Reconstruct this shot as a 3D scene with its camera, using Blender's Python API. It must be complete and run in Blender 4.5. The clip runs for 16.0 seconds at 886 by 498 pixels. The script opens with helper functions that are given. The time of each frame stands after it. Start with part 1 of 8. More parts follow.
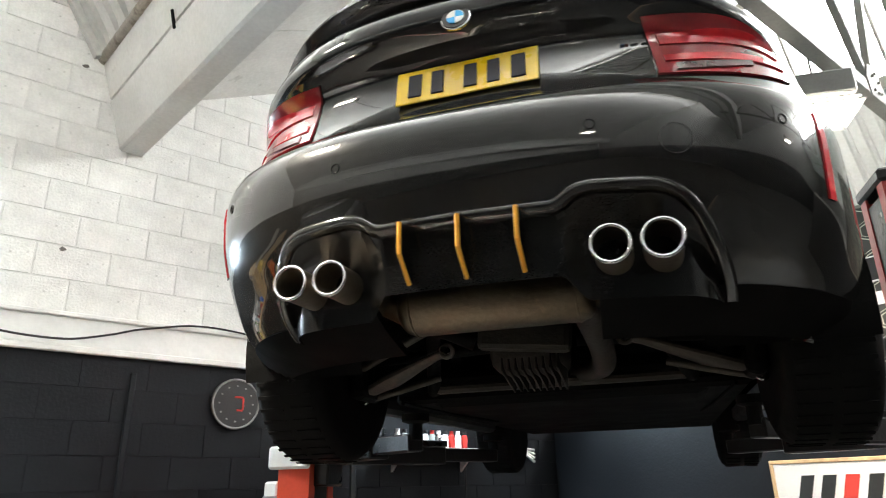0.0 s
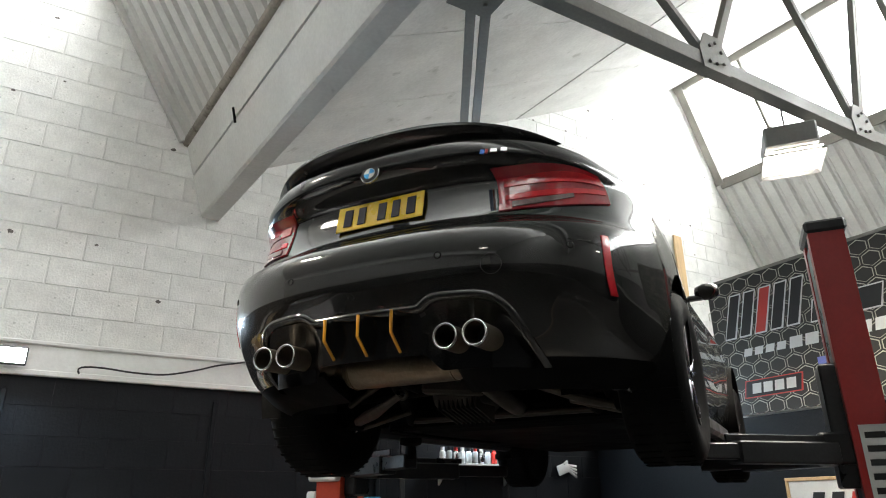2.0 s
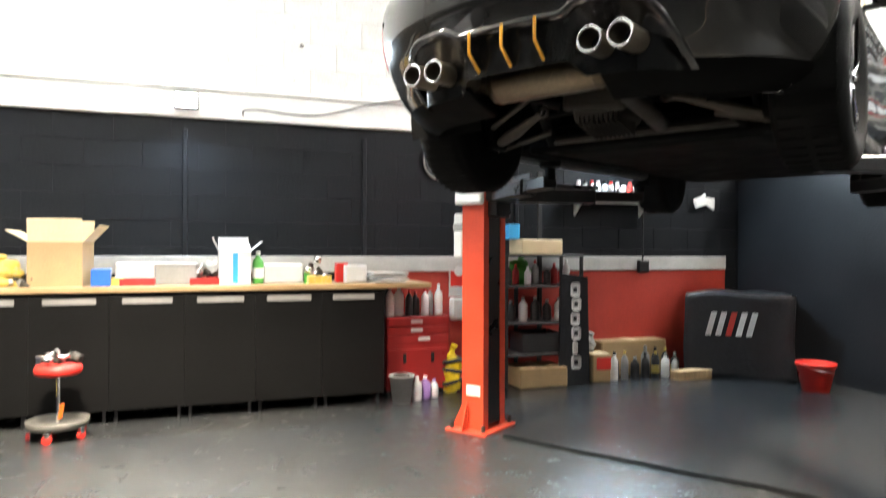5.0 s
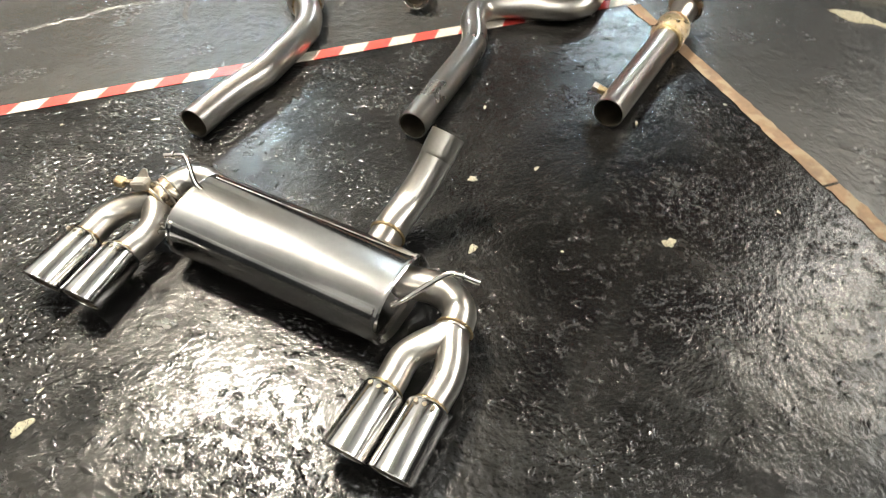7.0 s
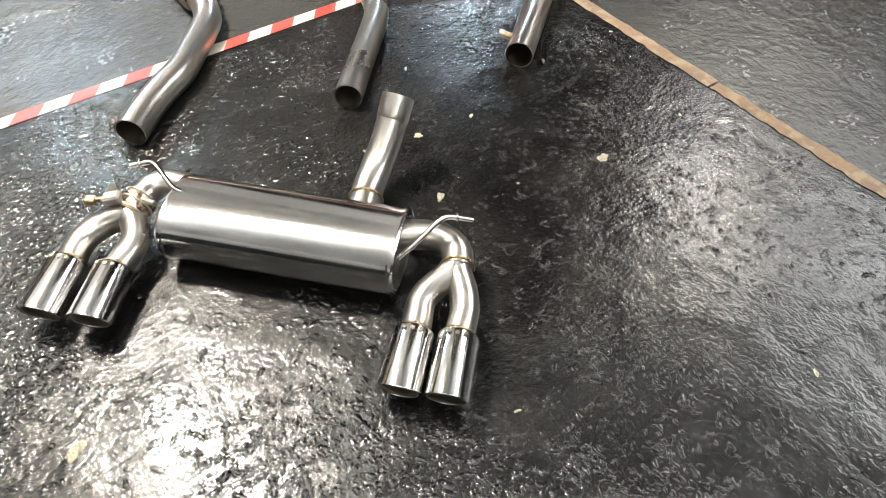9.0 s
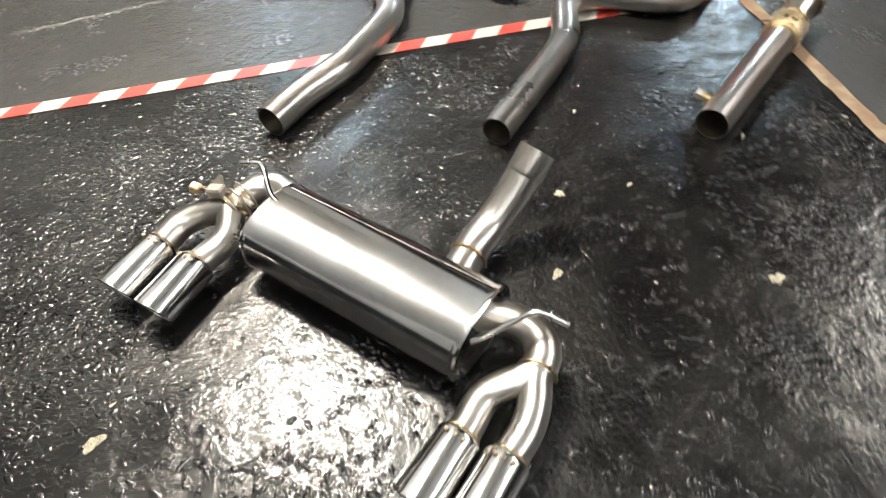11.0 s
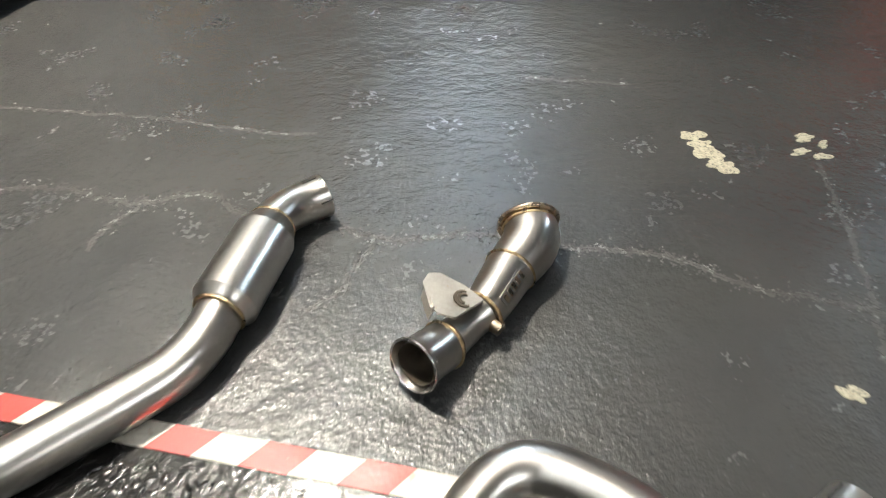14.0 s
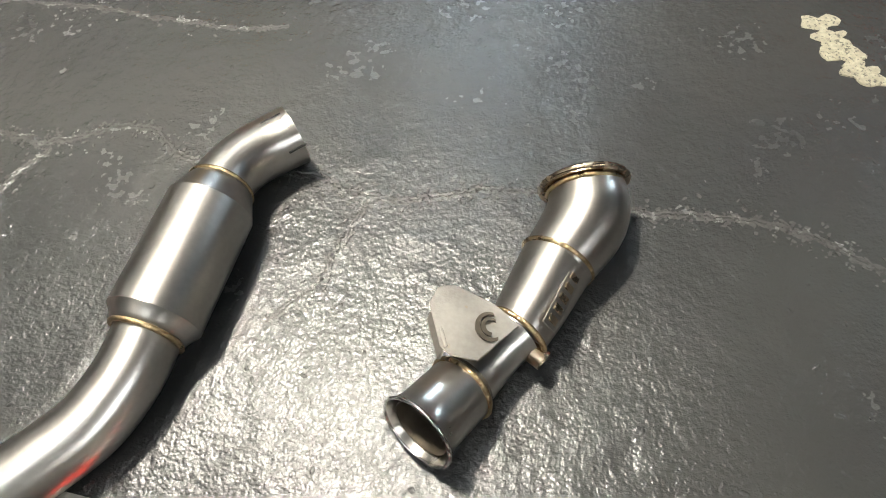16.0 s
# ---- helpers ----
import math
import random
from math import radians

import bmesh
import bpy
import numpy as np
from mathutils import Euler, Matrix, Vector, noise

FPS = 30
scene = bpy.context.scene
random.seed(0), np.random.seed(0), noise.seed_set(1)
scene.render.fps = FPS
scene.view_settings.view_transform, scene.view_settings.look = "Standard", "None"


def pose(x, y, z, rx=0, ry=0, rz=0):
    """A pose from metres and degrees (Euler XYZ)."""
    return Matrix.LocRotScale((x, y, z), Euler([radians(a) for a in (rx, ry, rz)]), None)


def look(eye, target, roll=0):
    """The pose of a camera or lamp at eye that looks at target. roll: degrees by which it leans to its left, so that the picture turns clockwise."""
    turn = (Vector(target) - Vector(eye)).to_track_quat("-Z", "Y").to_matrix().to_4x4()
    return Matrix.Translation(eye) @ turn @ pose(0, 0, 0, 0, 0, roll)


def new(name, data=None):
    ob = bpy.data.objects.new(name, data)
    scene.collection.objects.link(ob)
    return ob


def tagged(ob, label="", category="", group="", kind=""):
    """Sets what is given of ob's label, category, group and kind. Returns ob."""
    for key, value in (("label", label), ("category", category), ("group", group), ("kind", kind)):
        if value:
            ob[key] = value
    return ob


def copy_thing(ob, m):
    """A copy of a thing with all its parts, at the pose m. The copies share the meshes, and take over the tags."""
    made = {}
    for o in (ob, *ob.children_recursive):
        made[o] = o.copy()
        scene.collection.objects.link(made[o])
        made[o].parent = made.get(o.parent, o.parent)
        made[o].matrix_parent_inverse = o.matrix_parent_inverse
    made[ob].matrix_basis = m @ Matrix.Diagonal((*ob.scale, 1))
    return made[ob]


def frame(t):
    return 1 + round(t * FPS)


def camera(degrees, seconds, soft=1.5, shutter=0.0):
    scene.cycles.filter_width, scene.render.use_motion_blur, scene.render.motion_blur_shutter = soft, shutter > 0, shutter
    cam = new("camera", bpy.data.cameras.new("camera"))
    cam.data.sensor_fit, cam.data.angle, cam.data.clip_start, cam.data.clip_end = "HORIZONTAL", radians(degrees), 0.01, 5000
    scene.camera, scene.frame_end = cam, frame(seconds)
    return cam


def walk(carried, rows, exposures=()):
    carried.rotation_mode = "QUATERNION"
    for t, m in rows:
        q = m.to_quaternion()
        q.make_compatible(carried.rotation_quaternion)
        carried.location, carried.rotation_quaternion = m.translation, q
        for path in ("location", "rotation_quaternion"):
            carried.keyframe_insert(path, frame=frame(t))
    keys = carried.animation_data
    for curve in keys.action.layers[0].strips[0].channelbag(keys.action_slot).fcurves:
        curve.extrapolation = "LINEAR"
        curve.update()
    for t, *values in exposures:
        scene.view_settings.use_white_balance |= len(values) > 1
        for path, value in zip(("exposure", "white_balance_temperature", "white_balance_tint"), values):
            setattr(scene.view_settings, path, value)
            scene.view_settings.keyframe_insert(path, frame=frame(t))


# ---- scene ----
cam = camera(67.0, 16.0, soft=1.0, shutter=0.35)
PATH = [
    (0, (0.176, 2.035, 1.493), (1.361, 3.495, 2.174), -1.2),
    (0.5, (0.336, 1.753, 1.481), (1.372, 3.318, 2.173), -1.1),
    (1, (0.317, 1.46, 1.49), (1.297, 3.054, 2.196), -0.4),
    (1.5, (0.2, 1.216, 1.47), (1.158, 2.817, 2.189), -0.1),
    (2, (0.196, 1.033, 1.454), (1.137, 2.643, 2.175), -0.4),
    (2.5, (0.244, 0.894, 1.429), (1.113, 2.547, 2.145), -0.4),
    (3, (0.225, 0.872, 1.439), (1.016, 2.565, 2.149), 0.1),
    (3.2, (0.224, 0.873, 1.43), (1.0, 2.574, 2.139), 0.2),
    (5.3, (0.115, 1.019, 1.216), (0.724, 2.91, 0.981), 0.5),
    (5.4, (0.117, 1.076, 1.188), (0.696, 2.964, 0.868), 0.9),
    (5.5, (0.099, 1.099, 1.162), (0.659, 2.974, 0.753), 0.4),
    (5.7, (0.081, 1.18, 1.106), (0.601, 3.022, 0.524), 0.6),
    (5.8, (0.057, 1.228, 1.104), (0.55, 3.046, 0.433), 0.3),
    (6, (0.088, 1.173, 1.064), (0.508, 2.947, 0.241), 0.4),
    (6.5, (0.064, 1.179, 1.037), (0.402, 2.741, -0.166), -0.0),
    (7, (-0.02, 1.292, 1.053), (0.425, 2.578, -0.412), 0.3),
    (7.5, (-0.134, 1.349, 1.044), (0.448, 2.535, -0.457), 0.8),
    (8, (-0.225, 1.303, 1.057), (0.464, 2.428, -0.446), 0.8),
    (8.2, (-0.263, 1.254, 1.066), (0.474, 2.357, -0.431), 0.8),
    (10.3, (-0.290, 1.374, 1.200), (0.450, 2.332, -0.388), 2.0),
    (10.5, (-0.216, 1.357, 1.16), (0.385, 2.45, -0.403), -1.3),
    (11, (-0.018, 1.439, 1.064), (0.229, 2.704, -0.465), -3.0),
    (11.5, (0.114, 1.588, 1.066), (0.153, 2.922, -0.424), -1.5),
    (12, (0.332, 1.717, 1.057), (0.261, 3.082, -0.403), -2.4),
    (12.5, (0.517, 1.886, 1.063), (0.397, 3.274, -0.372), -1.6),
    (13, (0.645, 2.151, 1.032), (0.481, 3.538, -0.4), -1.3),
    (13.5, (0.706, 2.382, 0.986), (0.471, 3.784, -0.421), -1.1),
    (14, (0.745, 2.658, 0.875), (0.399, 4.051, -0.519), -2.4),
    (14.5, (0.689, 2.886, 0.731), (0.317, 4.269, -0.665), -3.4),
    (15, (0.675, 2.945, 0.722), (0.302, 4.17, -0.814), -5.0),
    (15.5, (0.656, 3.017, 0.746), (0.304, 4.04, -0.936), -7.1),
    (16, (0.67, 3.042, 0.742), (0.317, 4.035, -0.958), -7.5),
]
# seconds, stops, kelvin, tint
EXPOSURES = [(0.0, 1.25, 6750, 9), (0.5, 1.6, 6700, 9), (1.0, 1.45, 6700, 9), (1.5, 0.85, 6700, 9), (2.2, 0.22, 6650, 9), (3.0, 0.0, 6550, 9), (5.3, 1.76, 6900, 10), (6.0, 1.45, 7050, 10), (6.5, 0.95, 7150, 10),
             (7.0, 0.38, 7050, 9), (8.0, 0.50, 6700, 10), (10.5, 0.40, 6650, 10), (11.5, 0.12, 6800, 10), (12.5, 0.0, 6700, 10), (14.0, -0.02, 6500, 9), (14.6, 0.07, 6420, 8), (15.3, 0.02, 6450, 8), (16.0, -0.18, 6500, 8)]
walk(cam, [(t, look(eye, target, roll)) for t, eye, target, roll in PATH], EXPOSURES)

# ---- world, daylight and lamps ----
world = bpy.data.worlds.new("overcast_sky")
scene.world = world
world.use_nodes = True
wn = world.node_tree
wn.nodes.clear()
sky = wn.nodes.new("ShaderNodeTexSky")
sky.sky_type, sky.sun_disc = "NISHITA", False
sky.sun_elevation, sky.sun_rotation = radians(35), radians(70)
bg = wn.nodes.new("ShaderNodeBackground")
bg.inputs["Strength"].default_value = 0.08
wo = wn.nodes.new("ShaderNodeOutputWorld")
wn.links.new(sky.outputs[0], bg.inputs["Color"])
wn.links.new(bg.outputs[0], wo.inputs["Surface"])


def area_lamp(name, eye, target, sx, sy, watts, colour, spread=180):
    data = bpy.data.lights.new(name, "AREA")
    data.shape, data.size, data.size_y = "RECTANGLE", sx, sy
    data.energy, data.color, data.spread = watts, colour, radians(spread)
    ob = new(name, data)
    ob.matrix_world = look(eye, target)
    return ob


# the last two high-bays are added, unseen behind the camera
HIGHBAYS = [(4.475, 3.425, 3.70), (-0.55, 4.05, 3.70), (-3.2, -1.5, 3.9), (4.6, -2.2, 3.9)]
FLOODS = [(-0.10, 7.10, 2.57), (4.15, 7.10, 2.60)]
DAY = (0.96, 0.98, 1.0)
area_lamp("skylight_day_right", (8.75, 0.6, 7.0), (4.0, 0.6, 4.4), 13.0, 1.75, 90, DAY)
area_lamp("skylight_day_left", (-0.25, 0.6, 7.0), (-5.0, 0.6, 4.4), 13.0, 1.75, 90, DAY)
for i, p in enumerate(HIGHBAYS):
    area_lamp("highbay_lamp", p, (p[0] + 0.01, p[1], 0), 0.34, 0.34, (70, 168, 35, 35)[i], (1.0, 0.915, 0.79), (125, 100, 125, 125)[i])
for i, p in enumerate(FLOODS):
    area_lamp("flood_lamp", (p[0], p[1] - 0.06, p[2]), (p[0], p[1] - 2.5, p[2] - 1.6), 0.17, 0.11, (37, 38)[i], (0.62, 0.82, 1.0), 170)

# ---- materials ----
def material(name, colour, rough=0.5, metal=0.0, vary=0.15, scale=6.0, fine=60.0, bump=0.02, coat=0.0, dirt=None, dirt_at=0.62,
             rough_vary=0.1, stretch=(1, 1, 1), island=0.0, spec=0.5):
    """A painted, raw or metal surface: colour varied at two scales, uneven gloss, fine relief."""
    m = bpy.data.materials.new(name)
    m.use_nodes = True
    nt = m.node_tree
    b = nt.nodes["Principled BSDF"]
    b.inputs["Metallic"].default_value = metal
    b.inputs["Coat Weight"].default_value = coat
    b.inputs["Coat Roughness"].default_value, b.inputs["Coat IOR"].default_value = 0.025, 1.6
    b.inputs["Specular IOR Level"].default_value = spec
    co = nt.nodes.new("ShaderNodeTexCoord")
    mp = nt.nodes.new("ShaderNodeMapping")
    mp.inputs["Scale"].default_value = stretch
    nt.links.new(co.outputs["Object"], mp.inputs["Vector"])

    def noise_tex(s, detail=4.0):
        n = nt.nodes.new("ShaderNodeTexNoise")
        n.inputs["Scale"].default_value, n.inputs["Detail"].default_value = s, detail
        nt.links.new(mp.outputs["Vector"], n.inputs["Vector"])
        return n.outputs["Fac"]

    def rng(src, lo, hi, a=0.3, z=0.7):
        r = nt.nodes.new("ShaderNodeMapRange")
        r.inputs["From Min"].default_value, r.inputs["From Max"].default_value = a, z
        r.inputs["To Min"].default_value, r.inputs["To Max"].default_value = lo, hi
        nt.links.new(src, r.inputs["Value"])
        return r.outputs["Result"]

    big, small = noise_tex(scale), noise_tex(fine, 3.0)
    add = nt.nodes.new("ShaderNodeMath")
    add.operation = "MULTIPLY"
    nt.links.new(rng(big, 1 - vary, 1 + vary), add.inputs[0])
    nt.links.new(rng(small, 1 - vary * 0.5, 1 + vary * 0.5), add.inputs[1])
    value = add.outputs[0]
    if island:
        gi = nt.nodes.new("ShaderNodeObjectInfo")
        mu = nt.nodes.new("ShaderNodeMath")
        mu.operation = "MULTIPLY"
        nt.links.new(value, mu.inputs[0])
        nt.links.new(rng(gi.outputs["Random"], 1 - island, 1 + island, 0, 1), mu.inputs[1])
        value = mu.outputs[0]
    vm = nt.nodes.new("ShaderNodeVectorMath")
    vm.operation = "SCALE"
    vm.inputs[0].default_value = colour
    nt.links.new(value, vm.inputs["Scale"])
    out = vm.outputs[0]
    if dirt:
        mx = nt.nodes.new("ShaderNodeMix")
        mx.data_type = "RGBA"
        mx.inputs["B"].default_value = (*dirt, 1)
        nt.links.new(out, mx.inputs["A"])
        nt.links.new(rng(noise_tex(scale * 2.3, 6.0), 0, 0.85, dirt_at, dirt_at + 0.1), mx.inputs["Factor"])
        out = mx.outputs["Result"]
    nt.links.new(out, b.inputs["Base Color"])
    nt.links.new(rng(big, max(rough - rough_vary, 0.02), min(rough + rough_vary, 1)), b.inputs["Roughness"])
    if bump:
        bp = nt.nodes.new("ShaderNodeBump")
        bp.inputs["Strength"].default_value, bp.inputs["Distance"].default_value = 0.6, bump
        nt.links.new(small, bp.inputs["Height"])
        nt.links.new(bp.outputs["Normal"], b.inputs["Normal"])
    return m


def glow(name, colour, strength):
    m = bpy.data.materials.new(name)
    m.use_nodes = True
    b = m.node_tree.nodes["Principled BSDF"]
    b.inputs["Base Color"].default_value = (*colour, 1)
    b.inputs["Emission Color"].default_value = (*colour, 1)
    b.inputs["Emission Strength"].default_value = strength
    return m


def floor_material():
    """Grey floor paint, black tread paint in the bay marked by tape, cracks, lumps and worn patches."""
    m = bpy.data.materials.new("painted_concrete_floor")
    m.use_nodes = True
    nt = m.node_tree
    b = nt.nodes["Principled BSDF"]
    geo = nt.nodes.new("ShaderNodeNewGeometry")
    sep = nt.nodes.new("ShaderNodeSeparateXYZ")
    nt.links.new(geo.outputs["Position"], sep.inputs[0])
    X, Y = sep.outputs["X"], sep.outputs["Y"]

    def N(s, d=4.0, rough=0.5):
        n = nt.nodes.new("ShaderNodeTexNoise")
        n.inputs["Scale"].default_value, n.inputs["Detail"].default_value, n.inputs["Roughness"].default_value = s, d, rough
        nt.links.new(geo.outputs["Position"], n.inputs["Vector"])
        return n.outputs["Fac"]

    def op(kind, a, c=None, e=None):
        n = nt.nodes.new("ShaderNodeMath")
        n.operation = kind
        for i, v in enumerate((a, c, e)):
            if v is None:
                continue
            if isinstance(v, (int, float)):
                n.inputs[i].default_value = v
            else:
                nt.links.new(v, n.inputs[i])
        return n.outputs[0]

    def rng(src, a, z, lo=0.0, hi=1.0, smooth=True):
        r = nt.nodes.new("ShaderNodeMapRange")
        r.interpolation_type = "SMOOTHSTEP" if smooth else "LINEAR"
        for k, v in zip(("From Min", "From Max", "To Min", "To Max"), (a, z, lo, hi)):
            r.inputs[k].default_value = v
        nt.links.new(src, r.inputs["Value"])
        return r.outputs["Result"]

    def mix(f, a, c):
        n = nt.nodes.new("ShaderNodeMix")
        n.data_type = "RGBA"
        for k, v in (("A", a), ("B", c)):
            if isinstance(v, tuple):
                n.inputs[k].default_value = (*v, 1)
            else:
                nt.links.new(v, n.inputs[k])
        nt.links.new(f, n.inputs["Factor"])
        return n.outputs["Result"]

    wob = op("MULTIPLY", op("SUBTRACT", N(9.0), 0.5), 0.05)
    inside = op("MULTIPLY", rng(op("ADD", Y, wob), 3.055, 3.085, 1, 0), rng(op("ADD", X, wob), 1.22, 1.26, 1, 0))
    n_big, n_mid, n_fine, n_grain = N(1.3), N(7.0, 5.0), N(70.0, 3.0), N(230.0, 2.0)
    grey = mix(rng(n_big, 0.3, 0.7), (0.027, 0.0275, 0.028), (0.040, 0.0396, 0.038))
    grey = mix(rng(n_mid, 0.50, 0.80, 0.0, 0.5), grey, (0.024, 0.0245, 0.0256))
    black = mix(rng(n_mid, 0.35, 0.7), (0.0042, 0.0040, 0.0039), (0.0082, 0.0077, 0.0073))
    black = mix(rng(N(38.0, 4.0), 0.70, 0.76), black, (0.025, 0.025, 0.0245))
    # dark slick strip under the lift, pale worn patch beyond the tape
    slick = op("MULTIPLY", rng(op("ADD", op("MULTIPLY", X, 0.83), op("MULTIPLY", Y, 0.56)), 4.66, 4.72), 1.0)
    col = mix(op("MULTIPLY", slick, 0.55), grey, (0.030, 0.032, 0.036))
    wx = op("DIVIDE", op("SUBTRACT", X, 2.45), 0.55)
    wy = op("DIVIDE", op("SUBTRACT", Y, 2.95), 0.45)
    worn = op("ADD", op("MULTIPLY", wx, wx), op("MULTIPLY", wy, wy))
    worn = rng(op("ADD", worn, op("MULTIPLY", op("SUBTRACT", N(3.5, 6.0), 0.5), 1.6)), 0.6, 1.15, 1, 0)
    col = mix(op("MULTIPLY", worn, 0.6), col, (0.125, 0.116, 0.096))
    col = mix(inside, col, black)
    # pale flecks: white specks, and glints of the tread paint put into the colour
    flecks = op("MULTIPLY", rng(N(105.0, 3.0, 0.6), 0.70, 0.73), op("MULTIPLY", inside, 0.18))
    col = mix(flecks, col, (0.30, 0.295, 0.28))

    nt.links.new(col, b.inputs["Base Color"])
    r = op("ADD", rng(n_mid, 0.3, 0.7, 0.20, 0.27), op("MULTIPLY", slick, -0.05))
    r = op("ADD", r, op("MULTIPLY", rng(n_fine, 0.35, 0.65, -0.012, 0.015), 1.0))
    nt.links.new(r, b.inputs["Roughness"])
    b.inputs["Specular IOR Level"].default_value = 0.50
    h_grey = op("ADD", op("MULTIPLY", N(34.0, 3.0), 0.0031), op("ADD", op("MULTIPLY", N(105.0, 3.0, 0.6), 0.0017), op("MULTIPLY", N(250.0, 2.0), 0.0007)))
    # black tread paint: a smooth, wavy skin with splashes (the lumps on it are geometry)
    splash = rng(N(27.0, 4.0, 0.6), 0.58, 0.66)
    h_black = op("ADD", op("MULTIPLY", splash, 0.0010), op("ADD", op("MULTIPLY", N(95.0, 2.0), 0.0012), op("MULTIPLY", N(18.0, 3.0), 0.0024)))
    h = op("ADD", op("MULTIPLY", h_black, inside), op("MULTIPLY", h_grey, op("SUBTRACT", 1.0, inside)))
    h = op("ADD", h, op("MULTIPLY", N(4.0, 3.0), 0.010))
    bp = nt.nodes.new("ShaderNodeBump")
    bp.inputs["Strength"].default_value, bp.inputs["Distance"].default_value = 1.0, 1.0
    nt.links.new(h, bp.inputs["Height"])
    nt.links.new(bp.outputs["Normal"], b.inputs["Normal"])
    return m


def steel_material(name, colour, rough, tint=0.0, brushed=True):
    """Welded stainless: brushed grain, and straw to violet heat colours beside the welds (the mesh's own heat values)."""
    m = material(name, colour, rough, 1.0, 0.08, 9.0, 140.0 if brushed else 60.0, 0.00015 if brushed else 0.0,
                 rough_vary=0.015, dirt=(0.55, 0.44, 0.28) if tint else None, dirt_at=0.75 - tint)
    nt = m.node_tree
    b = nt.nodes["Principled BSDF"]
    src = b.inputs["Base Color"].links[0].from_socket
    at = nt.nodes.new("ShaderNodeAttribute")
    at.attribute_name = "heat"
    ramp = nt.nodes.new("ShaderNodeValToRGB")
    ramp.color_ramp.elements[0].color = (1, 1, 1, 1)
    ramp.color_ramp.elements[1].color = (0.42, 0.30, 0.24, 1)
    for pos, col in ((0.25, (0.98, 0.91, 0.77, 1)), (0.60, (0.84, 0.65, 0.40, 1)), (0.85, (0.58, 0.40, 0.27, 1))):
        ramp.color_ramp.elements.new(pos).color = col
    nt.links.new(at.outputs["Fac"], ramp.inputs["Fac"])
    mx = nt.nodes.new("ShaderNodeMix")
    mx.data_type, mx.blend_type = "RGBA", "MULTIPLY"
    mx.inputs["Factor"].default_value = 1.0
    nt.links.new(src, mx.inputs["A"])
    nt.links.new(ramp.outputs["Color"], mx.inputs["B"])
    nt.links.new(mx.outputs["Result"], b.inputs["Base Color"])
    return m


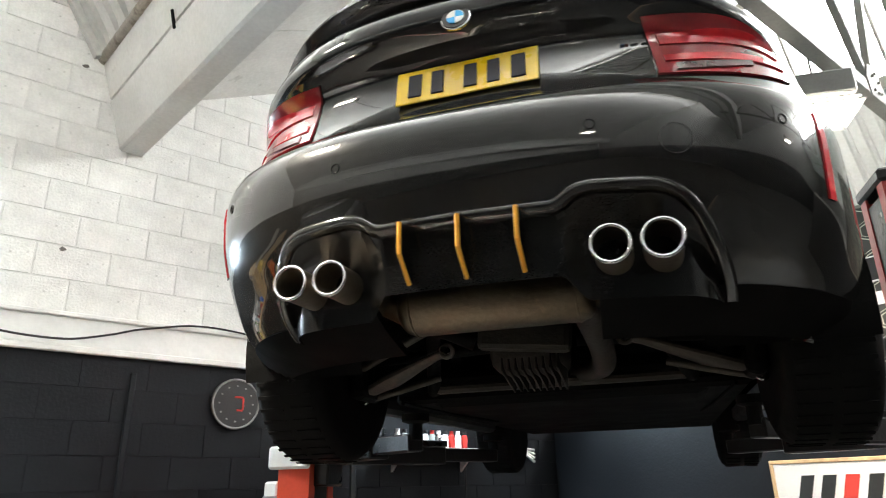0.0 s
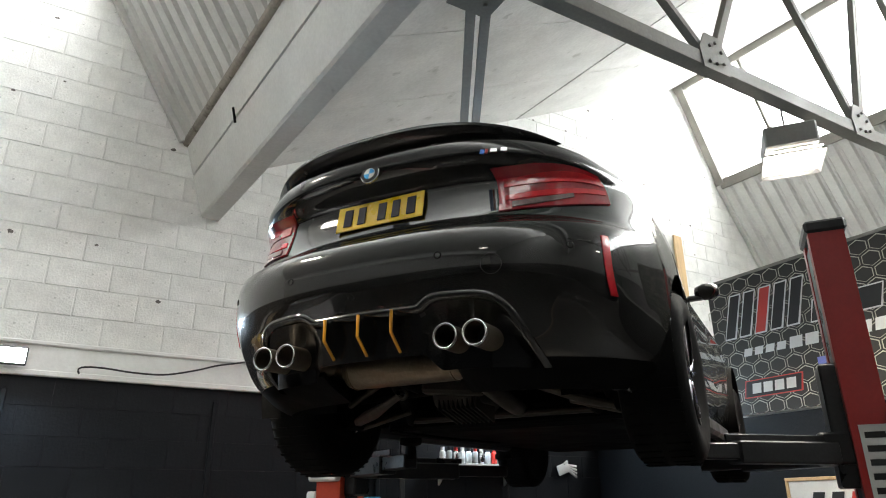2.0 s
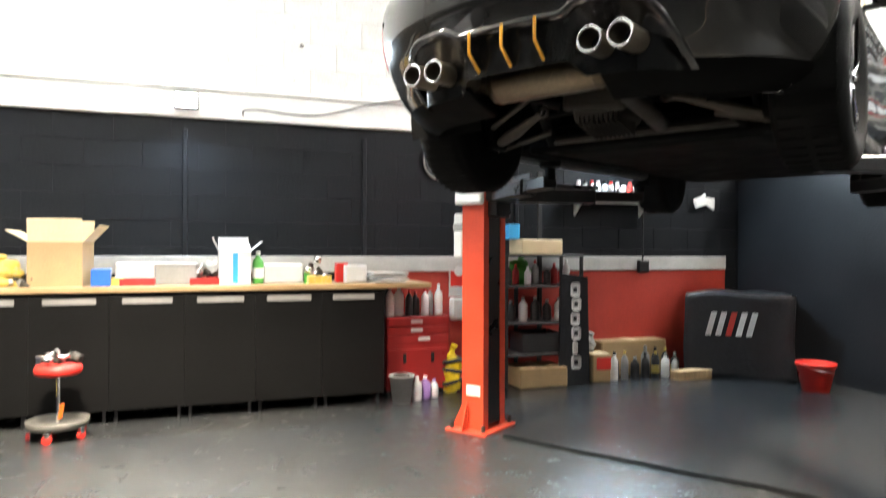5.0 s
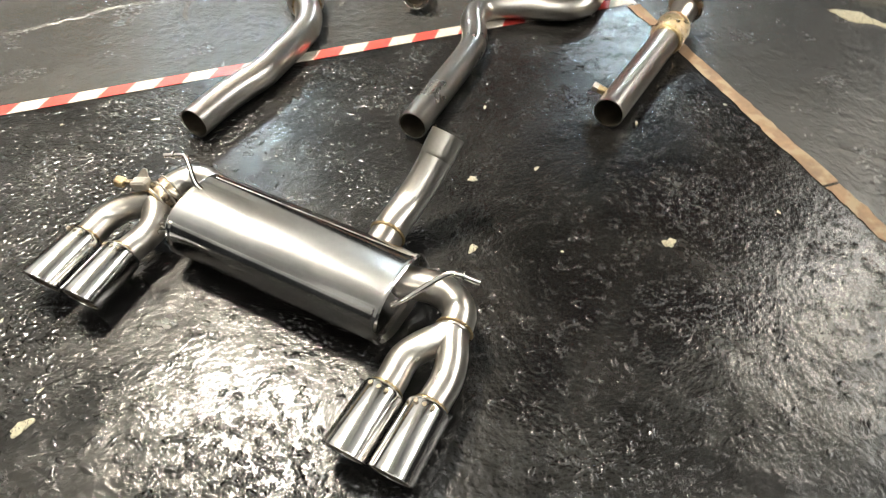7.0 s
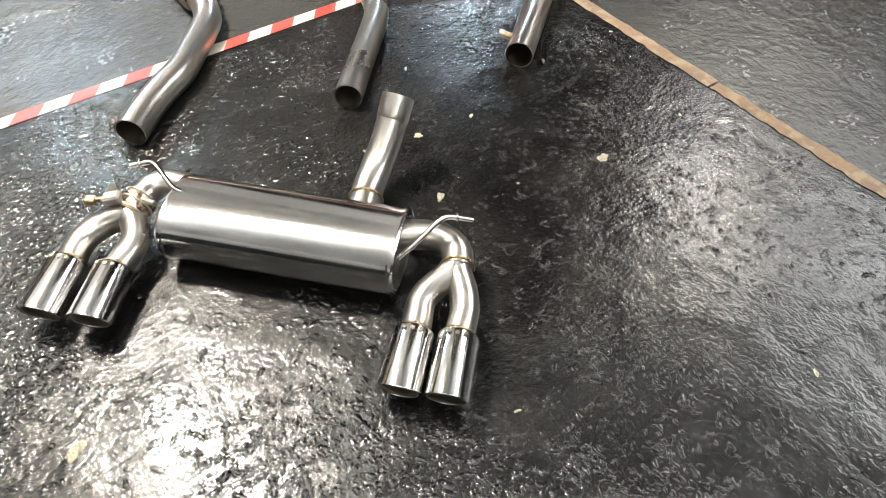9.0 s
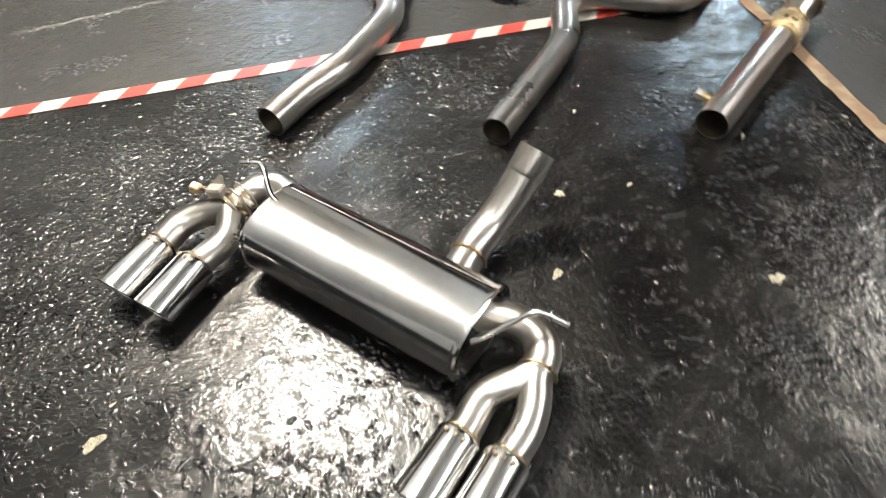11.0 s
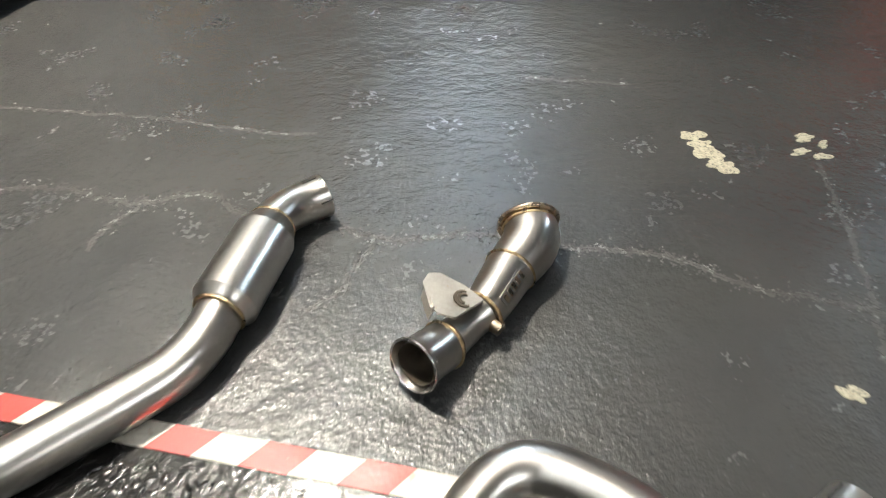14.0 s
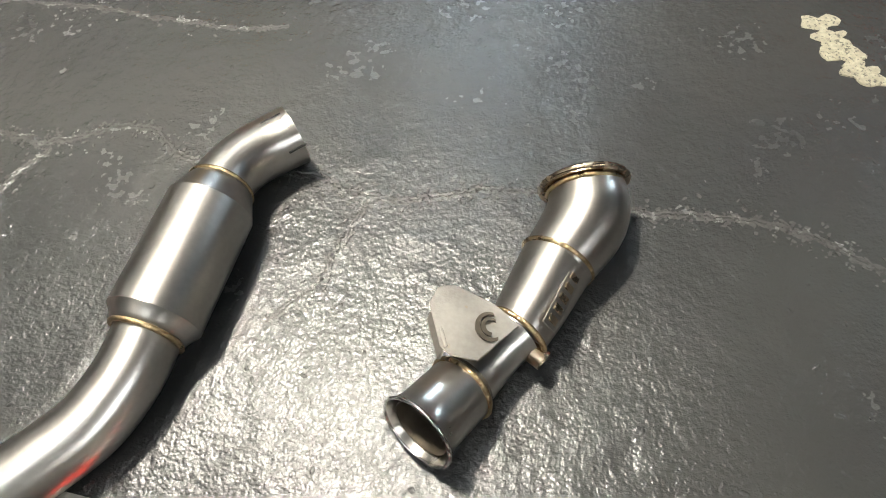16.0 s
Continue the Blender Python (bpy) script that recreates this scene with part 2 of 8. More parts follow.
MAT = dict(
    floor=floor_material(),
    white_block=material("white_painted_block", (0.74, 0.74, 0.715), 0.62, 0, 0.10, 7.0, 60.0, 0.007, dirt=(0.46, 0.46, 0.44), dirt_at=0.66, island=0.04),
    white_joint=material("white_mortar", (0.70, 0.70, 0.675), 0.75, 0, 0.10, 5.0, 60.0, 0.004),
    dark_block=material("charcoal_painted_block", (0.0125, 0.0138, 0.0165), 0.45, 0, 0.10, 3.0, 45.0, 0.003, island=0.02, spec=0.15),
    dark_joint=material("charcoal_mortar", (0.0115, 0.0127, 0.0152), 0.5, 0, 0.10, 5.0, 60.0, 0.004, spec=0.15),
    # grey for the unseen walls, so that they return less fill light
    far_wall=material("grey_painted_block", (0.30, 0.30, 0.29), 0.7, 0, 0.10, 3.0, 45.0, 0.004),
    wall_hole=material("bare_dark_mortar", (0.14, 0.13, 0.12), 0.9, 0, 0.3, 40.0, 120.0, 0.003),
    white_trim=material("white_gloss_trim", (0.76, 0.76, 0.74), 0.4, 0, 0.06, 4.0, 40.0, 0.002, dirt=(0.5, 0.5, 0.48), dirt_at=0.72),
    roof_lining=material("white_lining_board", (0.64, 0.64, 0.625), 0.7, 0, 0.12, 2.2, 30.0, 0.006, dirt=(0.40, 0.40, 0.38), dirt_at=0.64),
    old_pipe=material("dusty_brown_pipe", (0.26, 0.235, 0.20), 0.6, 0, 0.2, 5.0, 40.0, 0.003, dirt=(0.12, 0.10, 0.08), dirt_at=0.6),
    sheet=material("grey_white_sheet", (0.52, 0.52, 0.50), 0.5, 0, 0.10, 1.5, 30.0, 0.002, dirt=(0.36, 0.35, 0.33), dirt_at=0.66),
    beam=material("painted_concrete_beam", (0.60, 0.60, 0.58), 0.6, 0, 0.10, 2.0, 35.0, 0.004, dirt=(0.34, 0.33, 0.31), dirt_at=0.68),
    truss=material("grey_painted_steel", (0.19, 0.182, 0.160), 0.55, 0.0, 0.14, 4.0, 50.0, 0.002, dirt=(0.24, 0.23, 0.22), dirt_at=0.64),
    sky_pane=glow("overcast_daylight", (0.95, 0.98, 1.0), 10.0),
    lamp_glow=glow("lamp_glass_warm", (1.0, 0.95, 0.86), 26.0),
    flood_glow=glow("lamp_glass_cool", (0.86, 0.94, 1.0), 40.0),
    red_wall=material("red_painted_wall", (0.42, 0.045, 0.030), 0.5, 0, 0.10, 3.0, 40.0, 0.003),
    steel=steel_material("brushed_stainless", (0.535, 0.508, 0.47), 0.285, 0.0),
    steel_bright=steel_material("polished_stainless", (0.72, 0.70, 0.675), 0.13, 0.0, False),
    # dark metal stands in for the shade in bores, sleeves, slots and holes
    steel_inside=material("dark_pipe_inside", (0.15, 0.125, 0.095), 0.5, 0.8, 0.2, 20.0, 90.0, 0.001),
    bracket=material("matt_steel_plate", (0.40, 0.375, 0.335), 0.50, 0.8, 0.12, 20.0, 160.0, 0.0006, dirt=(0.40, 0.28, 0.16), dirt_at=0.66),
    weld=material("straw_weld", (0.46, 0.35, 0.20), 0.34, 1.0, 0.25, 60.0, 260.0, 0.004, dirt=(0.24, 0.13, 0.07), dirt_at=0.58),
    tinted=material("heat_tinted_steel", (0.50, 0.40, 0.29), 0.28, 1.0, 0.15, 30.0, 160.0, 0.0004, dirt=(0.34, 0.20, 0.12), dirt_at=0.60),
    chrome=material("chrome", (0.78, 0.78, 0.78), 0.07, 1.0, 0.03, 5.0, 40.0, 0.0),
    paint_black=material("black_car_paint", (0.015, 0.0142, 0.0132), 0.25, 0, 0.10, 2.0, 90.0, 0.0, coat=1.0, rough_vary=0.03, spec=0.1),
    paint_grey=material("grey_car_paint", (0.19, 0.195, 0.21), 0.30, 0.30, 0.06, 2.0, 90.0, 0.0, coat=1.0, rough_vary=0.03),
    carbon=material("gloss_carbon_trim", (0.009, 0.009, 0.009), 0.22, 0, 0.12, 3.0, 260.0, 0.0, coat=0.12, spec=0.25),
    plastic=material("black_plastic", (0.018, 0.018, 0.019), 0.42, 0, 0.2, 6.0, 90.0, 0.001),
    valance=material("matt_black_plastic", (0.003, 0.003, 0.003), 0.7, 0, 0.15, 8.0, 80.0, 0.001, spec=0.05),
    glass_dark=material("tinted_glass", (0.008, 0.009, 0.010), 0.06, 0, 0.1, 2.0, 30.0, 0.0, coat=1.0),
    rubber=material("tyre_rubber", (0.0045, 0.0045, 0.0045), 0.75, 0, 0.2, 10.0, 80.0, 0.002, spec=0.08),
    rim=material("dark_alloy", (0.24, 0.24, 0.245), 0.20, 0.9, 0.1, 6.0, 80.0, 0.0),
    light_red=material("red_lamp_lens", (0.60, 0.018, 0.026), 0.10, 0, 0.12, 14.0, 120.0, 0.0, coat=1.0),
    light_dark=material("smoked_lamp_lens", (0.30, 0.012, 0.018), 0.10, 0, 0.1, 14.0, 120.0, 0.0, coat=1.0),
    lamp_bowl=material("pale_lamp_bowl", (0.46, 0.45, 0.37), 0.25, 0.4, 0.1, 30.0, 90.0, 0.0, coat=1.0),
    light_clear=material("clear_lamp_lens", (0.17, 0.10, 0.10), 0.14, 0.3, 0.2, 60.0, 160.0, 0.0, coat=1.0),
    plate_yellow=material("yellow_plate", (0.80, 0.52, 0.010), 0.30, 0, 0.04, 8.0, 60.0, 0.0, coat=0.5),
    plate_white=material("white_plate", (0.42, 0.42, 0.41), 0.30, 0, 0.05, 8.0, 60.0, 0.0),
    yellow_edge=material("orange_yellow_edging", (0.72, 0.33, 0.020), 0.35, 0, 0.08, 12.0, 90.0, 0.0),
    exhaust_old=material("weathered_exhaust", (0.13, 0.104, 0.072), 0.42, 0.9, 0.2, 9.0, 70.0, 0.002, dirt=(0.20, 0.15, 0.10), dirt_at=0.6),
    # darker copy of the cast alloy, underbody shade put into the colour
    cast_dark=material("shaded_cast_metal", (0.026, 0.023, 0.019), 0.6, 0.2, 0.25, 9.0, 70.0, 0.003, spec=0.25),
    cast=material("dirty_cast_alloy", (0.052, 0.045, 0.036), 0.6, 0.4, 0.25, 9.0, 70.0, 0.003, dirt=(0.08, 0.065, 0.05), dirt_at=0.58),
    # underseal taken near black, with the shade under the car in it
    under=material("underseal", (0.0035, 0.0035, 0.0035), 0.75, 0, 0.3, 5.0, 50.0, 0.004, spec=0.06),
    lift_red=material("red_lift_paint", (0.62, 0.060, 0.022), 0.38, 0, 0.08, 4.0, 60.0, 0.001, dirt=(0.30, 0.05, 0.03), dirt_at=0.7),
    lift_dark=material("black_greasy_steel", (0.014, 0.014, 0.015), 0.35, 0.3, 0.3, 6.0, 50.0, 0.002),
    dull_red=material("dark_red_enamel", (0.34, 0.022, 0.020), 0.36, 0, 0.1, 4.0, 60.0, 0.0),
    deep_red=material("faded_red_vinyl", (0.055, 0.005, 0.005), 0.7, 0, 0.2, 9.0, 60.0, 0.0),
    bright_red=material("red_plastic", (0.62, 0.030, 0.022), 0.36, 0, 0.08, 6.0, 60.0, 0.0),
    cabinet=material("black_laminate", (0.0055, 0.0052, 0.005), 0.55, 0, 0.15, 2.0, 60.0, 0.001, spec=0.12),
    bench_wood=material("oak_worktop", (0.36, 0.235, 0.115), 0.45, 0, 0.18, 3.0, 50.0, 0.001, stretch=(0.3, 6, 6)),
    timber=material("bare_timber", (0.52, 0.36, 0.19), 0.6, 0, 0.18, 3.0, 50.0, 0.001, stretch=(6, 6, 0.3)),
    card=material("brown_cardboard", (0.37, 0.25, 0.125), 0.75, 0, 0.10, 5.0, 70.0, 0.001),
    card_pale=material("pale_cardboard", (0.66, 0.52, 0.32), 0.75, 0, 0.08, 5.0, 70.0, 0.001),
    white_card=material("white_carton", (0.60, 0.60, 0.585), 0.6, 0, 0.05, 5.0, 60.0, 0.0),
    # label white dimmed: shade under the worktop's overhang put into the colour
    dim_label=material("dimmed_white_label", (0.24, 0.23, 0.215), 0.55, 0, 0.10, 9.0, 60.0, 0.0),
    orange=material("orange_plastic", (0.70, 0.14, 0.02), 0.4, 0, 0.08, 6.0, 60.0, 0.0),
    yellow_bright=material("yellow_nylon", (0.66, 0.48, 0.012), 0.5, 0, 0.15, 14.0, 90.0, 0.002),
    dusty_tray=material("dusty_black_tray", (0.085, 0.078, 0.066), 0.55, 0, 0.25, 12.0, 90.0, 0.001),
    paper=material("white_label", (0.62, 0.62, 0.61), 0.55, 0, 0.06, 9.0, 60.0, 0.0),
    grey_box=material("grey_plastic", (0.28, 0.28, 0.27), 0.5, 0, 0.10, 5.0, 60.0, 0.0),
    blue=material("blue_plastic", (0.020, 0.12, 0.48), 0.4, 0, 0.08, 6.0, 60.0, 0.0),
    light_blue=material("light_blue_card", (0.04, 0.36, 0.72), 0.5, 0, 0.08, 6.0, 60.0, 0.0),
    green=material("green_plastic", (0.07, 0.34, 0.05), 0.4, 0, 0.10, 6.0, 60.0, 0.0),
    yellow=material("yellow_plastic", (0.60, 0.43, 0.09), 0.42, 0, 0.2, 12.0, 60.0, 0.002, dirt=(0.45, 0.42, 0.34), dirt_at=0.6),
    white_plastic=material("white_plastic", (0.74, 0.74, 0.72), 0.4, 0, 0.06, 6.0, 60.0, 0.0),
    purple=material("purple_label", (0.28, 0.16, 0.40), 0.45, 0, 0.08, 6.0, 60.0, 0.0),
    tape_red=material("red_tape", (0.37, 0.034, 0.026), 0.42, 0, 0.14, 20.0, 120.0, 0.001, dirt=(0.30, 0.20, 0.14), dirt_at=0.70),
    tape_white=material("white_tape", (0.39, 0.362, 0.31), 0.42, 0, 0.16, 20.0, 120.0, 0.001, dirt=(0.28, 0.23, 0.17), dirt_at=0.60),
    tape_old=material("worn_orange_tape", (0.185, 0.118, 0.070), 0.6, 0, 0.25, 9.0, 90.0, 0.002, dirt=(0.25, 0.20, 0.13), dirt_at=0.50),
    strip_board=material("grubby_white_board", (0.44, 0.44, 0.425), 0.55, 0, 0.10, 4.0, 40.0, 0.002, dirt=(0.34, 0.33, 0.31), dirt_at=0.66),
    # paler than the floor paint: glints on lifted edges put into the colour
    crumb=material("grey_paint_crumb", (0.060, 0.0595, 0.057), 0.22, 0, 0.2, 60.0, 260.0, 0.002),
    crack_gap=material("dirty_crack", (0.012, 0.011, 0.010), 0.8, 0, 0.3, 60.0, 200.0, 0.0),
    chip=material("bare_concrete_chip", (0.32, 0.295, 0.22), 0.85, 0, 0.2, 105.0, 300.0, 0.004, dirt=(0.05, 0.047, 0.04), dirt_at=0.54),
    banner=material("dark_printed_vinyl", (0.022, 0.021, 0.018), 0.5, 0, 0.12, 3.0, 60.0, 0.0),
    banner_line=material("pale_printed_mesh", (0.40, 0.38, 0.31), 0.5, 0, 0.35, 2.0, 60.0, 0.0),
    logo_red=material("red_print", (0.52, 0.045, 0.035), 0.4, 0, 0.05, 6.0, 60.0, 0.0),
    logo_dark=material("black_print", (0.012, 0.012, 0.012), 0.6, 0, 0.05, 6.0, 60.0, 0.0),
    logo_blue=material("violet_blue_print", (0.16, 0.19, 0.52), 0.4, 0, 0.05, 6.0, 60.0, 0.0),
    cover=material("black_fabric_cover", (0.012, 0.013, 0.016), 0.38, 0, 0.2, 5.0, 30.0, 0.012),
)

# ---- mesh tools ----
def finish(name, me, mat, parent=None, label="", smooth=False):
    if smooth:
        me.polygons.foreach_set("use_smooth", [True] * len(me.polygons))
    if mat is not None:
        me.materials.append(mat)
    ob = new(name, me)
    if parent is not None:
        ob.parent = parent
    if label:
        ob["label"] = label
    return ob


def part(name, bm, mat, parent=None, label="", smooth=False):
    """Links a bmesh as one mesh object under a thing or a part."""
    me = bpy.data.meshes.new(name)
    bmesh.ops.recalc_face_normals(bm, faces=bm.faces)
    bm.to_mesh(me)
    bm.free()
    return finish(name, me, mat, parent, label, smooth)


def grid_part(name, verts, faces, mat, parent=None, label="", smooth=True):
    me = bpy.data.meshes.new(name)
    me.from_pydata([tuple(map(float, v)) for v in verts], [], faces)
    me.validate()
    return finish(name, me, mat, parent, label, smooth)


def thing(name, at=(0, 0, 0), turn=0.0, label="", category="", group="", kind=""):
    ob = new(name)
    ob.matrix_basis = pose(*at, 0, 0, turn)
    ob.empty_display_size = 0.1
    return tagged(ob, label, category, group, kind)


def bm_new():
    return bmesh.new()


def add_box(bm, size, at, bevel=0.0, m=None, seg=1):
    mat4 = Matrix.Translation(at) @ (m if m is not None else Matrix()) @ Matrix.Diagonal((*size, 1))
    made = bmesh.ops.create_cube(bm, size=1.0, matrix=mat4)["verts"]
    if bevel:
        es = list({e for v in made for e in v.link_edges})
        bmesh.ops.bevel(bm, geom=es, offset=bevel, segments=seg, affect="EDGES", profile=0.5)
    return bm


def box(size, at, bevel=0.0, m=None, seg=1):
    return add_box(bm_new(), size, at, bevel, m, seg)


def add_cyl(bm, r, h, at, m=None, seg=20, r2=None, bevel=0.0):
    mat4 = Matrix.Translation(at) @ (m if m is not None else Matrix())
    made = bmesh.ops.create_cone(bm, cap_ends=True, segments=seg, radius1=r, radius2=r if r2 is None else r2, depth=h, matrix=mat4)["verts"]
    if bevel:
        es = [e for e in {e for v in made for e in v.link_edges} if len(e.link_faces) == 2 and e.calc_face_angle(0) > 0.9]
        bmesh.ops.bevel(bm, geom=es, offset=bevel, segments=2, affect="EDGES", profile=0.5)
    return bm


def cyl(r, h, at, m=None, seg=20, r2=None, bevel=0.0):
    return add_cyl(bm_new(), r, h, at, m, seg, r2, bevel)


def add_lathe(bm, profile, at=(0, 0, 0), m=None, seg=24):
    """Turns (radius, height) pairs about z."""
    m4 = Matrix.Translation(at) @ (m if m is not None else Matrix())
    rings = []
    for r, z in profile:
        rings.append([bm.verts.new(m4 @ Vector((r * math.cos(2 * math.pi * k / seg), r * math.sin(2 * math.pi * k / seg), z))) for k in range(seg)])
    for a, c in zip(rings, rings[1:]):
        for k in range(seg):
            bm.faces.new((a[k], a[(k + 1) % seg], c[(k + 1) % seg], c[k]))
    for ring, r in ((rings[0], profile[0][0]), (rings[-1], profile[-1][0])):
        if r > 1e-5:
            bm.faces.new(ring)
    bmesh.ops.remove_doubles(bm, verts=[v for ring in rings for v in ring], dist=1e-6)
    return bm


def lathe(profile, at=(0, 0, 0), m=None, seg=24):
    return add_lathe(bm_new(), profile, at, m, seg)


def prism(outline, depth, m=None):
    """A flat outline in x, z pushed back along y."""
    bm = bm_new()
    m = m if m is not None else Matrix()
    a = [bm.verts.new(m @ Vector((x, 0, z))) for x, z in outline]
    c = [bm.verts.new(m @ Vector((x, depth, z))) for x, z in outline]
    bm.faces.new(a)
    bm.faces.new(list(reversed(c)))
    n = len(a)
    for k in range(n):
        bm.faces.new((a[k], c[k], c[(k + 1) % n], a[(k + 1) % n]))
    return bm


def smooth_path(pts, step=0.012):
    """A rounded line through the points (Catmull-Rom), at even steps."""
    P = [np.array(p, float) for p in pts]
    P = [2 * P[0] - P[1]] + P + [2 * P[-1] - P[-2]]
    out = []
    for i in range(1, len(P) - 2):
        p0, p1, p2, p3 = P[i - 1:i + 3]
        n = max(2, int(np.linalg.norm(p2 - p1) / step))
        for k in range(n):
            t = k / n
            out.append(0.5 * (2 * p1 + (p2 - p0) * t + (2 * p0 - 5 * p1 + 4 * p2 - p3) * t * t + (3 * p1 - p0 - 3 * p2 + p3) * t ** 3))
    out.append(P[-2])
    return out


def tube(path, radius, seg=28, wall=0.0, closed=True, flat=1.0, up=(0, 0, 1)):
    """Vertices and faces of a round bar, or with wall > 0 of an open pipe, along a line; radius: a number or one for each point."""
    P = np.array(path, float)
    n = len(P)
    R = np.full(n, radius) if np.isscalar(radius) else np.interp(np.linspace(0, 1, n), np.linspace(0, 1, len(radius)), radius)
    T = np.gradient(P, axis=0)
    T /= np.linalg.norm(T, axis=1)[:, None]
    u = np.array(up, float)
    u = u - T[0] * (u @ T[0])
    if np.linalg.norm(u) < 1e-4:
        u = np.array((1.0, 0, 0)) - T[0] * T[0][0]
    u /= np.linalg.norm(u)
    rings = []
    for i in range(n):
        u = u - T[i] * (u @ T[i])
        u /= np.linalg.norm(u)
        w = np.cross(T[i], u)
        rings.append((u.copy(), w))
    verts, faces = [], []

    def shell(shrink, order):
        base = len(verts)
        for i in order:
            uu, ww = rings[i]
            r = R[i] - shrink
            for k in range(seg):
                a = 2 * math.pi * k / seg
                verts.append(P[i] + uu * (r * flat * math.cos(a)) + ww * (r * math.sin(a)))
        for j in range(len(order) - 1):
            for k in range(seg):
                a = base + j * seg + k
                c = base + j * seg + (k + 1) % seg
                faces.append((a, c, c + seg, a + seg))
        return base
    b0 = shell(0.0, list(range(n)))
    if wall:
        b1 = shell(wall, list(range(n)))
        for o, i2 in ((b0, b1), (b0 + (n - 1) * seg, b1 + (n - 1) * seg)):
            for k in range(seg):
                faces.append((o + k, o + (k + 1) % seg, i2 + (k + 1) % seg, i2 + k))
    elif closed:
        faces.append(tuple(range(b0, b0 + seg)))
        faces.append(tuple(range(b0 + (n - 1) * seg, b0 + n * seg)))
    return verts, faces


def pipe(name, pts, radius, mat, parent, label="", wall=0.0, seg=28, step=0.012, straight=False, flat=1.0):
    path = [np.array(p, float) for p in pts] if straight else smooth_path(pts, step)
    v, f = tube(path, radius, seg, wall, flat=flat)
    ob = grid_part(name, v, f, mat, parent, label)
    bm = bm_new()
    bm.from_mesh(ob.data)
    bmesh.ops.recalc_face_normals(bm, faces=bm.faces)
    for e in bm.edges:
        if len(e.link_faces) == 2 and e.calc_face_angle(0) > 0.7:
            e.smooth = False
    bm.to_mesh(ob.data)
    bm.free()
    return ob


def ring(name, centre, axis, r, thick, mat, parent, label="", seg=36, sides=8):
    """A bead or flange: a round bar bent to a ring."""
    q = Vector(axis).to_track_quat("Z", "Y").to_matrix()
    v, f = [], []
    for i in range(seg):
        a = 2 * math.pi * i / seg
        for k in range(sides):
            c = 2 * math.pi * k / sides
            rr = r + thick * math.cos(c)
            v.append(Vector(centre) + q @ Vector((rr * math.cos(a), rr * math.sin(a), thick * math.sin(c))))
    for i in range(seg):
        for k in range(sides):
            f.append((i * sides + k, ((i + 1) % seg) * sides + k, ((i + 1) % seg) * sides + (k + 1) % sides, i * sides + (k + 1) % sides))
    return grid_part(name, v, f, mat, parent, label)


def rot(rx=0, ry=0, rz=0):
    return Euler([radians(a) for a in (rx, ry, rz)]).to_matrix().to_4x4()

# ---- the building ----
WALL_Y = 7.2          # inner face of the long block wall
SPLIT = 2.44          # top of the charcoal paint
X0, X1, Y0 = -7.4, 12.4, -6.4
PITCH = 8.9           # saw-tooth bay
VX, VZ, RX, RZ = 0.92, 4.78, -0.63, 7.86   # valley and ridge of the steep face, in x and z
GLASS_LOW = (0.04, 6.27)

bm = box((X1 - X0 + 0.6, WALL_Y - Y0 + 0.6, 0.2), ((X0 + X1) / 2, (WALL_Y + Y0) / 2, -0.1))
tagged(part("floor", bm, MAT["floor"]), "dark grey painted concrete floor, cracked and glossy", "floor", kind="structure")

# walls: a backing of mortar, with the blocks proud of it
wall_north = thing("wall_north", (0, WALL_Y, 0), 0, "block wall, white above and charcoal below", "wall", kind="structure")
part("mortar_dark", box((X1 - X0 + 0.6, 0.25, SPLIT), ((X0 + X1) / 2, 0.1285, SPLIT / 2)), MAT["dark_joint"], wall_north)
part("mortar_white", box((X1 - X0 + 0.6, 0.25, 8.2 - SPLIT), ((X0 + X1) / 2, 0.1285, (8.2 + SPLIT) / 2)), MAT["white_joint"], wall_north)
# added walls out of view; their dark colours cut fill and reflections
for name, size, at in (("wall_west", (0.3, WALL_Y - Y0 + 0.6), (X0 - 0.15, (WALL_Y + Y0) / 2)),
                       ("wall_east", (0.3, WALL_Y - Y0 + 0.6), (X1 + 0.15, (WALL_Y + Y0) / 2)),
                       ("wall_south", (X1 - X0, 0.3), ((X0 + X1) / 2, Y0 - 0.15))):
    w = thing(name, (*at, 0), 0, "added unseen wall, grey above and charcoal below", "wall", kind="structure")
    part("lower_wall", box((*size, SPLIT), (0, 0, SPLIT / 2)), MAT["dark_block"], w)
    part("upper_wall", box((*size, 8.2 - SPLIT), (0, 0, (8.2 + SPLIT) / 2)), MAT["far_wall"], w)
# partition by the lift, with the printed banner above it
tagged(part("wall_partition", box((0.12, 9.0, 2.22), (5.92, 2.68, 1.11)), MAT["dark_block"]), "charcoal painted partition wall", "wall", kind="structure")

ledge = thing("trim_ledge", (0, WALL_Y, 0), 0, "white painted ledge over the charcoal paint", "trim", kind="structure")
part("ledge_lip", box((13.0, 0.055, 0.045), (0.0, -0.020, SPLIT + 0.022), 0.006), MAT["white_trim"], ledge)
part("ledge_band", box((13.0, 0.02, 0.20), (0.0, -0.002, SPLIT + 0.145), 0.004), MAT["white_trim"], ledge)
part("ledge_cap", box((13.0, 0.045, 0.035), (0.0, -0.012, SPLIT + 0.262), 0.008), MAT["white_trim"], ledge)
for i, x in enumerate((-0.11, 1.47, 3.05)):
    c = tagged(part("conduit", box((0.045, 0.022, SPLIT - 0.10), (x, WALL_Y - 0.012, SPLIT / 2 - 0.05), 0.008), MAT["dark_block"]),
               "charcoal painted vertical conduit on the wall", "conduit", "conduits")

